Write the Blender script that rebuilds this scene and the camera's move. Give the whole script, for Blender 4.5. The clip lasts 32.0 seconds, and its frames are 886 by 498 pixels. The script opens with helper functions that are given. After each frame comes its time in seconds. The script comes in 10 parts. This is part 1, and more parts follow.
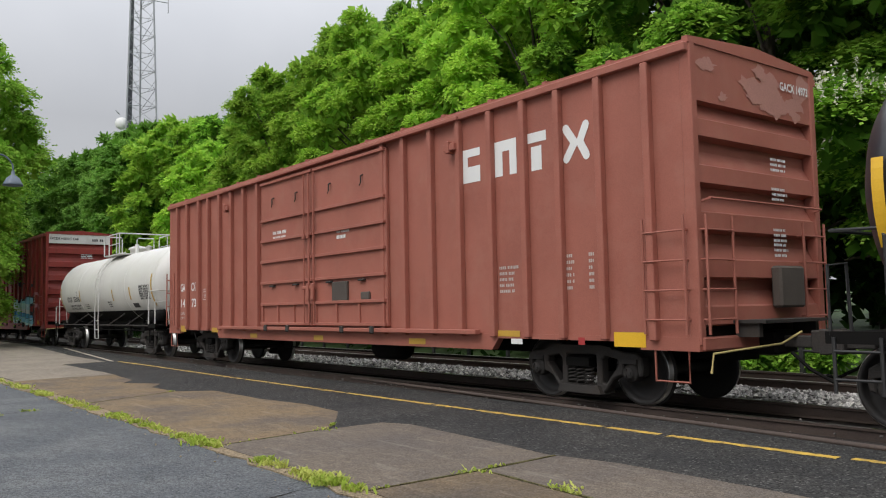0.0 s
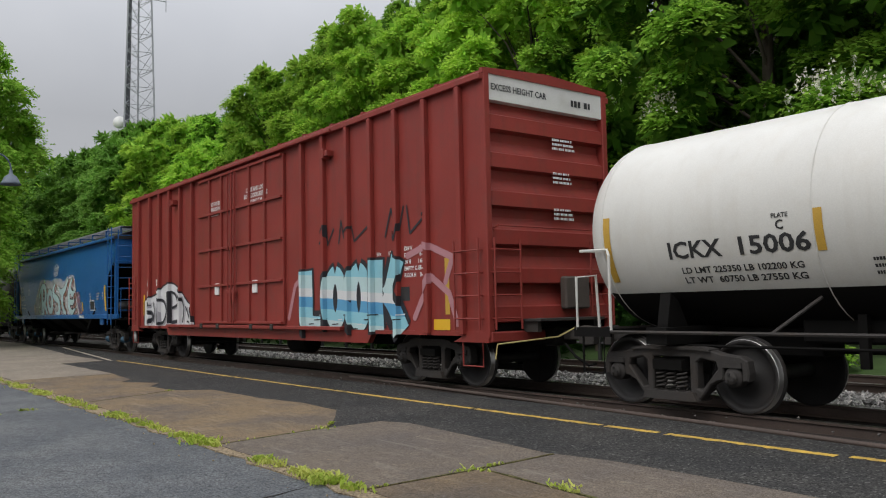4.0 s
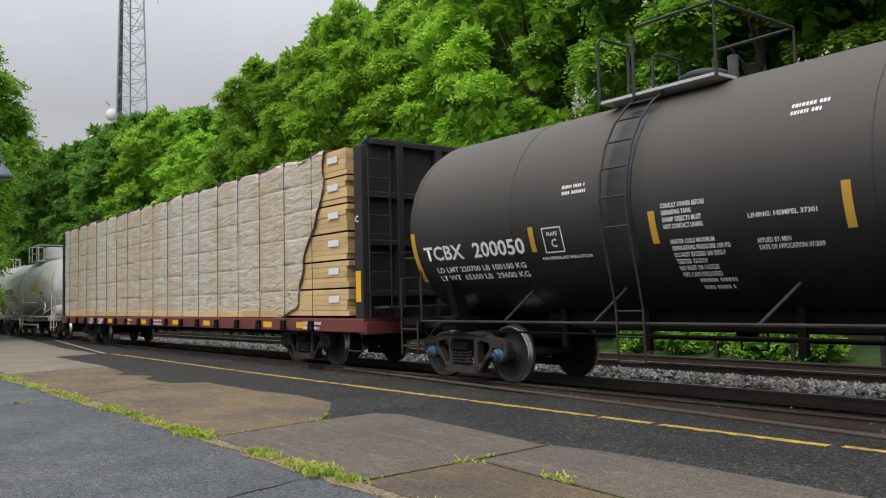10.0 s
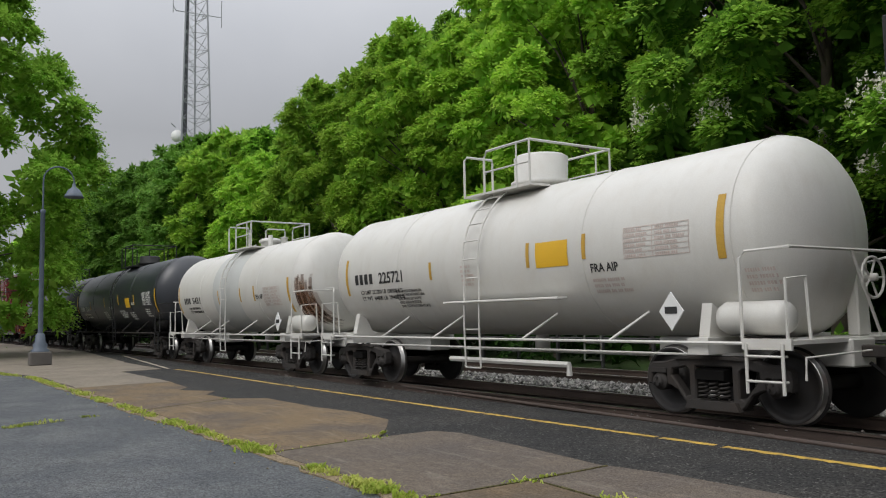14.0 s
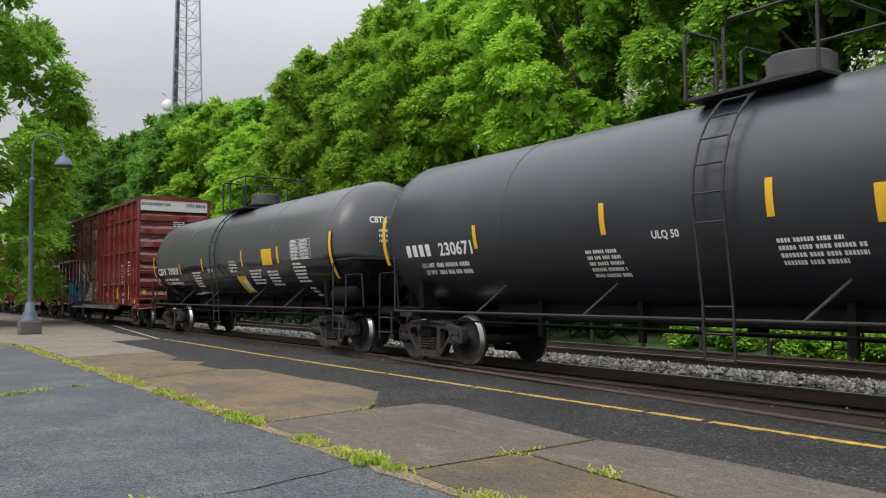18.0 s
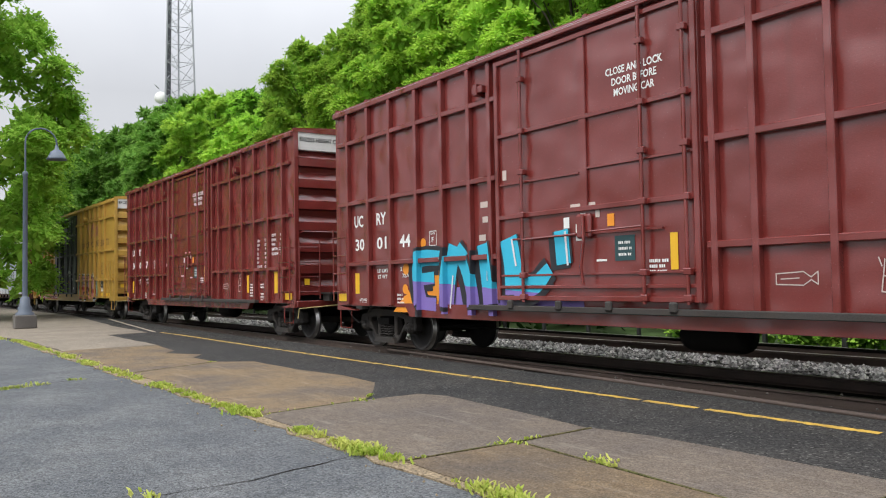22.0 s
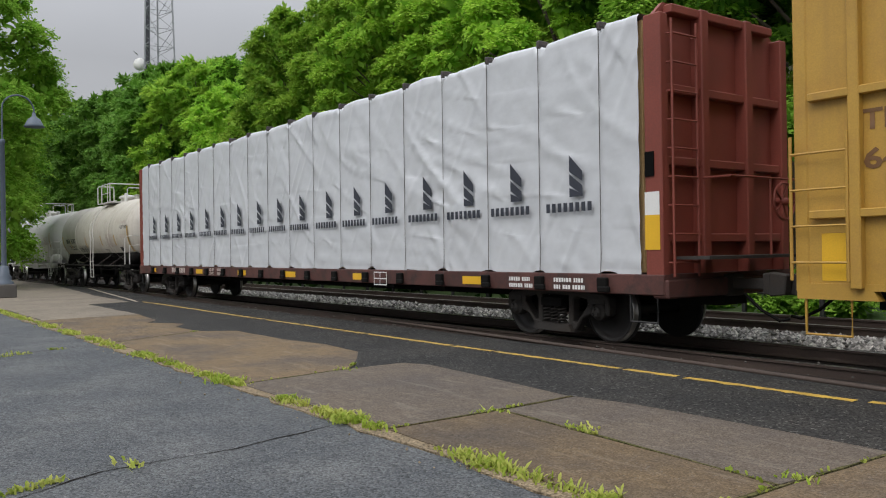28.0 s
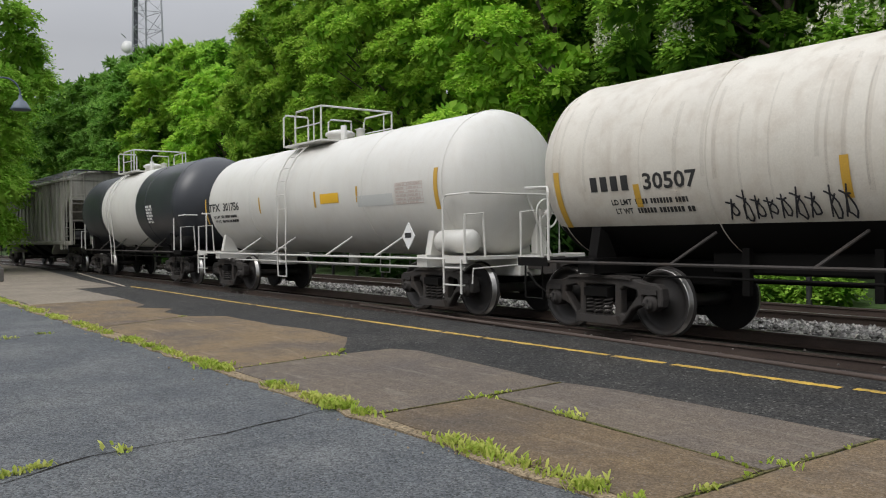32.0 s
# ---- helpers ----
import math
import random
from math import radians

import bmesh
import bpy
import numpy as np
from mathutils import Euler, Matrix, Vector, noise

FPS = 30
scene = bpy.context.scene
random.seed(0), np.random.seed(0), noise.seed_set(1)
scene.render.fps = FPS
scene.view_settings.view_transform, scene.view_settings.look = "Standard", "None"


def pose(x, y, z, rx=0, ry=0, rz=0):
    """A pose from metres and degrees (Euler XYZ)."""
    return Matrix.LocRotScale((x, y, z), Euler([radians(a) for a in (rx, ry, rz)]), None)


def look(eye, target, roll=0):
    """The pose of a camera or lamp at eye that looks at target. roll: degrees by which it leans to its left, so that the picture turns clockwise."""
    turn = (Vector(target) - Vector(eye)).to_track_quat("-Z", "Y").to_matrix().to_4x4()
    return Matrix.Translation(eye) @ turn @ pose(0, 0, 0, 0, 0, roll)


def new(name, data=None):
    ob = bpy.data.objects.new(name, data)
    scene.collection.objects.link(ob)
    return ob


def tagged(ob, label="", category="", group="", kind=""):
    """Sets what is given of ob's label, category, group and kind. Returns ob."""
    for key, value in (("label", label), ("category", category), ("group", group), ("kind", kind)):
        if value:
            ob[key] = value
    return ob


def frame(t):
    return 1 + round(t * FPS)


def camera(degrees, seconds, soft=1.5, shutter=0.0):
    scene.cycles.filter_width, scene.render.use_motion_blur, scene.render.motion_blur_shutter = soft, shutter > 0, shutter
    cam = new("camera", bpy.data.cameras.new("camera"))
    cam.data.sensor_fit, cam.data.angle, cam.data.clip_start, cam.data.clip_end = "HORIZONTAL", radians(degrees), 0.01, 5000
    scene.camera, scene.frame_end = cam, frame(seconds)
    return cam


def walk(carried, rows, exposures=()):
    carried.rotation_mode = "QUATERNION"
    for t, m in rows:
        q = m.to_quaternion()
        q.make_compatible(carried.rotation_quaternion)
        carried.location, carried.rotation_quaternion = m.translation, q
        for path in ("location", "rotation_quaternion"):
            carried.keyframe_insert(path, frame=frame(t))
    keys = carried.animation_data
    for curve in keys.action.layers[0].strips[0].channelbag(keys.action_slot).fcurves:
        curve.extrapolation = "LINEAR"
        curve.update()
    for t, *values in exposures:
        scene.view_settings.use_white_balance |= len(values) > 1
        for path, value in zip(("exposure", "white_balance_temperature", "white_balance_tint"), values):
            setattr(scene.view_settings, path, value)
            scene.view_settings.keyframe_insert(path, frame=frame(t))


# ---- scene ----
cam = camera(56.8, 32.0, soft=1.1)
EYE = 1.38   # rail head is z = 0
# the clip's camera opens up for dark cars and closes down for white ones
EXPOSURE = [(0.0, 0.15), (1.0, 0.06), (2.0, -0.08), (4.0, -0.06), (6.5, 0.05), (8.0, 0.1), (9.5, 0.12), (10.5, 0.05), (11.5, -0.12), (13.0, -0.18), (15.0, -0.14), (17.0, 0.08), (19.0, 0.34), (20.0, 0.28), (21.0, 0.5), (23.0, 0.58),
            (24.5, 0.52), (26.0, 0.2), (28.5, -0.05), (30.0, -0.04), (31.0, 0.08), (32.0, 0.0)]
walk(cam, [
    (0.0, pose(0, 0, EYE, 94.12, 1.11, 52.74)),
    (0.5, pose(0, 0, EYE, 94.13, 1.22, 52.64)),
    (1.0, pose(0, 0, EYE, 94.00, 1.21, 52.56)),
    (1.5, pose(0, 0, EYE, 94.10, 1.15, 52.47)),
    (2.0, pose(0, 0, EYE, 94.33, 1.06, 52.50)),
    (2.5, pose(0, 0, EYE, 94.25, 1.08, 52.53)),
    (3.0, pose(0, 0, EYE, 94.14, 1.11, 52.62)),
    (3.5, pose(0, 0, EYE, 94.13, 1.17, 52.71)),
    (4.0, pose(0, 0, EYE, 94.03, 1.18, 52.63)),
    (4.5, pose(0, 0, EYE, 93.92, 1.12, 52.51)),
    (6.5, pose(0, 0, EYE, 93.46, 1.51, 52.19)),
    (7.0, pose(0, 0, EYE, 93.53, 1.48, 52.13)),
    (7.5, pose(0, 0, EYE, 93.85, 1.38, 52.18)),
    (8.0, pose(0, 0, EYE, 93.85, 1.37, 52.14)),
    (8.5, pose(0, 0, EYE, 93.91, 1.29, 52.06)),
    (9.0, pose(0, 0, EYE, 93.71, 1.33, 51.96)),
    (9.5, pose(0, 0, EYE, 93.53, 1.39, 51.86)),
    (10.0, pose(0, 0, EYE, 93.46, 1.36, 52.23)),
    (10.5, pose(0, 0, EYE, 93.43, 1.33, 52.86)),
    (11.0, pose(0, 0, EYE, 93.38, 1.23, 53.47)),
    (11.2, pose(0, 0, EYE, 93.00, 1.20, 56.00)),
    (11.5, pose(0, 0, EYE, 93.10, 1.22, 56.52)),
    (12.0, pose(0, 0, EYE, 94.04, 1.34, 56.54)),
    (12.5, pose(0, 0, EYE, 93.84, 1.26, 56.21)),
    (13.0, pose(0, 0, EYE, 93.56, 1.30, 56.02)),
    (13.5, pose(0, 0, EYE, 94.23, 1.56, 56.25)),
    (14.0, pose(0, 0, EYE, 94.77, 1.13, 56.20)),
    (14.5, pose(0, 0, EYE, 94.52, 1.22, 56.18)),
    (15.0, pose(0, 0, EYE, 94.27, 1.30, 56.14)),
    (15.5, pose(0, 0, EYE, 93.87, 1.36, 56.03)),
    (17.5, pose(0, 0, EYE, 93.09, 0.62, 55.64)),
    (18.0, pose(0, 0, EYE, 92.93, 0.47, 55.56)),
    (18.5, pose(0, 0, EYE, 93.72, 0.13, 55.08)),
    (19.0, pose(0, 0, EYE, 94.17, 0.05, 54.80)),
    (19.5, pose(0, 0, EYE, 93.73, -0.01, 54.76)),
    (20.0, pose(0, 0, EYE, 93.41, 0.50, 55.52)),
    (20.5, pose(0, 0, EYE, 93.04, 0.67, 55.46)),
    (21.0, pose(0, 0, EYE, 92.84, 0.79, 55.42)),
    (21.5, pose(0, 0, EYE, 92.62, 0.86, 55.33)),
    (22.0, pose(0, 0, EYE, 92.26, 0.98, 55.26)),
    (22.5, pose(0, 0, EYE, 92.08, 0.84, 55.15)),
    (23.0, pose(0, 0, EYE, 91.90, 0.84, 55.05)),
    (23.5, pose(0, 0, EYE, 91.68, 0.91, 54.94)),
    (24.0, pose(0, 0, EYE, 91.57, 0.87, 54.88)),
    (24.5, pose(0, 0, EYE, 91.55, 0.73, 54.78)),
    (25.0, pose(0, 0, EYE, 91.37, 0.75, 54.69)),
    (25.5, pose(0, 0, EYE, 91.16, 0.74, 54.57)),
    (26.0, pose(0, 0, EYE, 90.96, 0.79, 54.47)),
    (26.5, pose(0, 0, EYE, 90.75, 0.89, 54.38)),
    (28.5, pose(0, 0, EYE, 89.97, 0.81, 53.96)),
    (29.0, pose(0, 0, EYE, 89.81, 0.66, 53.89)),
    (29.5, pose(0, 0, EYE, 89.60, 0.59, 53.78)),
    (30.0, pose(0, 0, EYE, 89.45, 0.58, 53.69)),
    (30.5, pose(0, 0, EYE, 89.35, 0.66, 53.63)),
    (31.0, pose(0, 0, EYE, 89.43, 0.57, 53.53)),
    (31.5, pose(0, 0, EYE, 89.24, 0.57, 53.42)),
    (32.0, pose(0, 0, EYE, 89.15, 0.58, 53.35)),
], exposures=EXPOSURE)

# ---- light: a bright overcast sky ----
world = bpy.data.worlds.new("overcast_sky")
world.use_nodes = True
scene.world = world
wn, wl = world.node_tree.nodes, world.node_tree.links
bg = wn["Background"]
sky = wn.new("ShaderNodeTexSky")
sky.sky_type, sky.sun_disc = "NISHITA", False
sky.sun_elevation, sky.sun_rotation = radians(52), radians(200)
sky.air_density, sky.dust_density, sky.ozone_density = 1.0, 4.0, 1.0
# cloud deck: pale grey with soft broad folds over the sky colour
tc = wn.new("ShaderNodeTexCoord")
cloud = wn.new("ShaderNodeTexNoise")
cloud.inputs["Scale"].default_value, cloud.inputs["Detail"].default_value = 2.2, 5.0
ramp = wn.new("ShaderNodeValToRGB")
ramp.color_ramp.elements[0].position, ramp.color_ramp.elements[0].color = 0.3, (4.7, 4.85, 5.2, 1)
ramp.color_ramp.elements[1].position, ramp.color_ramp.elements[1].color = 0.7, (6.0, 6.1, 6.4, 1)
mixc = wn.new("ShaderNodeMix")
mixc.data_type = "RGBA"
mixc.inputs["Factor"].default_value = 0.93
wl.new(tc.outputs["Generated"], cloud.inputs["Vector"])
wl.new(cloud.outputs["Fac"], ramp.inputs["Fac"])
wl.new(sky.outputs["Color"], mixc.inputs["A"])
wl.new(ramp.outputs["Color"], mixc.inputs["B"])
# an overcast sky is about three times as bright overhead as at the horizon
sep = wn.new("ShaderNodeSeparateXYZ")
rise = wn.new("ShaderNodeMapRange")
rise.inputs["From Min"].default_value, rise.inputs["From Max"].default_value = 0.22, 1.0
rise.inputs["To Min"].default_value, rise.inputs["To Max"].default_value = 1.0, 4.3
dome_light = wn.new("ShaderNodeVectorMath")
dome_light.operation = "SCALE"
wl.new(tc.outputs["Generated"], sep.inputs["Vector"])
wl.new(sep.outputs["Z"], rise.inputs["Value"])
wl.new(mixc.outputs["Result"], dome_light.inputs[0])
wl.new(rise.outputs["Result"], dome_light.inputs["Scale"])
wl.new(dome_light.outputs["Vector"], bg.inputs["Color"])
bg.inputs["Strength"].default_value = 0.085
sun_data = bpy.data.lights.new("sun", "SUN")
sun_data.energy, sun_data.angle, sun_data.color = 1.1, radians(30), (1.0, 0.97, 0.93)
sun = new("sun", sun_data)
sun.matrix_world = look((20, -45, 60), (0, 8, 0))
scene.view_settings.exposure = 0.0

# ---- materials ----
def material(name, color, rough=0.6, metal=0.0, vary=0.25, scale=6.0, fine=60.0, bump=0.15, tint=None, tint_amount=0.0, streaks=0.0,
             streak_color=(0.05, 0.035, 0.025), random=0.0, spec=0.5, speckle=0.0):
    """A painted or raw surface: broad blotches, fine grain, optional stains of another tint and downward streaks."""
    m = bpy.data.materials.new(name)
    m.use_nodes = True
    n, l = m.node_tree.nodes, m.node_tree.links
    b = n["Principled BSDF"]
    b.inputs["Metallic"].default_value = metal
    b.inputs["Specular IOR Level"].default_value = spec
    co = n.new("ShaderNodeTexCoord")
    big, small = n.new("ShaderNodeTexNoise"), n.new("ShaderNodeTexNoise")
    big.inputs["Scale"].default_value, big.inputs["Detail"].default_value = scale * 0.15, 4
    small.inputs["Scale"].default_value, small.inputs["Detail"].default_value = fine, 6
    for k in (big, small):
        l.new(co.outputs["Object"], k.inputs["Vector"])
    both = n.new("ShaderNodeMath")
    both.operation = "ADD"
    l.new(big.outputs["Fac"], both.inputs[0])
    l.new(small.outputs["Fac"], both.inputs[1])
    ramp_range = n.new("ShaderNodeMapRange")
    ramp_range.inputs["From Min"].default_value, ramp_range.inputs["From Max"].default_value = 0.72, 1.28
    ramp_range.inputs["To Min"].default_value, ramp_range.inputs["To Max"].default_value = 1 - vary, 1 + vary
    l.new(both.outputs[0], ramp_range.inputs["Value"])
    mul = n.new("ShaderNodeVectorMath")
    mul.operation = "SCALE"
    mul.inputs[0].default_value = color
    l.new(ramp_range.outputs["Result"], mul.inputs["Scale"])
    out = mul.outputs["Vector"]
    if speckle:
        # pale and dark grains of aggregate
        gr, gm = n.new("ShaderNodeTexNoise"), n.new("ShaderNodeMapRange")
        gr.inputs["Scale"].default_value, gr.inputs["Detail"].default_value, gr.inputs["Roughness"].default_value = fine, 3, 0.7
        gm.inputs["From Min"].default_value, gm.inputs["From Max"].default_value = 0.36, 0.64
        gm.inputs["To Min"].default_value, gm.inputs["To Max"].default_value = 1 - speckle, 1 + speckle
        gx = n.new("ShaderNodeVectorMath")
        gx.operation = "SCALE"
        l.new(co.outputs["Object"], gr.inputs["Vector"])
        l.new(gr.outputs["Fac"], gm.inputs["Value"])
        l.new(out, gx.inputs[0])
        l.new(gm.outputs["Result"], gx.inputs["Scale"])
        out = gx.outputs["Vector"]
    if tint is not None:
        st = n.new("ShaderNodeTexNoise")
        st.inputs["Scale"].default_value, st.inputs["Detail"].default_value, st.inputs["Roughness"].default_value = scale * 0.4, 7, 0.65
        l.new(co.outputs["Object"], st.inputs["Vector"])
        sr = n.new("ShaderNodeMapRange")
        sr.inputs["From Min"].default_value, sr.inputs["From Max"].default_value = 0.48, 0.7
        sr.inputs["To Max"].default_value = tint_amount
        l.new(st.outputs["Fac"], sr.inputs["Value"])
        mx = n.new("ShaderNodeMix")
        mx.data_type = "RGBA"
        l.new(sr.outputs["Result"], mx.inputs["Factor"])
        l.new(out, mx.inputs["A"])
        mx.inputs["B"].default_value = (*tint, 1)
        out = mx.outputs["Result"]
    if streaks:
        mp = n.new("ShaderNodeMapping")
        mp.inputs["Scale"].default_value = (3.5, 3.5, 0.25)
        l.new(co.outputs["Object"], mp.inputs["Vector"])
        sk = n.new("ShaderNodeTexNoise")
        sk.inputs["Scale"].default_value, sk.inputs["Detail"].default_value = 1.6, 5
        l.new(mp.outputs["Vector"], sk.inputs["Vector"])
        kr = n.new("ShaderNodeMapRange")
        kr.inputs["From Min"].default_value, kr.inputs["From Max"].default_value = 0.52, 0.75
        kr.inputs["To Max"].default_value = streaks
        l.new(sk.outputs["Fac"], kr.inputs["Value"])
        mk = n.new("ShaderNodeMix")
        mk.data_type = "RGBA"
        l.new(kr.outputs["Result"], mk.inputs["Factor"])
        l.new(out, mk.inputs["A"])
        mk.inputs["B"].default_value = (*streak_color, 1)
        out = mk.outputs["Result"]
    if random:
        oi = n.new("ShaderNodeObjectInfo")
        rr = n.new("ShaderNodeMapRange")
        rr.inputs["To Min"].default_value, rr.inputs["To Max"].default_value = 1 - random, 1 + random
        l.new(oi.outputs["Random"], rr.inputs["Value"])
        m2 = n.new("ShaderNodeVectorMath")
        m2.operation = "SCALE"
        l.new(out, m2.inputs[0])
        l.new(rr.outputs["Result"], m2.inputs["Scale"])
        out = m2.outputs["Vector"]
    l.new(out, b.inputs["Base Color"])
    rg = n.new("ShaderNodeMapRange")
    rg.inputs["To Min"].default_value, rg.inputs["To Max"].default_value = max(0.03, rough - 0.12), min(1, rough + 0.12)
    l.new(small.outputs["Fac"], rg.inputs["Value"])
    l.new(rg.outputs["Result"], b.inputs["Roughness"])
    if bump:
        bp = n.new("ShaderNodeBump")
        bp.inputs["Strength"].default_value, bp.inputs["Distance"].default_value = bump, 0.01
        l.new(small.outputs["Fac"], bp.inputs["Height"])
        l.new(bp.outputs["Normal"], b.inputs["Normal"])
    return m


def aggregate(name, base, other, grain, contrast=0.6, patch=0.6, rough=0.9, spec=0.2, bump=0.6, scuffs=0.0, scuff_color=(0.4, 0.35, 0.28), random=0.0, chips=0.0):
    """Asphalt or concrete: grains of mixed stone, broad patches of another tint, long scuffs and pale chips."""
    m = bpy.data.materials.new(name)
    m.use_nodes = True
    n, l = m.node_tree.nodes, m.node_tree.links
    b = n["Principled BSDF"]
    b.inputs["Specular IOR Level"].default_value = spec
    b.inputs["Roughness"].default_value = rough
    co = n.new("ShaderNodeTexCoord")

    def noise_of(scale, detail, lo, hi, to0, to1, stretch=None):
        nz, mr = n.new("ShaderNodeTexNoise"), n.new("ShaderNodeMapRange")
        nz.inputs["Scale"].default_value, nz.inputs["Detail"].default_value, nz.inputs["Roughness"].default_value = scale, detail, 0.6
        for key, v in (("From Min", lo), ("From Max", hi), ("To Min", to0), ("To Max", to1)):
            mr.inputs[key].default_value = v
        if stretch:
            mp = n.new("ShaderNodeMapping")
            mp.inputs["Scale"].default_value, mp.inputs["Rotation"].default_value = stretch, (0, 0, 0.35)
            l.new(co.outputs["Object"], mp.inputs["Vector"])
            l.new(mp.outputs["Vector"], nz.inputs["Vector"])
        else:
            l.new(co.outputs["Object"], nz.inputs["Vector"])
        l.new(nz.outputs["Fac"], mr.inputs["Value"])
        return mr.outputs["Result"], nz.outputs["Fac"]

    def times(v, f):
        k = n.new("ShaderNodeVectorMath")
        k.operation = "SCALE"
        l.new(v, k.inputs[0])
        l.new(f, k.inputs["Scale"])
        return k.outputs["Vector"]

    def mixed(f, va, vb):
        k = n.new("ShaderNodeMix")
        k.data_type = "RGBA"
        l.new(f, k.inputs["Factor"])
        for key, v in (("A", va), ("B", vb)):
            if isinstance(v, tuple):
                k.inputs[key].default_value = (*v, 1)
            else:
                l.new(v, k.inputs[key])
        return k.outputs["Result"]
    broad, _ = noise_of(0.9, 6, 0.42, 0.66, 0.0, patch)
    out = mixed(broad, base, other)
    cells, stone_tone = n.new("ShaderNodeTexVoronoi"), n.new("ShaderNodeMapRange")
    cells.inputs["Scale"].default_value = grain
    l.new(co.outputs["Object"], cells.inputs["Vector"])
    parts = n.new("ShaderNodeSeparateColor")
    l.new(cells.outputs["Color"], parts.inputs[0])
    stone_tone.inputs["To Min"].default_value, stone_tone.inputs["To Max"].default_value = 1 - contrast, 1 + contrast
    l.new(parts.outputs[0], stone_tone.inputs["Value"])
    out = times(out, stone_tone.outputs["Result"])
    mid, mid_raw = noise_of(9.0, 7, 0.3, 0.7, 0.85, 1.15)
    out = times(out, mid)
    if scuffs:
        streak, _ = noise_of(2.2, 6, 0.56, 0.72, 0.0, scuffs, (0.5, 3.5, 1.0))
        out = mixed(streak, out, scuff_color)
    if chips:
        pale = n.new("ShaderNodeMapRange")
        pale.inputs["From Min"].default_value, pale.inputs["From Max"].default_value, pale.inputs["To Max"].default_value = 0.95, 0.97, chips
        l.new(parts.outputs[1], pale.inputs["Value"])
        out = mixed(pale.outputs["Result"], out, (0.3, 0.29, 0.27))
    if random:
        oi, rr = n.new("ShaderNodeObjectInfo"), n.new("ShaderNodeMapRange")
        rr.inputs["To Min"].default_value, rr.inputs["To Max"].default_value = 1 - random, 1 + random
        l.new(oi.outputs["Random"], rr.inputs["Value"])
        out = times(out, rr.outputs["Result"])
    l.new(out, b.inputs["Base Color"])
    bp, sm = n.new("ShaderNodeBump"), n.new("ShaderNodeMath")
    bp.inputs["Strength"].default_value, bp.inputs["Distance"].default_value = bump, 0.006
    sm.operation = "SUBTRACT"
    l.new(mid_raw, sm.inputs[0])
    l.new(cells.outputs["Distance"], sm.inputs[1])
    l.new(sm.outputs[0], bp.inputs["Height"])
    l.new(bp.outputs["Normal"], b.inputs["Normal"])
    return m


def leaf_material(name, color, other):
    m = bpy.data.materials.new(name)
    m.use_nodes = True
    n, l = m.node_tree.nodes, m.node_tree.links
    b = n["Principled BSDF"]
    geo = n.new("ShaderNodeNewGeometry")
    mx = n.new("ShaderNodeMix")
    mx.data_type = "RGBA"
    mx.inputs["A"].default_value, mx.inputs["B"].default_value = (*color, 1), (*other, 1)
    # whole sprays differ, and leaves within them a little
    co, nz, ad = n.new("ShaderNodeTexCoord"), n.new("ShaderNodeTexNoise"), n.new("ShaderNodeMath")
    nz.inputs["Scale"].default_value, nz.inputs["Detail"].default_value = 1.3, 2
    sharp = n.new("ShaderNodeMapRange")
    sharp.inputs["From Min"].default_value, sharp.inputs["From Max"].default_value = 0.35, 0.65
    sharp.inputs["To Min"].default_value, sharp.inputs["To Max"].default_value = -0.45, 0.45
    ad.operation, ad.use_clamp = "ADD", True
    l.new(co.outputs["Object"], nz.inputs["Vector"])
    l.new(nz.outputs["Fac"], sharp.inputs["Value"])
    l.new(sharp.outputs["Result"], ad.inputs[0])
    l.new(geo.outputs["Random Per Island"], ad.inputs[1])
    l.new(ad.outputs[0], mx.inputs["Factor"])
    oi = n.new("ShaderNodeObjectInfo")
    rr = n.new("ShaderNodeMapRange")
    rr.inputs["To Min"].default_value, rr.inputs["To Max"].default_value = 0.85, 1.25
    l.new(oi.outputs["Random"], rr.inputs["Value"])
    m2 = n.new("ShaderNodeVectorMath")
    m2.operation = "SCALE"
    l.new(mx.outputs["Result"], m2.inputs[0])
    l.new(rr.outputs["Result"], m2.inputs["Scale"])
    l.new(m2.outputs["Vector"], b.inputs["Base Color"])
    b.inputs["Roughness"].default_value = 0.7
    b.inputs["Specular IOR Level"].default_value = 0.08
    tr = n.new("ShaderNodeBsdfTranslucent")
    l.new(m2.outputs["Vector"], tr.inputs["Color"])
    ms = n.new("ShaderNodeMixShader")
    ms.inputs[0].default_value = 0.42
    l.new(b.outputs[0], ms.inputs[1])
    l.new(tr.outputs[0], ms.inputs[2])
    l.new(ms.outputs[0], n["Material Output"].inputs["Surface"])
    return m


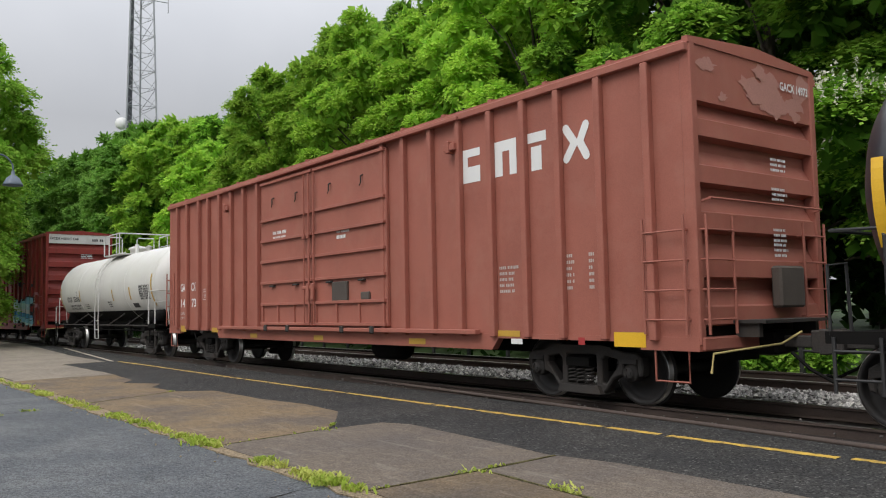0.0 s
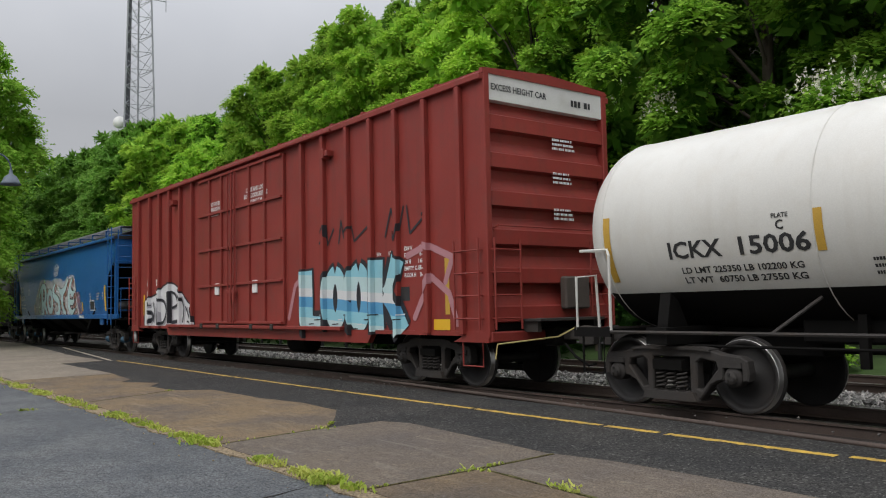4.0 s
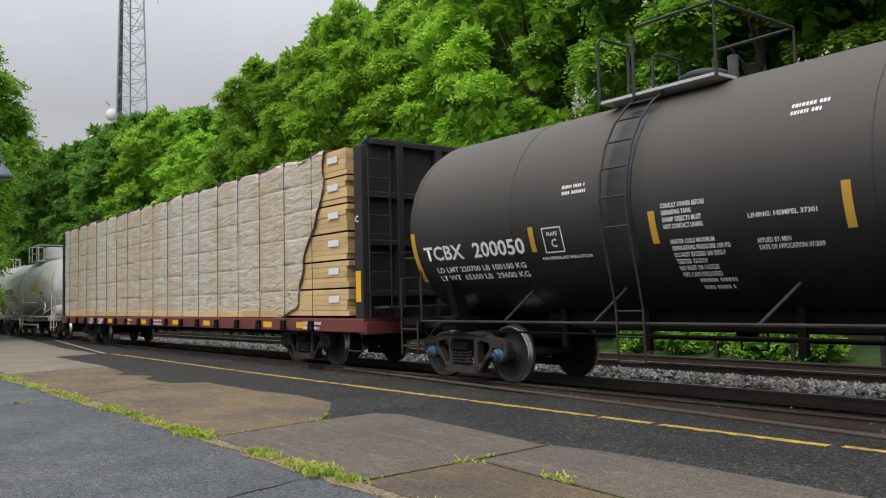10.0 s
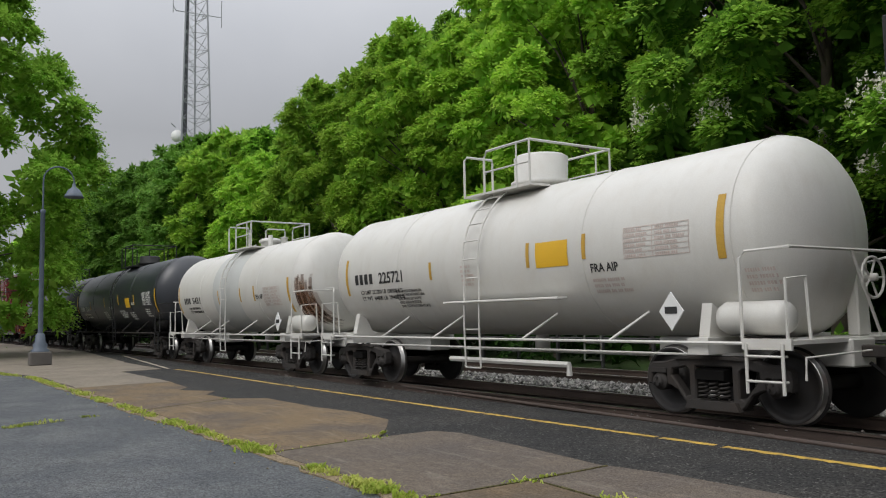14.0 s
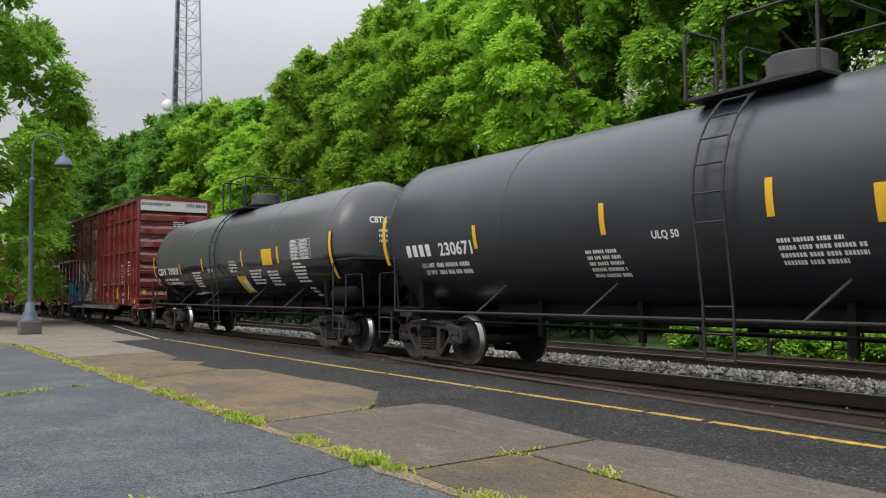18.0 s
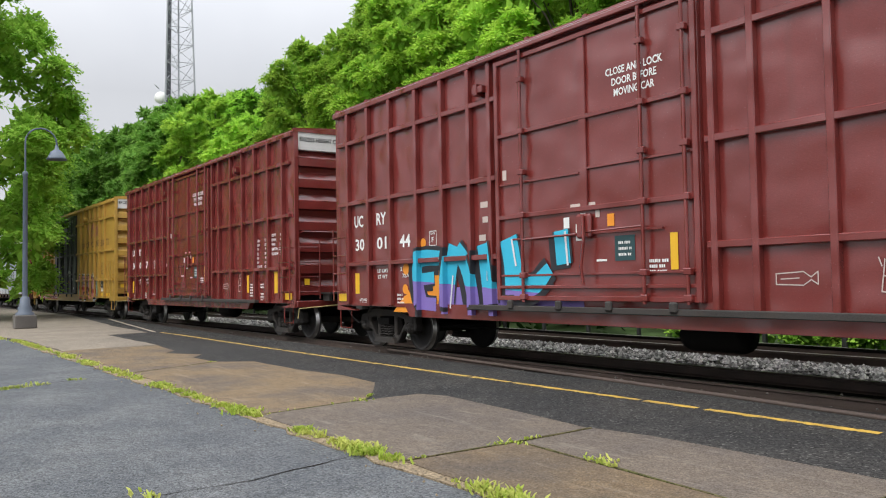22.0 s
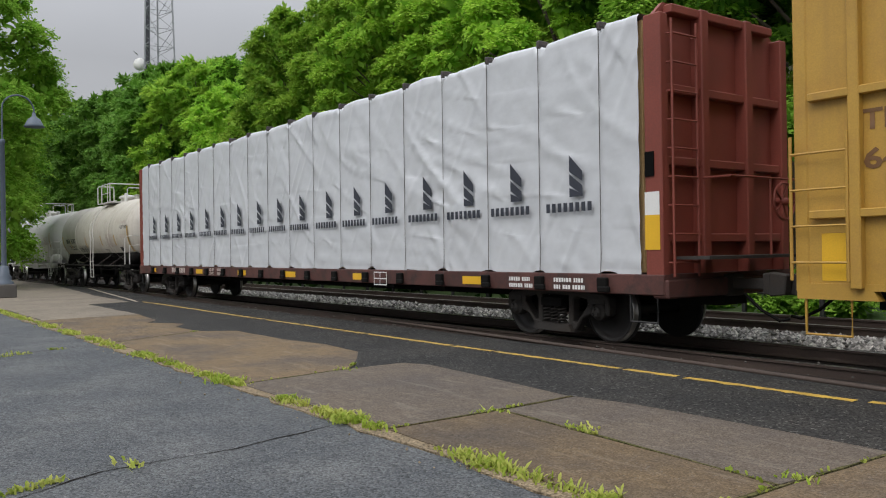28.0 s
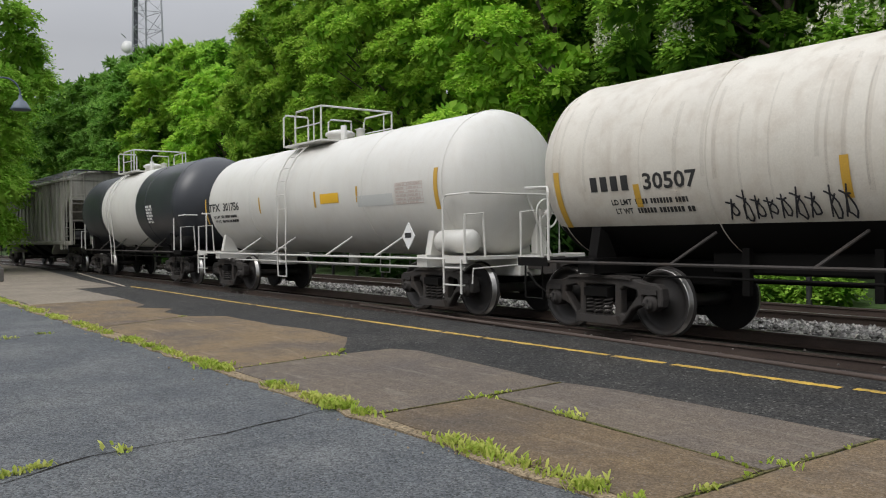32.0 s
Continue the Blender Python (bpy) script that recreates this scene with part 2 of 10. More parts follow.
def wrap_material():
    """Translucent film pulled tight over boards: tan wood shows through, milky where the film is doubled or stands off."""
    m = bpy.data.materials.new("milky_plastic_film")
    m.use_nodes = True
    n, l = m.node_tree.nodes, m.node_tree.links
    b = n["Principled BSDF"]
    co = n.new("ShaderNodeTexCoord")

    def field(scale3, scale, detail, lo, hi, slant=0.0, twist=0.0):
        mp, nz, mr = n.new("ShaderNodeMapping"), n.new("ShaderNodeTexNoise"), n.new("ShaderNodeMapRange")
        mp.inputs["Scale"].default_value = scale3
        nz.inputs["Scale"].default_value, nz.inputs["Detail"].default_value, nz.inputs["Distortion"].default_value = scale, detail, twist
        mp.inputs["Rotation"].default_value = (0, slant, 0)
        mr.inputs["From Min"].default_value, mr.inputs["From Max"].default_value = lo, hi
        l.new(co.outputs["Object"], mp.inputs["Vector"])
        l.new(mp.outputs["Vector"], nz.inputs["Vector"])
        l.new(nz.outputs["Fac"], mr.inputs["Value"])
        return mr.outputs["Result"]

    def blend(f, a, c):
        mx = n.new("ShaderNodeMix")
        mx.data_type = "RGBA"
        l.new(f, mx.inputs["Factor"])
        for sock, v in (("A", a), ("B", c)):
            if isinstance(v, tuple):
                mx.inputs[sock].default_value = (*v, 1)
            else:
                l.new(v, mx.inputs[sock])
        return mx.outputs["Result"]
    boards = blend(field((0.25, 1, 9.0), 1.0, 3, 0.3, 0.7), (0.47, 0.375, 0.26), (0.54, 0.46, 0.35))
    milky = blend(field((0.8, 1, 0.1), 1.0, 4, 0.48, 0.62), boards, (0.55, 0.505, 0.445))
    film = blend(field((1.6, 1, 2.4), 1.3, 5, 0.5, 0.72), milky, (0.59, 0.555, 0.505))
    l.new(film, b.inputs["Base Color"])
    b.inputs["Roughness"].default_value = 0.3
    bp = n.new("ShaderNodeBump")
    bp.inputs["Strength"].default_value, bp.inputs["Distance"].default_value = 0.9, 0.03
    l.new(field((1.2, 1, 4.5), 2.0, 4, 0.25, 0.8, 0.22, 0.5), bp.inputs["Height"])
    l.new(bp.outputs["Normal"], b.inputs["Normal"])
    return m


M = {}
M["salmon"] = material("faded_salmon_paint", (0.325, 0.112, 0.08), 0.6, spec=0.3, vary=0.14, tint=(0.36, 0.15, 0.11), tint_amount=0.5, streaks=0.12, streak_color=(0.2, 0.09, 0.07))
M["oxide"] = material("oxide_red_paint", (0.24, 0.036, 0.028), 0.5, spec=0.3, vary=0.15, tint=(0.17, 0.05, 0.04), tint_amount=0.4, streaks=0.2)
M["maroon"] = material("maroon_paint", (0.165, 0.025, 0.021), 0.22, spec=0.9, vary=0.12, streaks=0.12)
def dented(m, scale, depth):
    """Slack sheet metal: broad shallow dents under the paint."""
    n, l = m.node_tree.nodes, m.node_tree.links
    b = n["Principled BSDF"]
    co, nz, bp = n.new("ShaderNodeTexCoord"), n.new("ShaderNodeTexNoise"), n.new("ShaderNodeBump")
    nz.inputs["Scale"].default_value, nz.inputs["Detail"].default_value = scale, 1
    bp.inputs["Strength"].default_value, bp.inputs["Distance"].default_value = 1.0, depth
    l.new(co.outputs["Object"], nz.inputs["Vector"])
    l.new(nz.outputs["Fac"], bp.inputs["Height"])
    if b.inputs["Normal"].links:
        l.new(b.inputs["Normal"].links[0].from_socket, bp.inputs["Normal"])
    l.new(bp.outputs["Normal"], b.inputs["Normal"])


dented(M["maroon"], 1.5, 0.09)
M["mustard"] = material("mustard_paint", (0.44, 0.26, 0.045), 0.5, vary=0.12, tint=(0.3, 0.14, 0.05), tint_amount=0.3, streaks=0.25, streak_color=(0.2, 0.1, 0.04))
M["black_door"] = material("black_door_paint", (0.018, 0.018, 0.02), 0.45, vary=0.3)
M["white"] = material("white_tank_paint", (0.6, 0.59, 0.55), 0.42, vary=0.06, tint=(0.5, 0.44, 0.36), tint_amount=0.18, streaks=0.16, streak_color=(0.4, 0.36, 0.3), bump=0.03)
M["cream"] = material("dirty_cream_tank_paint", (0.56, 0.53, 0.465), 0.5, vary=0.09, tint=(0.34, 0.27, 0.2), tint_amount=0.35, streaks=0.3, streak_color=(0.3, 0.23, 0.17), bump=0.03)
M["band"] = material("pale_grey_band_paint", (0.48, 0.49, 0.47), 0.55, vary=0.08)
M["black_tank"] = material("dusty_black_tank_paint", (0.01, 0.0105, 0.0125), 0.42, vary=0.2, tint=(0.03, 0.028, 0.027), tint_amount=0.4, bump=0.02)
M["gloss_black"] = material("glossy_black_tank_paint", (0.006, 0.007, 0.009), 0.13, spec=0.5, vary=0.2, bump=0.0, tint=(0.03, 0.03, 0.033), tint_amount=0.5)
def greyed_above(m, level, grey, rough, span=0.1):
    """Paint that turns greyer and takes another roughness above a level, over a span with an uneven edge."""
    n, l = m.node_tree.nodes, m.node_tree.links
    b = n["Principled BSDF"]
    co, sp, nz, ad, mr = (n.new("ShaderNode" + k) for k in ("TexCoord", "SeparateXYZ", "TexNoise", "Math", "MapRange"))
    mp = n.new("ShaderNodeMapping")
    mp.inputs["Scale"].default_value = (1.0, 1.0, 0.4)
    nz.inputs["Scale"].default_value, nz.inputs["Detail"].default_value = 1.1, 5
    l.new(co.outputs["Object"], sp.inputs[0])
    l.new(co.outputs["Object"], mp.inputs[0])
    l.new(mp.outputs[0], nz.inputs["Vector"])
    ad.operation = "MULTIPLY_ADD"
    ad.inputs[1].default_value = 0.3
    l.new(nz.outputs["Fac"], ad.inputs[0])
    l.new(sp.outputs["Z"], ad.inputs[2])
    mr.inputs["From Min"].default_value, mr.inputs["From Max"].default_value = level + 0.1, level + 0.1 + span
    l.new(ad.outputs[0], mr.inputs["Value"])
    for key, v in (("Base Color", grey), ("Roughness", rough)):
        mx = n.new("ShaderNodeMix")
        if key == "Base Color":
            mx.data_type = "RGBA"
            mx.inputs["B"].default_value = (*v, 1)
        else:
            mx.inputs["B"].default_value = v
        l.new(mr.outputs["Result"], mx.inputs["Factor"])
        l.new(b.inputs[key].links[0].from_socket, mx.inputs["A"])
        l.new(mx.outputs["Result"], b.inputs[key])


greyed_above(M["gloss_black"], 2.2, (0.075, 0.075, 0.078), 0.3)
greyed_above(M["black_tank"], 2.0, (0.07, 0.06, 0.047), 0.6, 1.6)
M["satin_black"] = material("satin_blue_black_tank_paint", (0.022, 0.025, 0.031), 0.36, spec=0.7, vary=0.2, bump=0.0)
M["blue"] = material("blue_hopper_paint", (0.011, 0.1, 0.295), 0.3, spec=0.5, vary=0.14, tint=(0.03, 0.15, 0.36), tint_amount=0.35, streaks=0.12, streak_color=(0.03, 0.07, 0.17))
M["grey_hop"] = material("weathered_grey_hopper_paint", (0.3, 0.29, 0.25), 0.65, vary=0.2, streaks=0.7, streak_color=(0.1, 0.09, 0.07))
M["steel"] = material("grimy_truck_steel", (0.045, 0.041, 0.038), 0.75, 0.0, spec=0.25, vary=0.35, tint=(0.06, 0.042, 0.03), tint_amount=0.5)
M["wheel"] = material("wheel_steel", (0.02, 0.018, 0.017), 0.65, 0.0, vary=0.3, tint=(0.04, 0.028, 0.02), tint_amount=0.5)
M["tread"] = material("bright_rim_steel", (0.45, 0.44, 0.42), 0.35, 1.0, vary=0.1)
M["cap_blue"] = material("blue_bearing_cap", (0.05, 0.13, 0.2), 0.6, vary=0.2)
M["under"] = material("black_underframe", (0.006, 0.0055, 0.005), 0.8, spec=0.15, vary=0.3)
M["iron"] = material("dark_iron", (0.022, 0.022, 0.022), 0.6, vary=0.3)
M["decal_white"] = material("white_stencil_paint", (0.72, 0.72, 0.7), 0.6, vary=0.06, bump=0)
M["decal_faded"] = material("faded_white_stencil_paint", (0.5, 0.42, 0.38), 0.65, vary=0.2, bump=0)
M["decal_black"] = material("black_stencil_paint", (0.025, 0.025, 0.025), 0.6, vary=0.1, bump=0)
M["yellow"] = material("yellow_reflective_tape", (0.72, 0.42, 0.02), 0.45, vary=0.08, bump=0)
M["amber"] = material("dull_amber_tape", (0.5, 0.3, 0.04), 0.55, vary=0.12, bump=0)
M["panel_white"] = material("white_end_panel_paint", (0.62, 0.61, 0.58), 0.55, vary=0.1, tint=(0.4, 0.36, 0.32), tint_amount=0.3)
M["asphalt"] = aggregate("worn_asphalt", (0.078, 0.084, 0.09), (0.12, 0.124, 0.125), 80, 0.55, 0.8, 0.85, bump=0.9, chips=0.3)
M["asphalt_dark"] = aggregate("dark_patch_asphalt", (0.03, 0.03, 0.029), (0.048, 0.046, 0.042), 60, 0.7, 0.8, 0.9, 0.15, bump=1.0, chips=0.35)
M["concrete"] = aggregate("brown_stained_concrete", (0.15, 0.108, 0.064), (0.09, 0.074, 0.06), 85, 0.34, 0.9, 0.92, bump=0.55, scuffs=0.45, scuff_color=(0.26, 0.21, 0.16), random=0.16, chips=0.2)
M["concrete_grey"] = aggregate("greyish_worn_concrete", (0.125, 0.102, 0.08), (0.088, 0.076, 0.068), 85, 0.34, 0.9, 0.92, bump=0.5, scuffs=0.5, scuff_color=(0.24, 0.21, 0.18), chips=0.2)
M["concrete_pale"] = aggregate("pale_worn_concrete", (0.21, 0.18, 0.14), (0.15, 0.13, 0.105), 60, 0.3, 0.8, 0.9, bump=0.4, scuffs=0.3, scuff_color=(0.3, 0.27, 0.22))
M["line"] = material("worn_yellow_line_paint", (0.5, 0.33, 0.05), 0.75, vary=0.3, scale=26, fine=60, tint=(0.06, 0.056, 0.045), tint_amount=1.0)
M["line_white"] = material("worn_pale_line_paint", (0.42, 0.36, 0.27), 0.8, vary=0.3, scale=20)
M["ballast"] = material("grey_crushed_stone", (0.42, 0.4, 0.37), 0.9, spec=0.2, vary=0.6, scale=60, fine=14, bump=0.8, tint=(0.05, 0.045, 0.04), tint_amount=0.9)
_n, _l = M["ballast"].node_tree.nodes, M["ballast"].node_tree.links
_geo, _tone, _mul = _n.new("ShaderNodeNewGeometry"), _n.new("ShaderNodeMapRange"), _n.new("ShaderNodeVectorMath")
_mul.operation = "SCALE"
_tone.inputs["To Min"].default_value, _tone.inputs["To Max"].default_value = 0.35, 1.5
_l.new(_geo.outputs["Random Per Island"], _tone.inputs["Value"])
_l.new(_n["Principled BSDF"].inputs["Base Color"].links[0].from_socket, _mul.inputs[0])
_l.new(_tone.outputs["Result"], _mul.inputs["Scale"])
_l.new(_mul.outputs["Vector"], _n["Principled BSDF"].inputs["Base Color"])
M["cinder"] = material("sooty_fine_ballast", (0.06, 0.055, 0.05), 0.95, spec=0.1, vary=0.5, scale=20, fine=30, bump=0.9)
M["soil"] = material("dark_cinder_soil", (0.016, 0.013, 0.011), 0.95, spec=0.1, vary=0.4, scale=12, fine=70, bump=0.8)
M["rail"] = material("rusty_rail", (0.06, 0.041, 0.032), 0.7, 0.0, vary=0.35, scale=10, tint=(0.06, 0.045, 0.035), tint_amount=0.6)
M["railhead"] = material("polished_railhead", (0.35, 0.33, 0.31), 0.35, 1.0, vary=0.15)
M["tie"] = material("creosoted_tie", (0.026, 0.021, 0.018), 0.9, spec=0.12, vary=0.4, random=0.3)
M["grass"] = material("rough_grass", (0.055, 0.1, 0.025), 0.9, vary=0.5, scale=6, fine=40, bump=0.8)
M["bark"] = material("grey_brown_bark", (0.1, 0.08, 0.06), 0.9, vary=0.4, bump=0.8)
M["tower"] = material("galvanised_tower_steel", (0.33, 0.34, 0.36), 0.55, 0.3, vary=0.1)
M["tower_dark"] = material("dark_cable_run", (0.05, 0.055, 0.065), 0.6)
M["lamp_paint"] = material("blue_grey_lamp_paint", (0.1, 0.125, 0.16), 0.5, vary=0.15)
M["lamp_foot"] = material("weathered_concrete_footing", (0.11, 0.1, 0.09), 0.9, vary=0.25)
M["wood"] = material("fresh_pine_boards", (0.6, 0.42, 0.2), 0.65, vary=0.15, scale=8, fine=30, random=0.12)
M["wrap"] = wrap_material()
M["wrap_white"] = material("white_lumber_wrap", (0.56, 0.58, 0.605), 0.42, vary=0.05, scale=8, fine=6, bump=0.3)
M["strap"] = material("dark_cable_strap", (0.06, 0.05, 0.045), 0.6)
M["deck_red"] = material("rusty_red_deck_paint", (0.15, 0.035, 0.03), 0.65, vary=0.25, tint=(0.06, 0.04, 0.03), tint_amount=0.6)
M["deck_brown"] = material("dark_rusty_deck_paint", (0.085, 0.032, 0.026), 0.7, vary=0.35, scale=10, tint=(0.025, 0.02, 0.018), tint_amount=0.8)
M["bulk_black"] = material("sooty_bulkhead_paint", (0.016, 0.015, 0.015), 0.7, vary=0.25)
M["bulk_red"] = material("red_bulkhead_paint", (0.2, 0.045, 0.03), 0.6, vary=0.2)
M["sand"] = aggregate("sandy_grit", (0.25, 0.195, 0.125), (0.15, 0.12, 0.08), 70, 0.5, 0.8, 0.95, bump=1.0)
M["moss"] = aggregate("mossy_joint_dirt", (0.075, 0.075, 0.026), (0.13, 0.1, 0.055), 60, 0.6, 0.9, 0.95, bump=1.0)
M["rust"] = material("brown_rust_stain", (0.12, 0.055, 0.025), 0.85, vary=0.4)
M["leaf"] = leaf_material("bright_leaf", (0.19, 0.39, 0.04), (0.36, 0.57, 0.085))
M["leaf_lime"] = leaf_material("lime_leaf", (0.26, 0.46, 0.045), (0.44, 0.63, 0.09))
M["leaf_deep"] = leaf_material("blue_green_leaf", (0.13, 0.28, 0.05), (0.22, 0.38, 0.08))
# paints the shade inside crowns; a few outer leaves share it
M["leaf_dark"] = leaf_material("shaded_deep_leaf", (0.075, 0.18, 0.02), (0.13, 0.27, 0.035))
# leaf colour taken near black to hold the shade under the trees
M["leaf_shade"] = leaf_material("shaded_undergrowth_leaf", (0.012, 0.034, 0.006), (0.03, 0.075, 0.012))
M["leaf_weed"] = leaf_material("weed_leaf", (0.26, 0.36, 0.045), (0.48, 0.5, 0.13))
M["blossom"] = material("cream_blossom", (0.7, 0.68, 0.55), 0.8, vary=0.2, bump=0)
for key, rgb in dict(g_cyan=(0.25, 0.52, 0.6), g_pale=(0.45, 0.6, 0.6), g_white=(0.62, 0.62, 0.62), g_black=(0.02, 0.02, 0.025), g_orange=(0.75, 0.27, 0.02), g_blue=(0.03, 0.42, 0.6),
                     g_purple=(0.2, 0.14, 0.42), g_pink=(0.6, 0.24, 0.18), g_teal=(0.16, 0.38, 0.28), g_mauve=(0.42, 0.2, 0.22), g_rust=(0.4, 0.17, 0.09), g_blush=(0.55, 0.4, 0.42), g_haze=(0.36, 0.35, 0.37), g_steel=(0.1, 0.32, 0.52), dark_teal=(0.02, 0.06, 0.065),
                     g_red=(0.35, 0.03, 0.03), g_green=(0.05, 0.3, 0.12), dark_ink=(0.03, 0.035, 0.05), brown_ink=(0.16, 0.08, 0.03)).items():
    M[key] = material(key[2:] + "_spray_paint" if key[1] == "_" else key, rgb, 0.6, vary=0.1, bump=0)


def mist_material(name, color, amount):
    """Thin overspray: paint that covers only part of what lies under it."""
    m = material(name, color, 0.7, vary=0.1, bump=0)
    n, l = m.node_tree.nodes, m.node_tree.links
    clear, mx = n.new("ShaderNodeBsdfTransparent"), n.new("ShaderNodeMixShader")
    co, nz, mr = n.new("ShaderNodeTexCoord"), n.new("ShaderNodeTexNoise"), n.new("ShaderNodeMapRange")
    nz.inputs["Scale"].default_value, nz.inputs["Detail"].default_value = 3.0, 6
    mr.inputs["From Min"].default_value, mr.inputs["From Max"].default_value = 0.3, 0.7
    mr.inputs["To Min"].default_value, mr.inputs["To Max"].default_value = amount * 0.8, min(1.0, amount * 1.2)
    l.new(co.outputs["Object"], nz.inputs["Vector"])
    l.new(nz.outputs["Fac"], mr.inputs["Value"])
    l.new(mr.outputs["Result"], mx.inputs[0])
    l.new(clear.outputs[0], mx.inputs[1])
    l.new(n["Principled BSDF"].outputs[0], mx.inputs[2])
    l.new(mx.outputs[0], n["Material Output"].inputs["Surface"])
    return m


M["mist_white"] = mist_material("white_overspray", (0.74, 0.75, 0.73), 0.34)
M["mist_red"] = mist_material("thin_red_overspray", (0.36, 0.07, 0.05), 0.22)
M["mist_rust"] = mist_material("rosy_overspray", (0.34, 0.2, 0.19), 0.5)
M["mist_brown"] = mist_material("thin_rust_wash", (0.17, 0.075, 0.03), 0.3)
# half-clear dark tone for the painted shade between lumber packs
M["mist_dark"] = mist_material("gap_shade_on_film", (0.09, 0.085, 0.085), 0.62)
M["peel"] = material("pale_peeled_primer", (0.4, 0.19, 0.15), 0.7, vary=0.15)
M["tack"] = material("weathered_tack_board", (0.075, 0.06, 0.05), 0.8, vary=0.3)
# near-black that paints shade into recesses and gaps
M["recess_shade"] = material("black_recess_shade", (0.004, 0.004, 0.004), 0.9, vary=0.3, spec=0.1)
M["tape_cream"] = material("dull_yellow_rod_paint", (0.45, 0.36, 0.14), 0.6, vary=0.2)
M["mist_brown_thin"] = mist_material("faint_grime_wash", (0.3, 0.23, 0.16), 0.09)

# ---- mesh helpers ----
def finish(bm, name, mats, smooth=False):
    me = bpy.data.meshes.new(name)
    bm.to_mesh(me)
    bm.free()
    for k in (mats if isinstance(mats, (list, tuple)) else [mats]):
        me.materials.append(k)
    if smooth:
        me.shade_smooth()
    return me


def put(name, me, parent=None, at=None, label=""):
    ob = new(name, me)
    ob.parent = parent
    if at is not None:
        ob.matrix_basis = at
    if label:
        tagged(ob, label)
    return ob


def part(name, bm, mats, parent, label="", at=None, smooth=False):
    return put(name, finish(bm, name, mats, smooth), parent, at, label)


def box(bm, x0, x1, y0, y1, z0, z1, mi=0, bevel=0.0):
    v = [bm.verts.new((x, y, z)) for x in (x0, x1) for y in (y0, y1) for z in (z0, z1)]
    faces = []
    for q in ((0, 1, 3, 2), (4, 6, 7, 5), (0, 4, 5, 1), (2, 3, 7, 6), (0, 2, 6, 4), (1, 5, 7, 3)):
        f = bm.faces.new([v[i] for i in q])
        f.material_index = mi
        faces.append(f)
    if bevel:
        edges = list({e for f in faces for e in f.edges})
        bmesh.ops.bevel(bm, geom=edges, offset=bevel, segments=1, affect="EDGES")
    return bm


def boxes(*specs, bevel=0.0):
    bm = bmesh.new()
    for s in specs:
        box(bm, *s, bevel=bevel)
    return bm


def tube(bm, points, r=0.02, seg=6, mi=0):
    """A round bar along a polyline."""
    pts = [Vector(p) for p in points]
    rings = []
    for i, p in enumerate(pts):
        d = (pts[min(i + 1, len(pts) - 1)] - pts[max(i - 1, 0)]).normalized()
        up = Vector((0, 0, 1)) if abs(d.z) < 0.9 else Vector((1, 0, 0))
        a = d.cross(up).normalized()
        b = d.cross(a).normalized()
        rings.append([bm.verts.new(p + r * (math.cos(2 * math.pi * k / seg) * a + math.sin(2 * math.pi * k / seg) * b)) for k in range(seg)])
    for r0, r1 in zip(rings, rings[1:]):
        for k in range(seg):
            bm.faces.new((r0[k], r0[(k + 1) % seg], r1[(k + 1) % seg], r1[k])).material_index = mi
    bm.faces.new(rings[0][::-1]).material_index = mi
    bm.faces.new(rings[-1]).material_index = mi
    return bm


def tubes(lines, r=0.02, seg=6):
    bm = bmesh.new()
    for p in lines:
        tube(bm, p, r, seg)
    return bm


def lathe(bm, profile, axis="z", seg=24, mi=0, centre=(0, 0, 0)):
    """Turn a profile of (radius, height) about an axis. A radius of 0 closes the end."""
    rings = []
    for rad, h in profile:
        ring = []
        for k in range(seg if rad > 1e-6 else 1):
            a = 2 * math.pi * k / seg
            c, s = rad * math.cos(a), rad * math.sin(a)
            p = {"z": (c, s, h), "y": (c, h, -s), "x": (h, c, s)}[axis]
            ring.append(bm.verts.new(Vector(p) + Vector(centre)))
        rings.append(ring)
    for r0, r1 in zip(rings, rings[1:]):
        for k in range(seg):
            if len(r0) == 1 and len(r1) == 1:
                continue
            if len(r0) == 1:
                f = bm.faces.new((r0[0], r1[(k + 1) % seg], r1[k]))
            elif len(r1) == 1:
                f = bm.faces.new((r0[k], r0[(k + 1) % seg], r1[0]))
            else:
                f = bm.faces.new((r0[k], r0[(k + 1) % seg], r1[(k + 1) % seg], r1[k]))
            f.material_index = mi
            f.smooth = True
    return bm


def prism(bm, outline, y0, y1, mi=0):
    """Push an outline in the x-z plane from y0 to y1."""
    a = [bm.verts.new((x, y0, z)) for x, z in outline]
    b = [bm.verts.new((x, y1, z)) for x, z in outline]
    n = len(a)
    bm.faces.new(a).material_index = mi
    bm.faces.new(b[::-1]).material_index = mi
    for i in range(n):
        bm.faces.new((a[i], b[i], b[(i + 1) % n], a[(i + 1) % n])).material_index = mi
    return bm


def prism_x(bm, outline, x0, x1, mi=0):
    """Push an outline in the y-z plane from x0 to x1."""
    a = [bm.verts.new((x0, y, z)) for y, z in outline]
    b = [bm.verts.new((x1, y, z)) for y, z in outline]
    n = len(a)
    bm.faces.new(a).material_index = mi
    bm.faces.new(b[::-1]).material_index = mi
    for i in range(n):
        bm.faces.new((a[i], b[i], b[(i + 1) % n], a[(i + 1) % n])).material_index = mi
    return bm


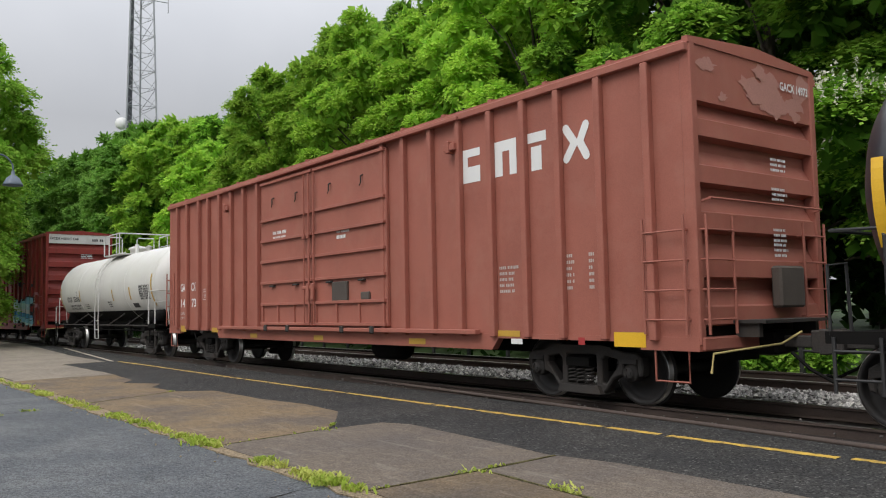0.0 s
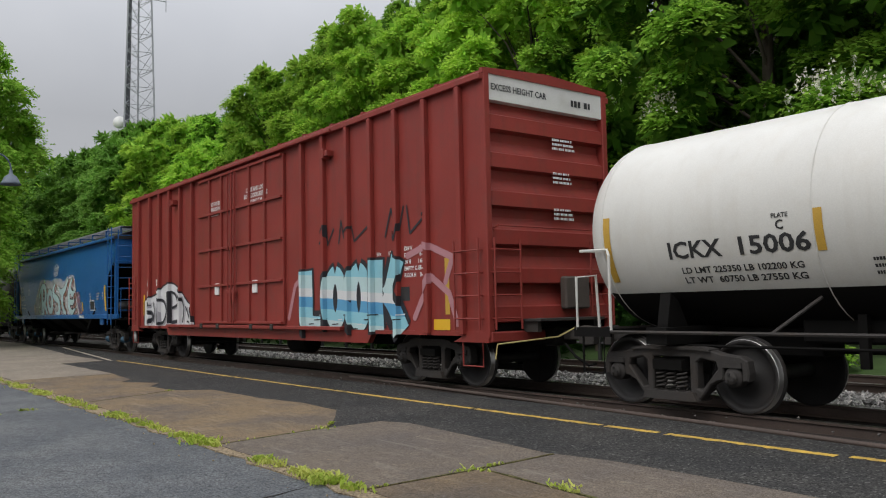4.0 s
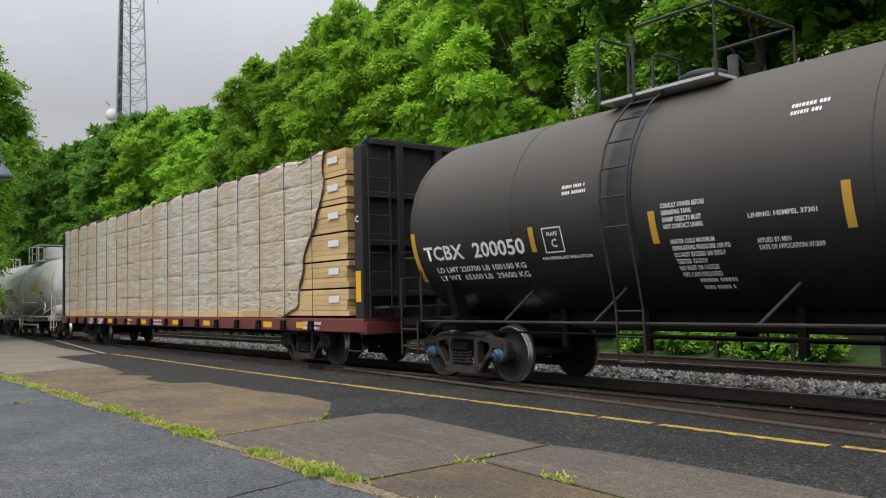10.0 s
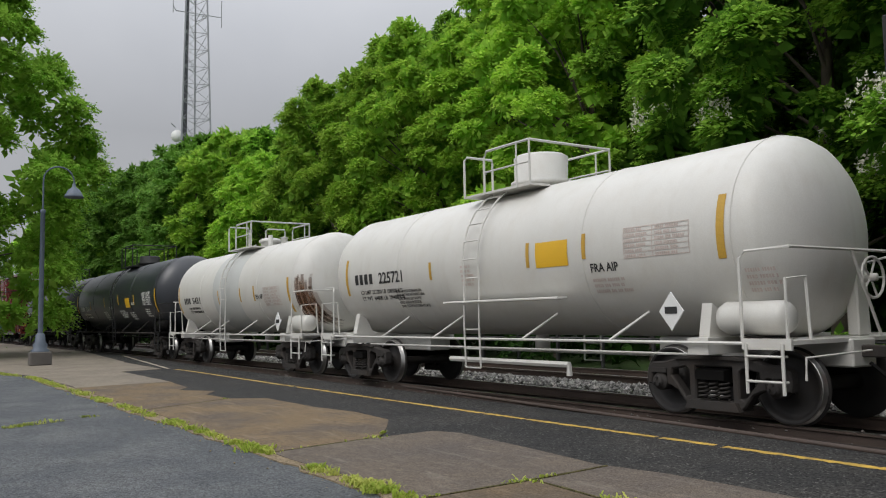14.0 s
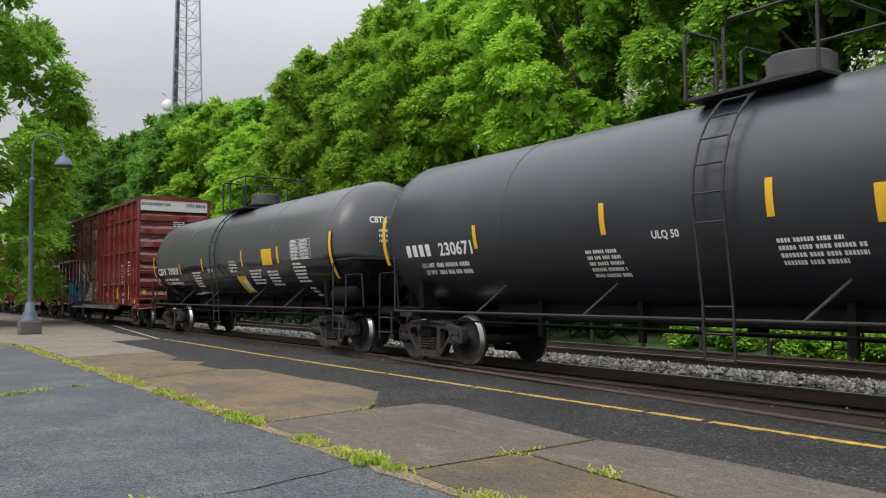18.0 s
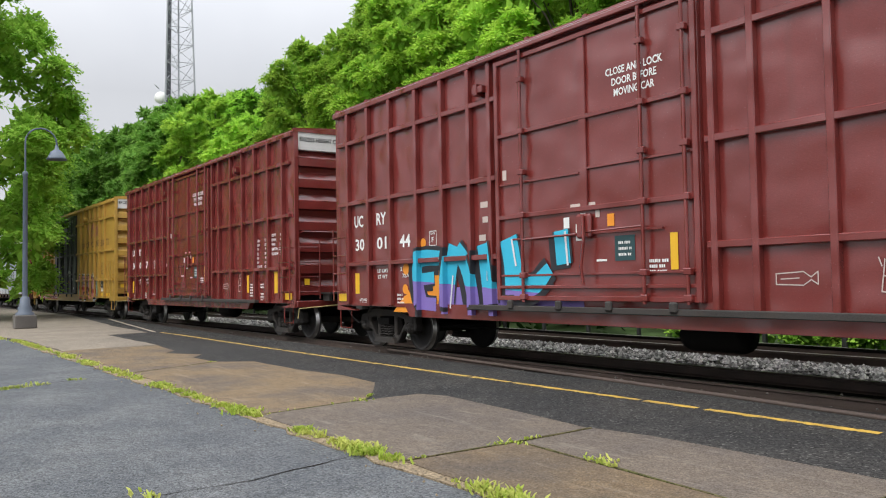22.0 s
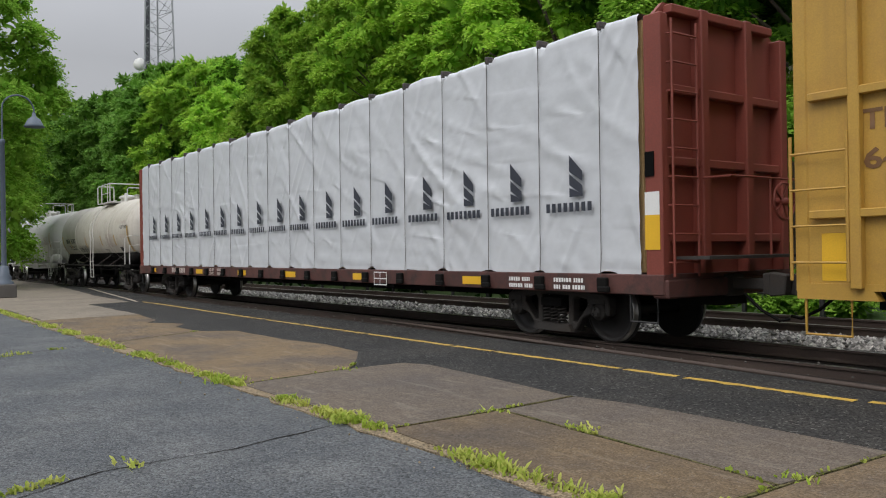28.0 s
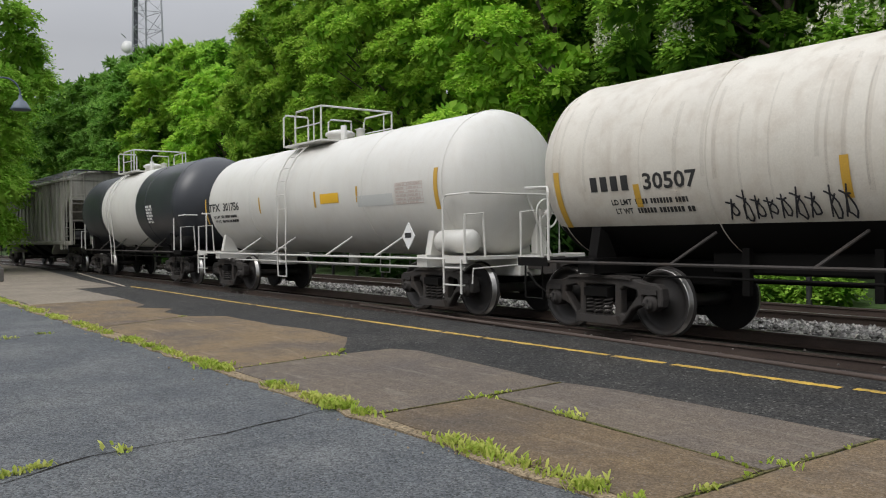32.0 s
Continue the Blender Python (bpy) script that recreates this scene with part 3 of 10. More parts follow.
def letters(text, size):
    """The mesh of a line of writing in the x-z plane, facing -y, from x = 0, of the given capital height."""
    cu = bpy.data.curves.new("letters", "FONT")
    cu.body, cu.size, cu.resolution_u, cu.offset = text, size / 0.69, 2, size * 0.034
    ob = bpy.data.objects.new("letters", cu)
    scene.collection.objects.link(ob)
    bpy.context.view_layer.update()
    me = bpy.data.meshes.new_from_object(ob.evaluated_get(bpy.context.evaluated_depsgraph_get()))
    bpy.data.objects.remove(ob)
    return me


def onto(bm, wrap):
    """Lay flat x-z drawing (y = height over the surface) onto a surface: wrap(x, z) gives the surface's y; facing -y."""
    for v in bm.verts:
        v.co.y = wrap(v.co.x, v.co.z) - 0.007 - v.co.y
    return bm


def writing(text, x, z, size, mat, parent, wrap, width=None, label="", face="side"):
    """Writing on a car's side (x, z) or front end (face='end': x is then the lateral place)."""
    me = letters(text, size)
    bm = bmesh.new()
    bm.from_mesh(me)
    bpy.data.meshes.remove(me)
    xs = [v.co.x for v in bm.verts]
    k = width / (max(xs) - min(xs)) if width else 1.0
    for v in bm.verts:
        v.co = Vector((x + v.co.x * k, 0, z + v.co.y))
    if face == "side":
        onto(bm, wrap)
    else:
        for v in bm.verts:
            v.co = Vector((wrap(v.co.x, v.co.z) + 0.007, v.co.x, v.co.z))
    return part("lettering", bm, mat, parent, label)


def patch(bm, x0, x1, z0, z1, nx=1, nz=1, lift=0.0, mi=0):
    g = [[bm.verts.new((x0 + (x1 - x0) * i / nx, lift, z0 + (z1 - z0) * j / nz)) for j in range(nz + 1)] for i in range(nx + 1)]
    for i in range(nx):
        for j in range(nz):
            bm.faces.new((g[i][j], g[i + 1][j], g[i + 1][j + 1], g[i][j + 1])).material_index = mi
    return bm


def decal(name, x0, x1, z0, z1, mat, parent, wrap, label=""):
    bm = patch(bmesh.new(), x0, x1, z0, z1, 2, 8)
    return part(name, onto(bm, wrap), mat, parent, label)


def bars(x0, z_top, width, rows, pitch, height, mat, parent, wrap, seed=0, face="side"):
    """Writing too small to read: rows of short bars."""
    rnd = random.Random(seed)
    bm = bmesh.new()
    for r in range(rows):
        x, end, z = x0, x0 + width * rnd.uniform(0.7, 1.0), z_top - r * pitch
        left = rnd.randint(3, 7)
        while x < end - 0.01:
            w = min(rnd.uniform(0.45, 0.8) * height, end - x)
            patch(bm, x, x + w, z - height, z)
            left -= 1
            x += w + height * (0.22 if left else 0.8)
            left = left or rnd.randint(3, 7)
    if face == "side":
        onto(bm, wrap)
    else:
        for v in bm.verts:
            v.co = Vector((wrap(v.co.x, v.co.z) + 0.007, v.co.x, v.co.z))
    return tagged(part("stencil_block", bm, mat, parent), kind="stuff")


def blocks(x0, z0, width, height, count, mat, parent, wrap, name="mark_block"):
    """A mark drawn as plain upright blocks, one for each character."""
    step = width / count
    for i in range(count):
        x = x0 + i * step
        part(name, onto(patch(bmesh.new(), x, x + step * 0.66, z0, z0 + height, 1, 4), wrap), mat, parent)


def strokes(bm, lines, width, lift, mi=0, seg=8):
    """Thick painted strokes: each line of (x, z) points becomes a run of quads with round ends."""
    for line in lines:
        for (xa, za), (xb, zb) in zip(line, line[1:]):
            d = Vector((xb - xa, zb - za))
            if d.length < 1e-5:
                continue
            n = Vector((-d.y, d.x)).normalized() * width / 2
            q = [(xa + n.x, za + n.y), (xa - n.x, za - n.y), (xb - n.x, zb - n.y), (xb + n.x, zb + n.y)]
            bm.faces.new([bm.verts.new((x, lift, z)) for x, z in q]).material_index = mi
            lift += 0.0002
        for x, z in line:
            bm.faces.new([bm.verts.new((x + width / 2 * math.cos(2 * math.pi * k / seg), lift, z + width / 2 * math.sin(2 * math.pi * k / seg))) for k in range(seg)]).material_index = mi
            lift += 0.0002
    return bm


def brush(bm, line, widths, lift, mis=(0,), every=1, step=0.05):
    """A painted sweep along a smooth curve through (x, z) points, with a width at each; mis: paints taken in turn along it."""
    p = [Vector(q) for q in line]
    if not isinstance(widths, (list, tuple)):
        widths = [widths] * len(p)
    out = []
    for i in range(len(p) - 1):
        p0, p1, p2, p3 = p[max(i - 1, 0)], p[i], p[i + 1], p[min(i + 2, len(p) - 1)]
        n = max(2, int((p2 - p1).length / step))
        for k in range(n + (i == len(p) - 2)):
            f = k / n
            c = 0.5 * (2 * p1 + (p2 - p0) * f + (2 * p0 - 5 * p1 + 4 * p2 - p3) * f * f + (3 * p1 - p0 - 3 * p2 + p3) * f ** 3)
            out.append((c, widths[i] + (widths[i + 1] - widths[i]) * f))
    rows = []
    for i, (c, w) in enumerate(out):
        d = (out[min(i + 1, len(out) - 1)][0] - out[max(i - 1, 0)][0]).normalized()
        rows.append([bm.verts.new((c.x + g * d.y * w / 2, lift + 0.00004 * i, c.y - g * d.x * w / 2)) for g in (-1, 1)])
    for i, (a, b) in enumerate(zip(rows, rows[1:])):
        bm.faces.new((a[0], a[1], b[1], b[0])).material_index = mis[(i // every) % len(mis)]
    return bm


def ring(x, z, rx, rz, n=12):
    return [(x + rx * math.sin(2 * math.pi * i / n), z + rz * math.cos(2 * math.pi * i / n)) for i in range(n + 1)]


def banded_paint(bm, body, levels, paints):
    """Cut the faces of one paint at heights and give each band a paint of its own."""
    for z in levels:
        bmesh.ops.bisect_plane(bm, geom=bm.verts[:] + bm.edges[:] + bm.faces[:], plane_co=(0, 0, z), plane_no=(0.06, 0, 1))
    for f in bm.faces:
        if f.material_index == body:
            c = f.calc_center_median()
            f.material_index = paints[sum(c.z + 0.06 * c.x > z for z in levels)]


# ---- the line of the track ----
TRACK_Y = 9.83        # centre of the near track where it is straight
BEND_X, BEND = -13.85, -0.000293
SPEED, GAIN = 8.167, 0.0272   # train speed at 20 s and its slow gain


def off(x):
    """How far the line bends sideways at x."""
    return BEND * max(0.0, BEND_X - x) ** 2


def track_y(x):
    return TRACK_Y + off(x)


def gone(t):
    return SPEED * (t - 20) + GAIN * (t - 20) ** 2 / 2


def ribbon(name, y0, y1, z0, z1, xs, mats, kind="structure", label="", category=""):
    """A solid strip of the line between offsets y0 and y1 from the near track's centre, from z0 up to z1."""
    bm = bmesh.new()
    rows = [[bm.verts.new((x, track_y(x) + y, z)) for y, z in ((y0, z0), (y0, z1), (y1, z1), (y1, z0))] for x in xs]
    for a, b in zip(rows, rows[1:]):
        for k in range(4):
            bm.faces.new((a[k], b[k], b[(k + 1) % 4], a[(k + 1) % 4]))
    bm.faces.new(rows[0][::-1])
    bm.faces.new(rows[-1])
    return tagged(new(name, finish(bm, name, mats)), label, category, kind=kind)


LONG = [-420 + 20 * i for i in range(19)] + [-50 + 5 * i for i in range(9)] + [0, 20, 60, 140, 300]

# ground: one sheet out to the horizon, sunk under the line
bm = bmesh.new()
gx = [-1500, -700, -420, -300, -200, -140, -100, -70, -50, -35, -20, -10, 0, 20, 60, 140, 300, 1500]
gy = [-1500, -300, -80, -30, -10, 2, 8.6, 9.2, 12, 17, 20, 26, 40, 90, 300, 1500]


def ground_z(y):
    # platform side level, a shallow trough under the tracks, then a rising bank
    if y < 8.3:
        return -0.09
    if y < 17.5:
        return -0.62
    return -0.45 + min(max(0.0, y - 17.5) * 0.07, 3.5)


def ground_row(x):
    return [bm.verts.new((x, y + off(x) * (1 if -300 < y < 300 else 0), ground_z(y))) for y in gy]


grid = [ground_row(x) for x in gx]
for a, b in zip(grid, grid[1:]):
    for k in range(len(gy) - 1):
        f = bm.faces.new((a[k], b[k], b[k + 1], a[k + 1]))
        f.material_index = 0 if 8 < (gy[k] + gy[k + 1]) / 2 < 17.5 else 1
tagged(new("ground", finish(bm, "ground", [M["soil"], M["grass"]])), "rough grass and dark cinder ground beyond the railway line", "ground", kind="structure")

# two tracks: rails with head, web and foot
RAIL_OUT = [(-0.07, -0.172), (0.07, -0.172), (0.07, -0.16), (0.012, -0.14), (0.012, -0.045), (0.036, -0.035), (0.036, -0.004), (0.028, 0.0),
            (-0.028, 0.0), (-0.036, -0.004), (-0.036, -0.035), (-0.012, -0.045), (-0.012, -0.14), (-0.07, -0.16)]


def rail(dy, name):
    bm = bmesh.new()
    rows = [[bm.verts.new((x, track_y(x) + dy + y, z)) for y, z in RAIL_OUT] for x in LONG]
    n = len(RAIL_OUT)
    for a, b in zip(rows, rows[1:]):
        for k in range(n):
            bm.faces.new((a[k], b[k], b[(k + 1) % n], a[(k + 1) % n])).material_index = 1 if k in (6, 7, 8) else 0
    tagged(new(name, finish(bm, name, [M["rail"], M["railhead"]])), "steel rail with a polished head on timber ties", "rail", group="rails", kind="structure")


TRACKS = (0.0, 4.5)
for dy in TRACKS:
    for s in (-0.753, 0.753):
        rail(dy + s, "rail")
ribbon("ballast_bed", -1.5, 6.6, -0.6, -0.25, LONG, M["cinder"], label="bed of grey crushed stone under the two tracks", category="ballast")

# ---- railcar running gear, shared by all cars ----
WHEEL_R, WHEELBASE = 0.457, 1.778


def wheelset_mesh(cap):
    bm = bmesh.new()
    for s in (-1, 1):
        # plate wheel: flange inside, tread, dished plate, hub
        prof = [(0.10, 0.80), (0.13, 0.80), (0.16, 0.76), (0.33, 0.735), (0.385, 0.755), (0.395, 0.825), (0.445, 0.828), (0.455, 0.82), (0.462, 0.74),
                (0.488, 0.725), (0.488, 0.70), (0.47, 0.69), (0.39, 0.69), (0.33, 0.70), (0.16, 0.70), (0.10, 0.66)]
        prof = [(r, s * h) for r, h in prof]
        before = len(bm.faces)
        lathe(bm, prof if s > 0 else prof[::-1], "y", 36)
        bm.faces.ensure_lookup_table()
        for f in bm.faces[before:]:
            c = f.calc_center_median()
            rad = math.hypot(c.x, c.z)
            if 0.447 < rad < 0.47 and 0.73 < abs(c.y) < 0.84:
                f.material_index = 1
        # roller bearing and its end cap with three bolts
        cap_prof = [(0.0, 1.14), (0.07, 1.14), (0.085, 1.12), (0.085, 1.09), (0.115, 1.08), (0.125, 1.06), (0.125, 0.92), (0.09, 0.9), (0.09, 0.8)]
        cap_prof = [(r, s * h) for r, h in cap_prof]
        lathe(bm, cap_prof[::-1] if s > 0 else cap_prof, "y", 16, 2)
        for k in range(3):
            a = 2 * math.pi * k / 3
            x, z = 0.05 * math.cos(a), 0.05 * math.sin(a)
            box(bm, x - 0.016, x + 0.016, min(s * 1.138, s * 1.158), max(s * 1.138, s * 1.158), z - 0.016, z + 0.016, 0)
    lathe(bm, [(0.09, -0.7), (0.085, 0), (0.09, 0.7)], "y", 14)
    bmesh.ops.recalc_face_normals(bm, faces=bm.faces)
    return finish(bm, "wheelset", [M["wheel"], M["tread"], M[cap]])


def side_frame_mesh():
    """A cast side frame: one arched plate with jaws over the bearings, two triangular windows and an opening for the springs."""
    half_outline = [(0.0, 0.80), (0.42, 0.80), (0.60, 0.775), (0.78, 0.73), (1.0, 0.715), (1.09, 0.66), (1.11, 0.52), (1.09, 0.42), (1.02, 0.41), (1.01, 0.56), (0.96, 0.6), (0.82, 0.6), (0.77, 0.56), (0.76, 0.42), (0.68, 0.4), (0.58, 0.35), (0.46, 0.2), (0.38, 0.13)]
    outer = half_outline + [(-x, z) for x, z in reversed(half_outline[1:])]
    window = [(0.385, 0.3), (0.385, 0.62), (0.45, 0.67), (0.66, 0.63), (0.68, 0.55), (0.6, 0.46), (0.45, 0.28)]
    opening = [(-0.28, 0.26), (0.28, 0.26), (0.28, 0.68), (-0.28, 0.68)]
    bm = bmesh.new()
    edges = []
    for loop in (outer, window, [(-x, z) for x, z in window], opening):
        vs = [bm.verts.new((x, -0.08, z)) for x, z in loop]
        edges += [bm.edges.new((vs[i], vs[(i + 1) % len(vs)])) for i in range(len(vs))]
    bmesh.ops.triangle_fill(bm, edges=edges, use_beauty=True)
    ret = bmesh.ops.extrude_face_region(bm, geom=bm.faces[:])
    bmesh.ops.translate(bm, verts=[e for e in ret["geom"] if isinstance(e, bmesh.types.BMVert)], vec=(0, 0.16, 0))
    bmesh.ops.recalc_face_normals(bm, faces=bm.faces)
    sharp = [e for e in bm.edges if len(e.link_faces) == 2 and e.calc_face_angle(0.0) > 1.0 and abs(e.verts[0].co.y - e.verts[1].co.y) < 0.01]
    bmesh.ops.bevel(bm, geom=sharp, offset=0.018, segments=1, affect="EDGES")
    # raised flange along the top, and the spring seat
    prism(bm, [(-0.6, 0.79), (-0.42, 0.815), (0.42, 0.815), (0.6, 0.79), (0.6, 0.76), (0.4, 0.775), (-0.4, 0.775), (-0.6, 0.76)], -0.12, 0.12)
    prism(bm, [(-0.42, 0.14), (0.42, 0.14), (0.36, 0.25), (-0.36, 0.25)], -0.15, 0.15)
    for s in (-1, 1):
        box(bm, s * WHEELBASE / 2 - 0.13, s * WHEELBASE / 2 + 0.13, -0.1, 0.1, 0.575, 0.64)
    bmesh.ops.recalc_face_normals(bm, faces=bm.faces)
    return finish(bm, "side_frame", M["steel"])


def springs_mesh():
    bm = bmesh.new()
    pts = [(0.062 * math.cos(a), 0.062 * math.sin(a), 0.27 + 0.235 * a / (2 * math.pi * 4.5)) for a in [2 * math.pi * k / 9 for k in range(41)]]
    tube(bm, pts, 0.016, 4)
    return finish(bm, "spring", M["steel"], True)


def bolster_mesh():
    bm = bmesh.new()
    prism_x(bm, [(-1.16, 0.52), (-0.6, 0.44), (0.6, 0.44), (1.16, 0.52), (1.16, 0.64), (0.5, 0.74), (-0.5, 0.74), (-1.16, 0.64)], -0.22, 0.22)
    for s in (-1, 1):
        box(bm, s * 0.42 - 0.05, s * 0.42 + 0.05, -0.8, 0.8, 0.36, 0.46)
        for y in (-0.72, 0.72):
            box(bm, s * 0.43 - 0.06, s * 0.43 + 0.06, y - 0.05, y + 0.05, 0.28, 0.62)
    bmesh.ops.recalc_face_normals(bm, faces=bm.faces)
    return finish(bm, "bolster", M["under"])


ME_WHEELSET, ME_WHEELSET_BLUE = wheelset_mesh("steel"), wheelset_mesh("cap_blue")
ME_FRAME, ME_SPRINGS, ME_BOLSTER = side_frame_mesh(), springs_mesh(), bolster_mesh()
SPINNING = []     # (wheelset, place in its truck, the car's middle along the train)


def coupler_mesh():
    bm = bmesh.new()
    box(bm, -0.4, 0.25, -0.07, 0.07, 0.80, 0.95)
    prism_x(bm, [(-0.16, 0.74), (0.16, 0.74), (0.16, 1.02), (-0.16, 1.02)], 0.2, 0.34)
    prism(bm, [(0.3, 0.72), (0.52, 0.74), (0.55, 1.0), (0.3, 1.04)], -0.17, -0.02)
    box(bm, -0.5, -0.3, -0.2, 0.2, 0.7, 1.0)
    bmesh.ops.bevel(bm, geom=list(bm.edges), offset=0.015, segments=1, affect="EDGES")
    return finish(bm, "coupler", M["steel"])


ME_COUPLER = coupler_mesh()


def running_gear(car, s, half, end, blue=False):
    """Two trucks with wheelsets, and a coupler at each end of a car."""
    for sx in (-1, 1):
        truck = put("truck", ME_BOLSTER, car, pose(sx * half, 0, 0), "cast steel four-wheel truck, grimy with brake dust")
        for y in (-1.0, 1.0):
            put("side_frame", ME_FRAME, truck, pose(0, y, 0))
            for x in (-0.16, 0.0, 0.16):
                put("spring", ME_SPRINGS, truck, pose(x, y + math.copysign(0.07, y), 0))
        for k in (-1, 1):
            w = put("wheelset", ME_WHEELSET_BLUE if blue else ME_WHEELSET, truck, pose(k * WHEELBASE / 2, 0, WHEEL_R))
            SPINNING.append((w, k * WHEELBASE / 2, s))
        put("coupler", ME_COUPLER, car, pose(sx * end, 0, 0, 0, 0, 0 if sx > 0 else 180))
        bm = bmesh.new()
        tube(bm, [(0, -0.25 * sx, 0.75), (0.25 * sx, -0.27 * sx, 0.55), (0.5 * sx, -0.25 * sx, 0.42), (0.62 * sx, -0.22 * sx, 0.45)], 0.022)
        part("air_hose", bm, M["under"], car, at=pose(sx * end, 0, 0))


CARS = []         # (object, place of its middle along the train at 20 s, half the truck spacing)


def railcar(name, label, category, s, half, group="railcars in the freight train"):
    car = new(name)
    tagged(car, label, category, group)
    CARS.append((car, s, half))
    return car

# ---- boxcars ----
SHEET, POST = 1.445, 1.545      # half widths over the side sheets and over the posts


def drape(bm, posts, half_w=0.055, base=-SHEET, proud=-POST):
    """Lay a flat drawing over the side sheet and its upright posts."""
    for p in posts:
        for x in (p - half_w - 0.004, p - half_w, p + half_w, p + half_w + 0.004):
            bmesh.ops.bisect_plane(bm, geom=bm.verts[:] + bm.edges[:] + bm.faces[:], plane_co=(x, 0, 0), plane_no=(1, 0, 0))
    for v in bm.verts:
        on = any(abs(v.co.x - p) <= half_w + 0.001 for p in posts)
        v.co.y = (proud if on else base) - 0.006 - v.co.y
    return bm


def ladder(parent, x, y, z0, z1, width, along, mat, rungs, r=0.016, name="ladder", legs=True):
    """A ladder at (x, y): along='x' on a side, 'y' on an end."""
    bm = bmesh.new()

    def at(k, z, out=0.0):
        return (x + k * width, y - out, z) if along == "x" else (x + out, y + k * width, z)
    if legs:
        for k in (0, 1):
            tube(bm, [at(k, z0, 0.08), at(k, z1, 0.08)], r * 1.3)
    for i in range(rungs):
        z = z0 + (z1 - z0) * (i + 0.5) / rungs
        tube(bm, [at(0, z, 0.0), at(0, z, 0.085), at(1, z, 0.085), at(1, z, 0.0)], r)
    return part(name, bm, mat, parent)


def stirrup(parent, x, y, z0, z1, w, mat, along="x"):
    bm = bmesh.new()
    if along == "x":
        tube(bm, [(x, y, z1), (x, y, z0), (x + w, y, z0), (x + w, y, z1)], 0.017)
    else:
        tube(bm, [(x, y, z1), (x, y, z0), (x, y + w, z0), (x, y + w, z1)], 0.017)
    return part("step", bm, mat, parent)


def brake_wheel(parent, x, y, z, mat, r=0.27):
    bm = bmesh.new()
    tube(bm, [(x, y + r * math.cos(2 * math.pi * k / 20), z + r * math.sin(2 * math.pi * k / 20)) for k in range(21)], 0.018)
    for k in range(5):
        a = 2 * math.pi * k / 5
        tube(bm, [(x - 0.03, y, z), (x, y + r * math.cos(a), z + r * math.sin(a))], 0.014)
    lathe(bm, [(0.0, 0.06), (0.05, 0.05), (0.06, -0.12), (0.0, -0.12)], "x", 10, centre=(x, y, z))
    return part("brake_wheel", bm, mat, parent)


def end_profile(x_in, x_out, z0, z1, ribs, sign):
    """Outline of a ribbed end wall, bottom to top."""
    pts = [(0.0, z0), (x_in, z0)]
    step = (z1 - z0) / ribs
    for i in range(ribs):
        z = z0 + i * step
        pts += [(x_in, z + 0.03), (x_in, z + step * 0.2), (x_out, z + step * 0.25), (x_out - 0.015, z + step * 0.62), (x_out - 0.06, z + step * 0.66), (x_in, z + step * 0.97)]
    pts += [(x_in, z1), (0.0, z1)]
    return [(sign * x, z) for x, z in pts]


def plug_door_gear(door, a, b, dz0, dz1, paint):
    """Ribs, upright locking rods with their brackets, and the gear box of a wide single plug door."""
    mid = (a + b) / 2
    for z, h in ((dz0 + 0.04, 0.035), (1.27, 0.025), (2.38, 0.035), (3.69, 0.03), (dz1 - 0.04, 0.035)):
        part("door_rib", boxes((a + 0.03, b - 0.03, -1.575, -1.52, z - h, z + h), bevel=0.006), paint, door)
    for x0, x1, z in ((a + 0.1, mid - 0.1, 2.9), (mid, b - 0.05, 2.95), (a + 0.4, b - 0.6, 2.02), (a + 0.1, b - 0.1, 1.45)):
        part("door_rib", boxes((x0, x1, -1.56, -1.52, z - 0.016, z + 0.016), bevel=0.004), paint, door)
    part("door_rib", boxes((mid - 0.07, mid + 0.07, -1.57, -1.52, 2.4, dz1 - 0.08), bevel=0.01), paint, door)
    for x in (a + 0.05, b - 0.05):
        part("door_edge", boxes((x - 0.04, x + 0.04, -1.58, -1.52, dz0, dz1), bevel=0.01), paint, door)
    for x in (a + 0.7, b - 0.88, b - 0.18):
        part("locking_bar", tubes([[(x, -1.61, dz0 - 0.02), (x, -1.61, dz1 + 0.04)]], 0.026, 8), paint, door)
        for z in (1.12, 1.45, 2.38, 3.05, 3.69, 4.5):
            part("rod_bracket", boxes((x - 0.06, x + 0.06, -1.64, -1.55, z - 0.045, z + 0.045), bevel=0.012), paint, door)
    part("gear_box", boxes((mid - 0.12, mid + 0.16, -1.62, -1.53, 1.95, 2.3), bevel=0.03), paint, door)
    part("door_handle", tubes([[(mid + 0.05, -1.64, 2.28), (mid + 0.08, -1.66, 1.9), (mid + 0.02, -1.66, 1.55), (mid + 0.04, -1.64, 1.3)]], 0.024, 7), paint, door)
    part("door_handle", tubes([[(mid + 0.08, -1.62, 2.04), (b - 0.88, -1.62, 2.06)], [(a + 0.7, -1.62, 2.0), (mid - 0.1, -1.62, 2.02)]], 0.014, 6), paint, door)


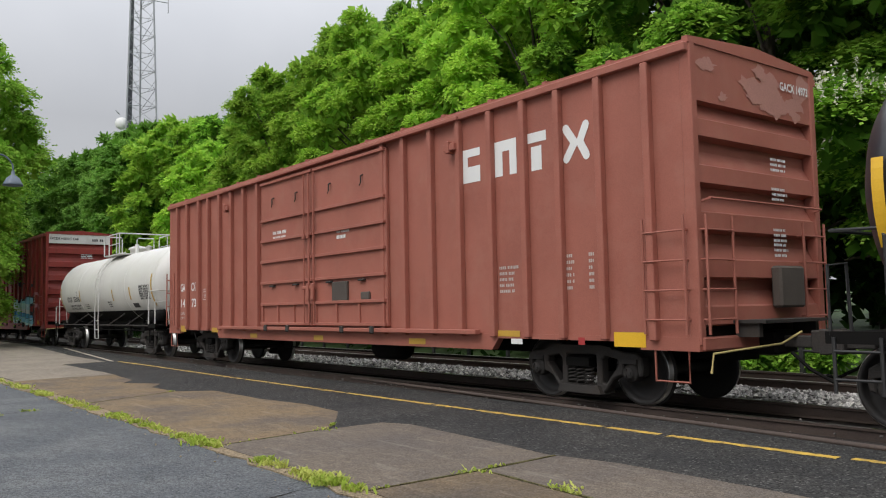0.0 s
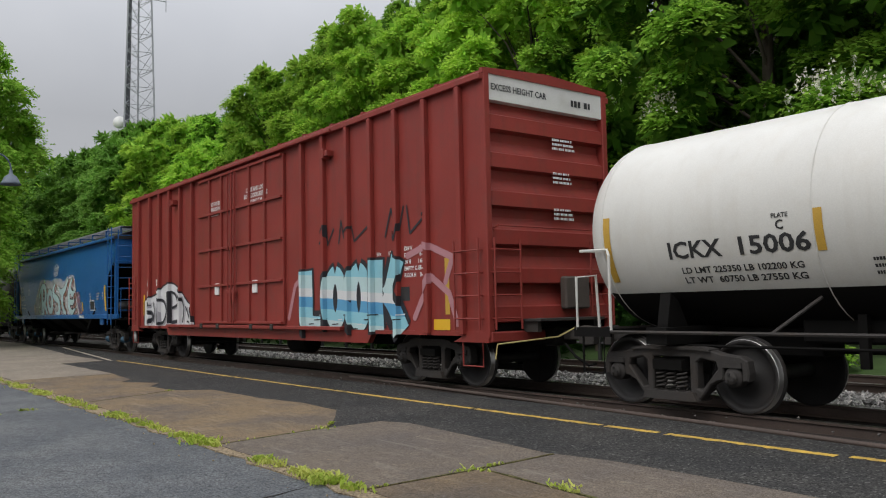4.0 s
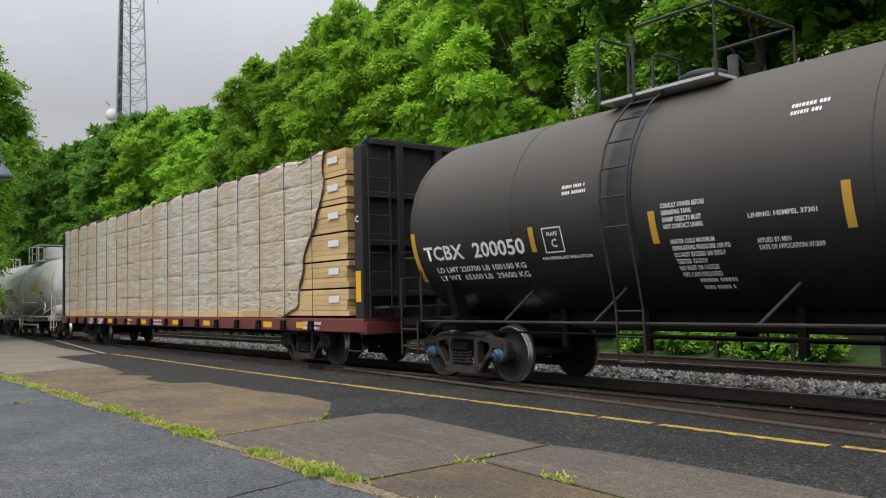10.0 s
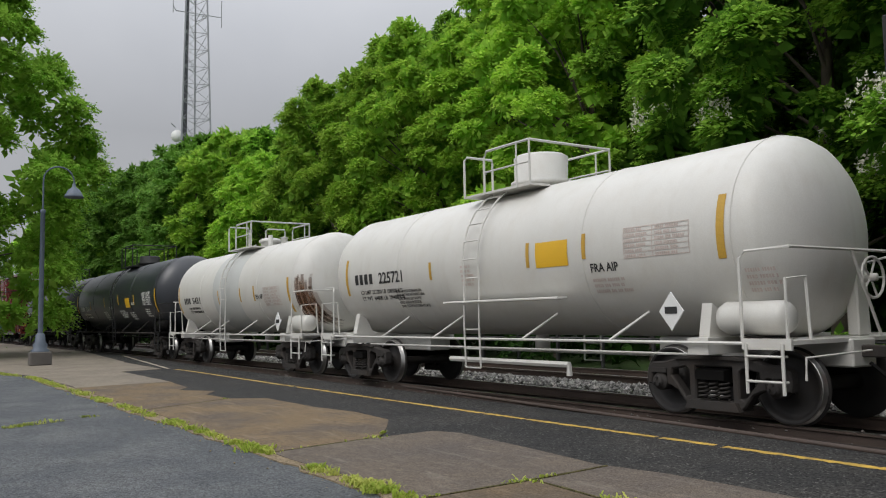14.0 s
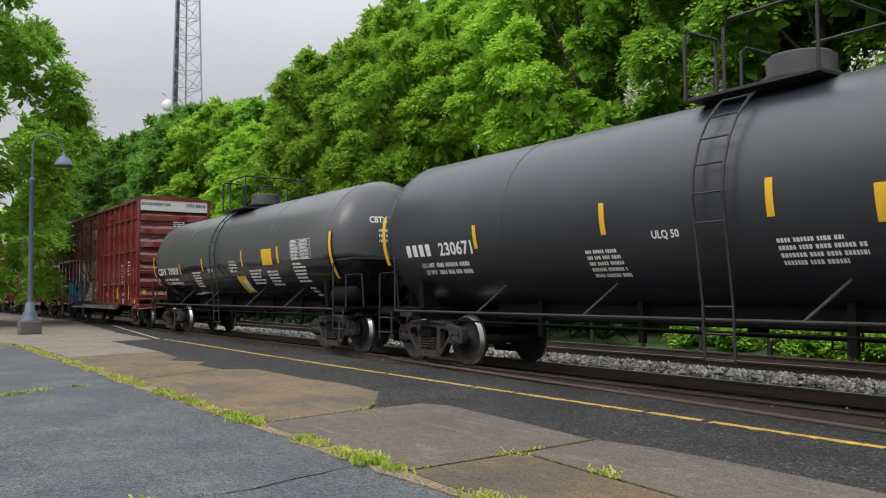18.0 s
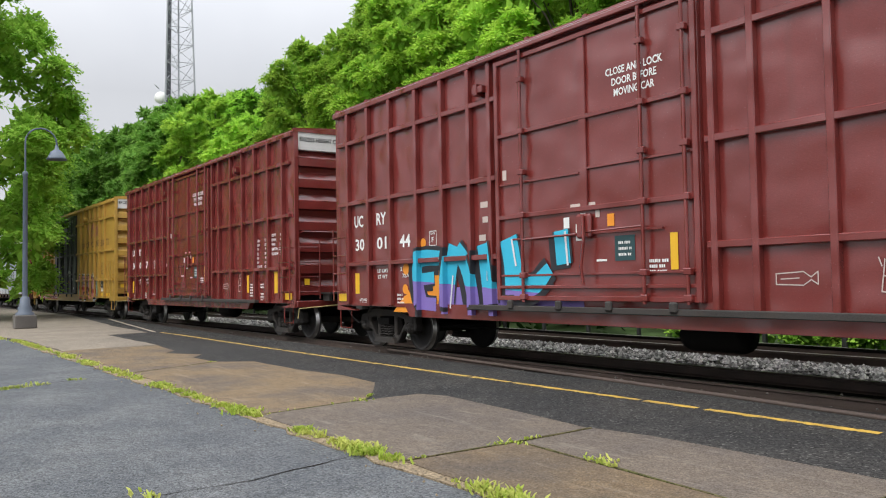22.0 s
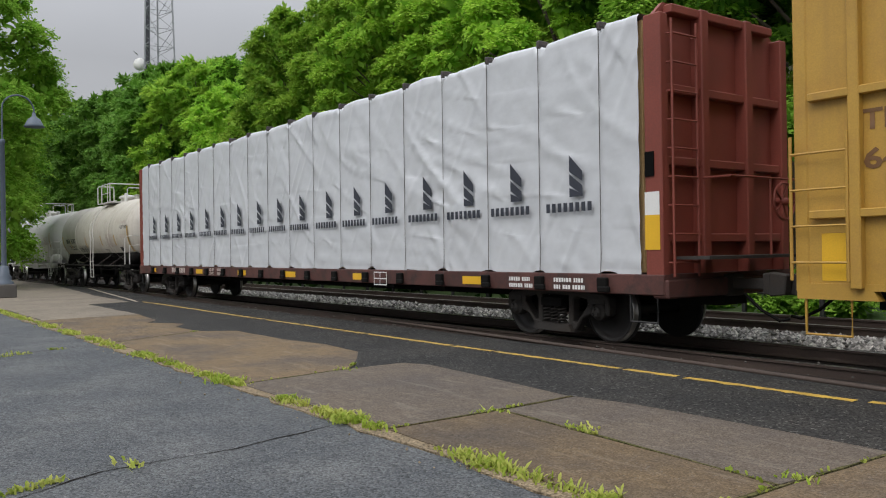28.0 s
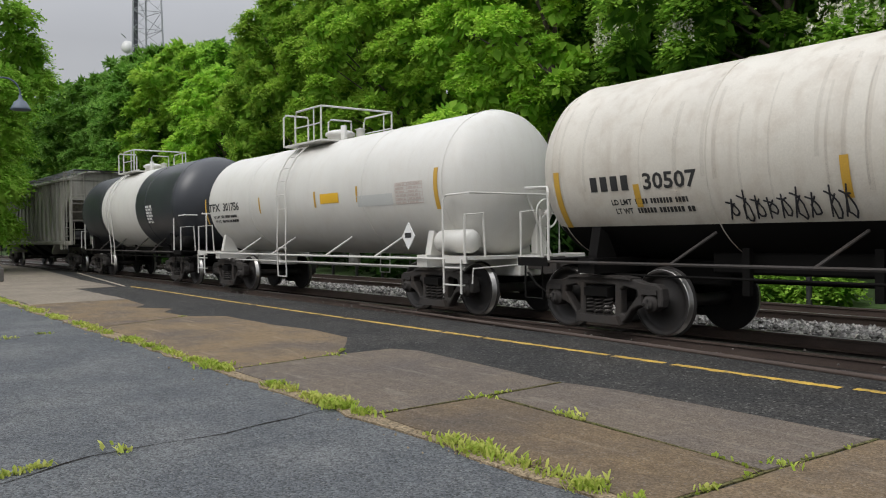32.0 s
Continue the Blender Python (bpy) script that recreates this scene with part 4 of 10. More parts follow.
def boxcar(name, label, s0, s1, half, eave, paint, posts, hribs, doors, door_paint=None, ribs=6, band="panel_white", blue=False, roof=None, post_w=0.055,
           brake=None, end_band=0.42, ladder_paint=None):
    s = (s0 + s1) / 2
    hl = (s1 - s0) / 2
    car = railcar(name, label, "boxcar", s, half)
    P, roof = M[paint], M[roof or paint]
    LP = M[ladder_paint or paint]
    zb = 0.97
    # side sheets, floor and far side in one shell, open at the ends where the end walls stand
    part("side_wall", boxes((-hl + 0.12, hl - 0.12, -SHEET, -SHEET + 0.08, zb, eave)), P, car)
    part("side_wall", boxes((-hl + 0.12, hl - 0.12, SHEET - 0.08, SHEET, zb, eave)), P, car)
    part("floor_pan", boxes((-hl + 0.12, hl - 0.12, -1.38, 1.38, zb, zb + 0.12)), M["under"], car)
    for sign in (1, -1):
        bm = prism(bmesh.new(), end_profile(hl - 0.17, hl - 0.02, zb, eave - end_band, ribs, sign), -SHEET + 0.09, SHEET - 0.09)
        x0, x1 = sorted((sign * (hl - 0.4), sign * (hl - 0.02)))
        bmesh.ops.recalc_face_normals(bm, faces=bm.faces)
        part("end_wall", bm, P, car, "pressed steel end wall with deep horizontal ribs")
        bm = bmesh.new()
        prism_x(bm, [(-SHEET + 0.09, eave - end_band), (SHEET - 0.09, eave - end_band), (SHEET - 0.09, eave - 0.02), (0, eave + 0.10), (-SHEET + 0.09, eave - 0.02)], x0, x1)
        bmesh.ops.recalc_face_normals(bm, faces=bm.faces)
        part("end_panel", bm, M[band] if band else P, car, "white painted panel at the top of the end" if band else "")
        for y in (-1, 1):
            q = sorted((sign * (hl - 0.16), sign * hl))
            w = sorted((y * (SHEET + 0.015), y * (SHEET - 0.11)))
            part("corner_post", boxes((q[0], q[1], w[0], w[1], zb - 0.1, eave), bevel=0.015), P, car)
    bm = prism_x(bmesh.new(), [(-SHEET - 0.03, eave - 0.02), (SHEET + 0.03, eave - 0.02), (SHEET + 0.03, eave + 0.03), (0, eave + 0.13), (-SHEET - 0.03, eave + 0.03)], -hl, hl)
    bmesh.ops.recalc_face_normals(bm, faces=bm.faces)
    part("roof", bm, roof, car)
    rib = finish(prism_x(bmesh.new(), [(-SHEET - 0.02, 0.03), (0, 0.13), (SHEET + 0.02, 0.03), (SHEET + 0.02, 0.07), (0, 0.17), (-SHEET - 0.02, 0.07)], -0.04, 0.04), "roof_rib", roof)
    n = int(2 * hl / 1.2)
    for i in range(n + 1):
        put("roof_rib", rib, car, pose(-hl + 0.06 + (2 * hl - 0.12) * i / n, 0, eave))
    # eave rail and sill
    part("top_rail", boxes((-hl + 0.02, hl - 0.02, -POST, -SHEET + 0.001, eave - 0.13, eave - 0.022), (-hl + 0.02, hl - 0.02, SHEET, POST, eave - 0.13, eave - 0.022), bevel=0.01), P, car)
    bm = bmesh.new()
    for y0, y1 in ((-SHEET - 0.02, -SHEET + 0.1), (SHEET - 0.1, SHEET + 0.02)):
        prism(bm, [(-hl + 0.02, 0.97), (-hl + 0.02, 0.80), (-hl + 0.9, 0.80), (-half - 1.4, 0.90), (-half + 1.35, 0.90), (-half + 1.5, 0.72), (half - 1.5, 0.72), (half - 1.35, 0.90),
                   (half + 1.4, 0.90), (hl - 0.9, 0.80), (hl - 0.02, 0.80), (hl - 0.02, 0.97)], y0, y1)
    bmesh.ops.recalc_face_normals(bm, faces=bm.faces)
    part("side_sill", bm, P, car)
    # posts and horizontal ribs
    pm = finish(boxes((-post_w, post_w, -POST, -SHEET + 0.004, 0.0, eave - 0.13 - 0.92), bevel=0.012), "post", P)
    for x in posts:
        put("post", pm, car, pose(x, 0, 0.92))
        put("post", pm, car, pose(-x, 0, 0.92, 0, 0, 180))
    d0, dm, d1 = doors
    for z in hribs:
        for a, b in ((-hl + 0.2, d0 - 0.05), (d1 + 0.05, hl - 0.2)):
            part("horizontal_rib", boxes((a, b, -POST + 0.012, -SHEET + 0.003, z - 0.045, z + 0.045), bevel=0.01), P, car)
    # plug doors, a pair or a single leaf
    DP = M[door_paint or paint]
    leaves = ((d0, dm), (dm, d1)) if dm else ((d0, d1),)
    for a, b in leaves:
        dz0, dz1 = 1.06, eave - 0.2
        bm = boxes((a + 0.015, b - 0.015, -1.525, -SHEET + 0.003, dz0, dz1), bevel=0.015)
        door = part("door", bm, DP, car, "sliding plug door with locking bars")
        levels = [dz0 + 0.04 + (dz1 - dz0 - 0.08) * i / 4 for i in range(5)]
        if paint == "maroon":
            plug_door_gear(door, a, b, dz0, dz1, DP)
            continue
        if paint == "salmon":
            levels = [dz0 + 0.04, 1.54, 2.03, 2.52, 3.0, 3.48, dz1 - 0.04]
        for z in levels:
            part("door_rib", boxes((a + 0.03, b - 0.03, -1.585, -1.52, z - 0.03, z + 0.03), bevel=0.006), DP, door)
        if paint != "salmon":
            for fx in (0.33, 0.66):
                x = a + (b - a) * fx
                part("door_rib", boxes((x - 0.035, x + 0.035, -1.58, -1.52, dz0 + 0.05, dz1 - 0.05), bevel=0.008), DP, door)
        else:
            for i in range(4):
                x = a + 0.1 + (b - a - 0.2) * i / 3
                part("door_rib", boxes((x - 0.03, x + 0.03, -1.565, -1.52, dz0 + 0.05, 1.52), bevel=0.008), DP, door)
            for fx in (0.25, 0.7):
                x = a + (b - a) * fx
                part("door_hook", tubes([[(x + 0.03, -1.53, 3.98), (x + 0.03, -1.58, 3.95), (x + 0.03, -1.58, 3.82), (x - 0.03, -1.57, 3.78)]], 0.016), M["steel"], door)
                part("door_grip", boxes((x - 0.1, x + 0.1, -1.6, -1.52, 1.93, 1.97), bevel=0.01), M["steel"], door)
        edge = b - 0.1 if b == (dm or d1) else a + 0.1
        part("locking_bar", tubes([[(edge, -1.6, dz0 + 0.05), (edge, -1.6, dz1 - 0.1)]], 0.02), DP, door)
        part("locking_bar", tubes([[(edge - 0.22, -1.6, dz0 + 0.05), (edge - 0.22, -1.6, dz1 - 0.1)]], 0.018), DP, door)
        for spec in ((edge - 0.26, edge + 0.06, -1.63, -1.59, 1.83, 1.9), (edge - 0.05, edge + 0.05, -1.65, -1.6, 1.6, 1.95), (edge - 0.28, edge - 0.18, -1.63, -1.58, 2.9, 3.0)):
            part("door_handle", boxes(spec, bevel=0.01), DP, door)
    part("door_track", boxes((d0 - 2.4 * (1 if dm else 0.3), d1 + 2.6 * (1 if dm else 1.4), -1.62, -1.50, 0.955 - (0.06 if paint == "maroon" else 0.0), 1.03 - (0.05 if paint == "maroon" else 0.0)), bevel=0.01), M["steel"] if paint == "maroon" else P, car)
    for x in (d0 + 0.4, d0 + 1.5, d1 - 1.5, d1 - 0.4):
        part("door_roller", boxes((x - 0.06, x + 0.06, -1.66, -1.6, 0.93, 1.07), bevel=0.02), M["steel"], car)
    part("door_header", boxes((d0 - 2.2 * (1 if dm else 0.3), d1 + 2.2 * (1 if dm else 1.2), -1.6, -POST - 0.002, eave - 0.14, eave - 0.07), bevel=0.01), P, car)
    for x in (d0 - 2.0 * (1 if dm else 0.2), d1 + 2.0 * (1 if dm else 1.1)):
        part("door_stop", boxes((x - 0.14, x + 0.14, -1.61, -SHEET, eave - 0.62, eave - 0.5), (x - 0.08, x + 0.02, -1.63, -SHEET, eave - 0.66, eave - 0.46), bevel=0.01), P, car)
    # ladders, steps and end fittings
    ladder(car, hl - 0.75, -SHEET - 0.02, 1.0, 2.45, 0.62, "x", LP, 4, r=0.014)
    stirrup(car, hl - 0.7, -SHEET + 0.02, 0.42, 0.82, 0.5, LP)
    ladder(car, hl, -1.38, 1.0, 2.45, 0.55, "y", LP, 4, r=0.014, name="end_ladder")
    ladder(car, hl, 0.83, 1.0, 2.45, 0.55, "y", LP, 4, r=0.014, name="end_ladder")
    ladder(car, -hl + 0.01, -SHEET - 0.02, 1.0, 2.55, 0.62, "x", LP, 4, r=0.014)
    stirrup(car, -hl + 0.1, -SHEET + 0.02, 0.42, 0.82, 0.5, LP)
    part("end_grab_rail", tubes([[(hl - 0.02, -1.3, 2.62), (hl + 0.1, -1.3, 2.65), (hl + 0.1, 1.3, 2.65), (hl - 0.02, 1.3, 2.62)]], 0.016), LP, car)
    part("end_platform", boxes((hl - 0.02, hl + 0.42, -0.75, 0.75, 1.12, 1.16), (hl - 0.02, hl + 0.3, -0.7, -0.62, 0.95, 1.12), (hl - 0.02, hl + 0.3, 0.62, 0.7, 0.95, 1.12)), M["steel"], car, "grimy steel crossover platform")
    part("buffer_beam", boxes((hl - 0.25, hl + 0.02, -1.42, 1.42, 0.80, 0.968), bevel=0.02), P, car)
    part("draft_box", boxes((hl - 0.6, hl + 0.25, -0.26, 0.26, 0.72, 1.02), bevel=0.03), M["under"], car)
    part("uncoupling_lever", tubes([[(hl + 0.12, -1.45, 0.55), (hl + 0.14, -1.42, 0.78), (hl + 0.35, -0.3, 0.86), (hl + 0.45, 0.0, 1.0)]], 0.014), M["tape_cream"], car)
    if brake:
        decal_bm = boxes((hl + 0.085, hl + 0.095, -1.25, -1.12, 1.35, 1.5))
        part("reflector", decal_bm, M["yellow"], car)
        brake_wheel(car, hl + 0.22, 0.3, 2.05, M["steel"])
        part("brake_gear_box", boxes((hl - 0.05, hl + 0.16, 0.08, 0.52, 1.75, 2.3), bevel=0.03), M["steel"] if brake == "dark" else P, car)
        part("brake_chain", tubes([[(hl + 0.1, 0.2, 1.75), (hl + 0.1, 0.15, 1.0)]], 0.015), M["steel"], car)
    else:
        part("brake_gear_box", boxes((hl - 0.03, hl + 0.12, 0.15, 0.75, 1.3, 1.85), bevel=0.03), M["tack"], car)
    # underframe
    part("centre_sill", boxes((-hl + 0.3, hl - 0.3, -0.24, 0.24, 0.62, 0.965)), M["under"], car)
    for k in range(-3, 4):
        part("cross_bearer", boxes((k * 1.35 - 0.06, k * 1.35 + 0.06, -1.36, 1.36, 0.74, 0.968)), M["under"], car)
    bm = lathe(bmesh.new(), [(0.0, -0.5), (0.2, -0.47), (0.23, -0.4), (0.23, 0.4), (0.2, 0.47), (0.0, 0.5)], "x", 14, centre=(1.6, -0.75, 0.62))
    part("air_reservoir", bm, M["under"], car, smooth=True)
    part("brake_rod", tubes([[(-half + 0.8, -0.5, 0.5), (half - 0.8, -0.5, 0.5)]], 0.02), M["under"], car)
    running_gear(car, s, half, hl + 0.45, blue)
    return car, s


def flat_side(x, z):
    return -SHEET


# salmon-red car with plug doors and white block letters
S1 = 142.7
xs = [-8.47, -7.69, -6.8, -6.12, -5.34, -4.58, -3.81, -3.0, 2.47, 3.15, 3.97, 4.75, 5.54, 6.3, 7.02, 7.79, 8.6]
salmon_car, _ = boxcar("boxcar", "faded salmon red boxcar with plug doors and white block marks", 133.45, 151.95, 6.95, 4.59, "salmon", xs, [],
                       (139.98 - S1, 142.54 - S1, 145.32 - S1), ribs=5, band=None, end_band=0.72)
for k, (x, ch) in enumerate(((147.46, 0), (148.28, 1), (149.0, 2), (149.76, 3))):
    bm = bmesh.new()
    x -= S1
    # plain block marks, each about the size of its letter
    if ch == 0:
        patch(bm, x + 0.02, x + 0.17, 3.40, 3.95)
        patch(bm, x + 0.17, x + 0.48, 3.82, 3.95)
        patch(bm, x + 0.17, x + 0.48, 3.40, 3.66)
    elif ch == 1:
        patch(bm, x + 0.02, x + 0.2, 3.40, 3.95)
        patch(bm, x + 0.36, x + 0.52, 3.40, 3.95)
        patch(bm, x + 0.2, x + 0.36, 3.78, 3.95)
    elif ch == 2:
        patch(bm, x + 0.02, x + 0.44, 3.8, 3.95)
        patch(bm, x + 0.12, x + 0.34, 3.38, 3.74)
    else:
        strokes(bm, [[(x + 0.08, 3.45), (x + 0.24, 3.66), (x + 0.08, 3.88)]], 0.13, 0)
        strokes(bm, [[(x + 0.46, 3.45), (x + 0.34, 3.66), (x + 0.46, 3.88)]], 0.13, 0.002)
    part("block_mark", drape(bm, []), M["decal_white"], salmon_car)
for txt, x, z, w in (("GA", -8.34, 2.0, 0.36), ("CX", -7.5, 2.0, 0.34), ("149", -8.36, 1.55, 0.52), ("73", -7.47, 1.55, 0.34)):
    writing(txt, x, z, 0.22, M["decal_white"], salmon_car, flat_side, w)
writing("PLATE", -6.55, 1.93, 0.04, M["decal_white"], salmon_car, flat_side, 0.2)
writing("E", -6.5, 1.79, 0.1, M["decal_white"], salmon_car, flat_side)
box_line = strokes(bmesh.new(), [[(-6.6, 1.74), (-6.32, 1.74), (-6.32, 2.02), (-6.6, 2.02), (-6.6, 1.74)]], 0.012, 0.001)
part("stencil_frame", onto(box_line, flat_side), M["decal_white"], salmon_car)
writing("LD LMT 220800", -8.33, 1.33, 0.07, M["decal_faded"], salmon_car, flat_side, 0.5)
writing("LT WT   77600", -8.33, 1.2, 0.07, M["decal_faded"], salmon_car, flat_side, 0.5)
for k, (x, z, w, r) in enumerate(((148.35, 2.0, 0.45, 5), (149.75, 2.1, 0.2, 6), (150.2, 2.1, 0.1, 6))):
    bars(x - S1, z, w, r, 0.09, 0.045, M["decal_faded"], salmon_car, flat_side, 20 + k)
for x0, z1, w in ((140.6, 3.2, 0.7), (143.5, 3.0, 0.5)):
    bars(x0 - S1, z1, w, 2, 0.12, 0.07, M["decal_white"], salmon_car, lambda x, z: -1.525, int(x0))
for x0, x1, z0, z1, m in ((150.62, 151.14, 0.83, 1.02, "yellow"), (134.46, 134.87, 0.85, 1.02, "amber"), (136.78, 137.2, 0.86, 0.98, "amber"), (139.2, 139.6, 0.76, 0.86, "amber"), (142.4, 142.8, 0.76, 0.86, "amber"),
                          (145.9, 146.4, 0.76, 0.86, "amber"), (148.3, 148.8, 0.93, 1.02, "amber"), (149.98, 150.1, 0.84, 0.94, "g_red"), (148.6, 148.85, 0.82, 0.9, "decal_white")):
    decal("reflector", x0 - S1, x1 - S1, z0, z1, M[m], salmon_car, lambda x, z: -SHEET - 0.02)
for x0, x1, z0, z1 in ((143.35, 143.95, 1.52, 1.95), (144.45, 144.75, 1.57, 1.72)):
    part("mesh_panel", boxes((x0 - S1, x1 - S1, -1.575, -1.52, z0, z1), bevel=0.015), M["tack"], salmon_car, "dark tack board on the door")
for k, (y, z) in enumerate(((0.25, 3.3), (0.25, 2.9), (0.25, 2.35), (0.25, 2.15))):
    bars(y, z, 0.4, 3, 0.07, 0.035, M["decal_white"], salmon_car, lambda x, z: 9.23, 70 + k, "end")
bm = bmesh.new()
rnd = random.Random(5)
for k in range(20):
    # peeled paint on the top of the end
    y, z, r = rnd.uniform(-1.2, 1.2), rnd.uniform(3.95, 4.45), rnd.uniform(0.06, 0.24)
    bm.faces.new([bm.verts.new((9.236 + k * 0.0003, y + r * rnd.uniform(0.6, 1.6) * math.cos(a), z + r * rnd.uniform(0.3, 0.9) * math.sin(a))) for a in [2 * math.pi * i / 14 for i in range(14)]])
part("peeled_paint", bm, M["peel"], salmon_car)
writing("GACX 14973", 0.55, 4.27, 0.11, M["decal_white"], salmon_car, lambda x, z: 9.245, 0.72, face="end")


def scrawl(car, lines, width, mat, posts, wrap=None):
    bm = strokes(bmesh.new(), lines, width, 0.003)
    part("scrawl", drape(bm, posts) if wrap is None else onto(bm, wrap), M[mat], car)


# oxide red excess-height car, sprayed with pale blue pieces
S3 = 108.35
xs = [-8.19, -7.14, -6.24, -5.36, -4.46, -3.52, 2.97, 3.9, 4.86, 5.72, 6.57, 7.48, 8.43]
red_car, _ = boxcar("boxcar", "oxide red tall boxcar with pale blue sprayed lettering", 99.3, 117.4, 7.0, 5.13, "oxide", xs, [],
                    (105.46 - S3, 107.87 - S3, 110.48 - S3), ribs=6, brake=None, end_band=0.44)
writing("EXCESS HEIGHT CAR", -1.3, 4.86, 0.1, M["decal_black"], red_car, lambda x, z: 9.03, 1.25, face="end")
bars(0.55, 4.93, 0.7, 1, 0.1, 0.11, M["decal_black"], red_car, lambda x, z: 9.03, 1, "end")
for k, z in enumerate((4.2, 3.62, 3.0)):
    bars(0.05, z, 0.55, 3, 0.075, 0.04, M["decal_white"], red_car, lambda x, z: 9.04, 30 + k, "end")
LOOK = [[([(3.12, 2.2), (3.14, 1.6), (3.16, 1.12), (3.4, 1.06), (3.75, 1.06)], [0.42, 0.42, 0.42, 0.36, 0.34])],
        [(ring(4.3, 1.6, 0.27, 0.48, 10), 0.36)], [(ring(5.2, 1.6, 0.26, 0.5, 10), 0.36)],
        [([(5.88, 2.28), (5.86, 1.6), (5.9, 0.95)], 0.36), ([(6.55, 2.28), (6.3, 1.75), (6.12, 1.6)], [0.42, 0.36, 0.3]), ([(6.1, 1.65), (6.4, 1.4), (6.7, 0.95)], [0.3, 0.36, 0.42])]]
for letter in LOOK:
    bm = bmesh.new()
    for line, w in letter:
        brush(bm, [(x - 0.09, z - 0.06) for x, z in line], (max(w) if isinstance(w, list) else w) + 0.12, 0.004, (0,))
        brush(bm, [(x + 0.02, z + 0.05) for x, z in line], (max(w) if isinstance(w, list) else w) + 0.08, 0.007, (0,))
    for k, (line, w) in enumerate(letter):
        brush(bm, line, w, 0.011 + 0.003 * k, (1,))
    banded_paint(bm, 1, [1.2, 1.4, 1.62, 1.84, 2.02, 2.3], [1, 4, 1, 3, 2, 4, 1])
    part("sprayed_letter", drape(bm, xs), [M["g_black"], M["g_cyan"], M["g_white"], M["g_steel"], M["g_pale"]], red_car)
bm = bmesh.new()
for k in range(16):
    # thin drips and torn strokes across the foot of the letters
    x, z, w = 2.95 + 0.245 * k, 0.98 + 0.09 * ((k * 5) % 4), 0.16 + 0.05 * (k % 3)
    brush(bm, [(x, z), (x + w, z + 0.01)], 0.022, 0.022 + 0.0003 * k, (0 if k % 3 else 1,))
part("paint_streak", drape(bm, xs), [M["g_black"], M["g_white"]], red_car)
bm = bmesh.new()
dome = [(-7.75, 0.98), (-7.7, 1.75), (-7.2, 1.85), (-6.5, 1.98), (-5.9, 2.2), (-5.2, 2.24), (-4.6, 2.05), (-4.0, 1.7), (-3.6, 1.5), (-3.4, 0.98)]
bm.faces.new([bm.verts.new((x, 0.0, z)) for x, z in dome])
part("spray_ground", drape(bm, xs), M["g_white"], red_car, "white sprayed ground of a painted piece")
for letter in ([([(-7.1, 1.66), (-7.4, 1.5), (-6.9, 1.3), (-7.2, 1.08), (-7.5, 1.1)], 0.13), ([(-6.9, 1.7), (-6.75, 1.4), (-6.9, 1.1)], 0.06)],
               [([(-6.4, 1.78), (-6.35, 1.4), (-6.3, 1.05)], 0.14), ([(-6.4, 1.78), (-5.9, 1.7), (-5.7, 1.4), (-5.95, 1.1), (-6.3, 1.05)], 0.09)],
               [([(-5.35, 2.0), (-5.3, 1.5), (-5.28, 1.06)], 0.16), ([(-5.3, 1.98), (-4.95, 1.9), (-4.75, 1.62), (-5.2, 1.5)], 0.08), ([(-5.25, 1.08), (-4.75, 1.12)], 0.1)],
               [([(-4.5, 1.85), (-4.25, 1.5), (-4.35, 1.08)], 0.07), ([(-4.1, 1.55), (-3.9, 1.3), (-3.7, 1.1)], 0.06), ([(-4.0, 1.12), (-3.6, 1.06)], 0.05)]):
    bm = bmesh.new()
    for k, (line, w) in enumerate(letter):
        brush(bm, [(x + 0.1, z - 0.03) for x, z in line], w, 0.004 + 0.002 * k, (1,))
        brush(bm, line, w, 0.009 + 0.002 * k, (0,))
    part("sprayed_letter", drape(bm, xs), [M["g_black"], M["g_haze"]], red_car)
bm = brush(bmesh.new(), dome, 0.05, 0.006, (0,))
part("spray_outline", drape(bm, xs), M["g_black"], red_car)
scrawl(red_car, [[(112.0 - S3, 2.75), (112.3 - S3, 3.1), (112.35 - S3, 2.7), (112.6 - S3, 3.0)], [(112.8 - S3, 2.7), (112.9 - S3, 3.15), (113.0 - S3, 2.8), (113.3 - S3, 3.0), (113.4 - S3, 2.7), (113.9 - S3, 2.95)],
                 [(114.5 - S3, 2.7), (114.7 - S3, 3.2), (114.9 - S3, 2.6), (115.1 - S3, 3.2)], [(115.2 - S3, 3.2), (115.3 - S3, 2.7), (115.8 - S3, 3.0)]], 0.045, "g_black", xs)
scrawl(red_car, [[(110.6 - S3, 1.2), (110.9 - S3, 1.9), (111.4 - S3, 2.2)], [(115.2 - S3, 2.3), (115.8 - S3, 2.45), (116.5 - S3, 2.2), (116.3 - S3, 1.8)], [(115.4 - S3, 1.2), (115.9 - S3, 1.9), (116.4 - S3, 1.6), (116.6 - S3, 1.1)]], 0.12, "g_mauve", xs)
for x0, x1, z0, z1, m in ((115.95, 116.4, 0.99, 1.17, "yellow"), (116.28, 116.4, 1.25, 2.2, "amber"), (111.1, 111.2, 1.25, 1.65, "yellow"), (113.85, 113.95, 1.25, 1.7, "amber"), (100.5, 100.65, 1.3, 1.95, "yellow"), (114.9, 115.25, 1.5, 1.75, "decal_black")):
    decal("reflector", x0 - S3, x1 - S3, z0, z1, M[m], red_car, flat_side)
for k, (x, z, w, r) in enumerate(((100.85, 2.4, 0.32, 2), (101.7, 2.4, 0.32, 2))):
    bars(x - S3, z, w, r, 0.12 if r > 2 else 0.34, 0.06 if r > 2 else 0.2, M["decal_white"], red_car, flat_side, 40 + k)
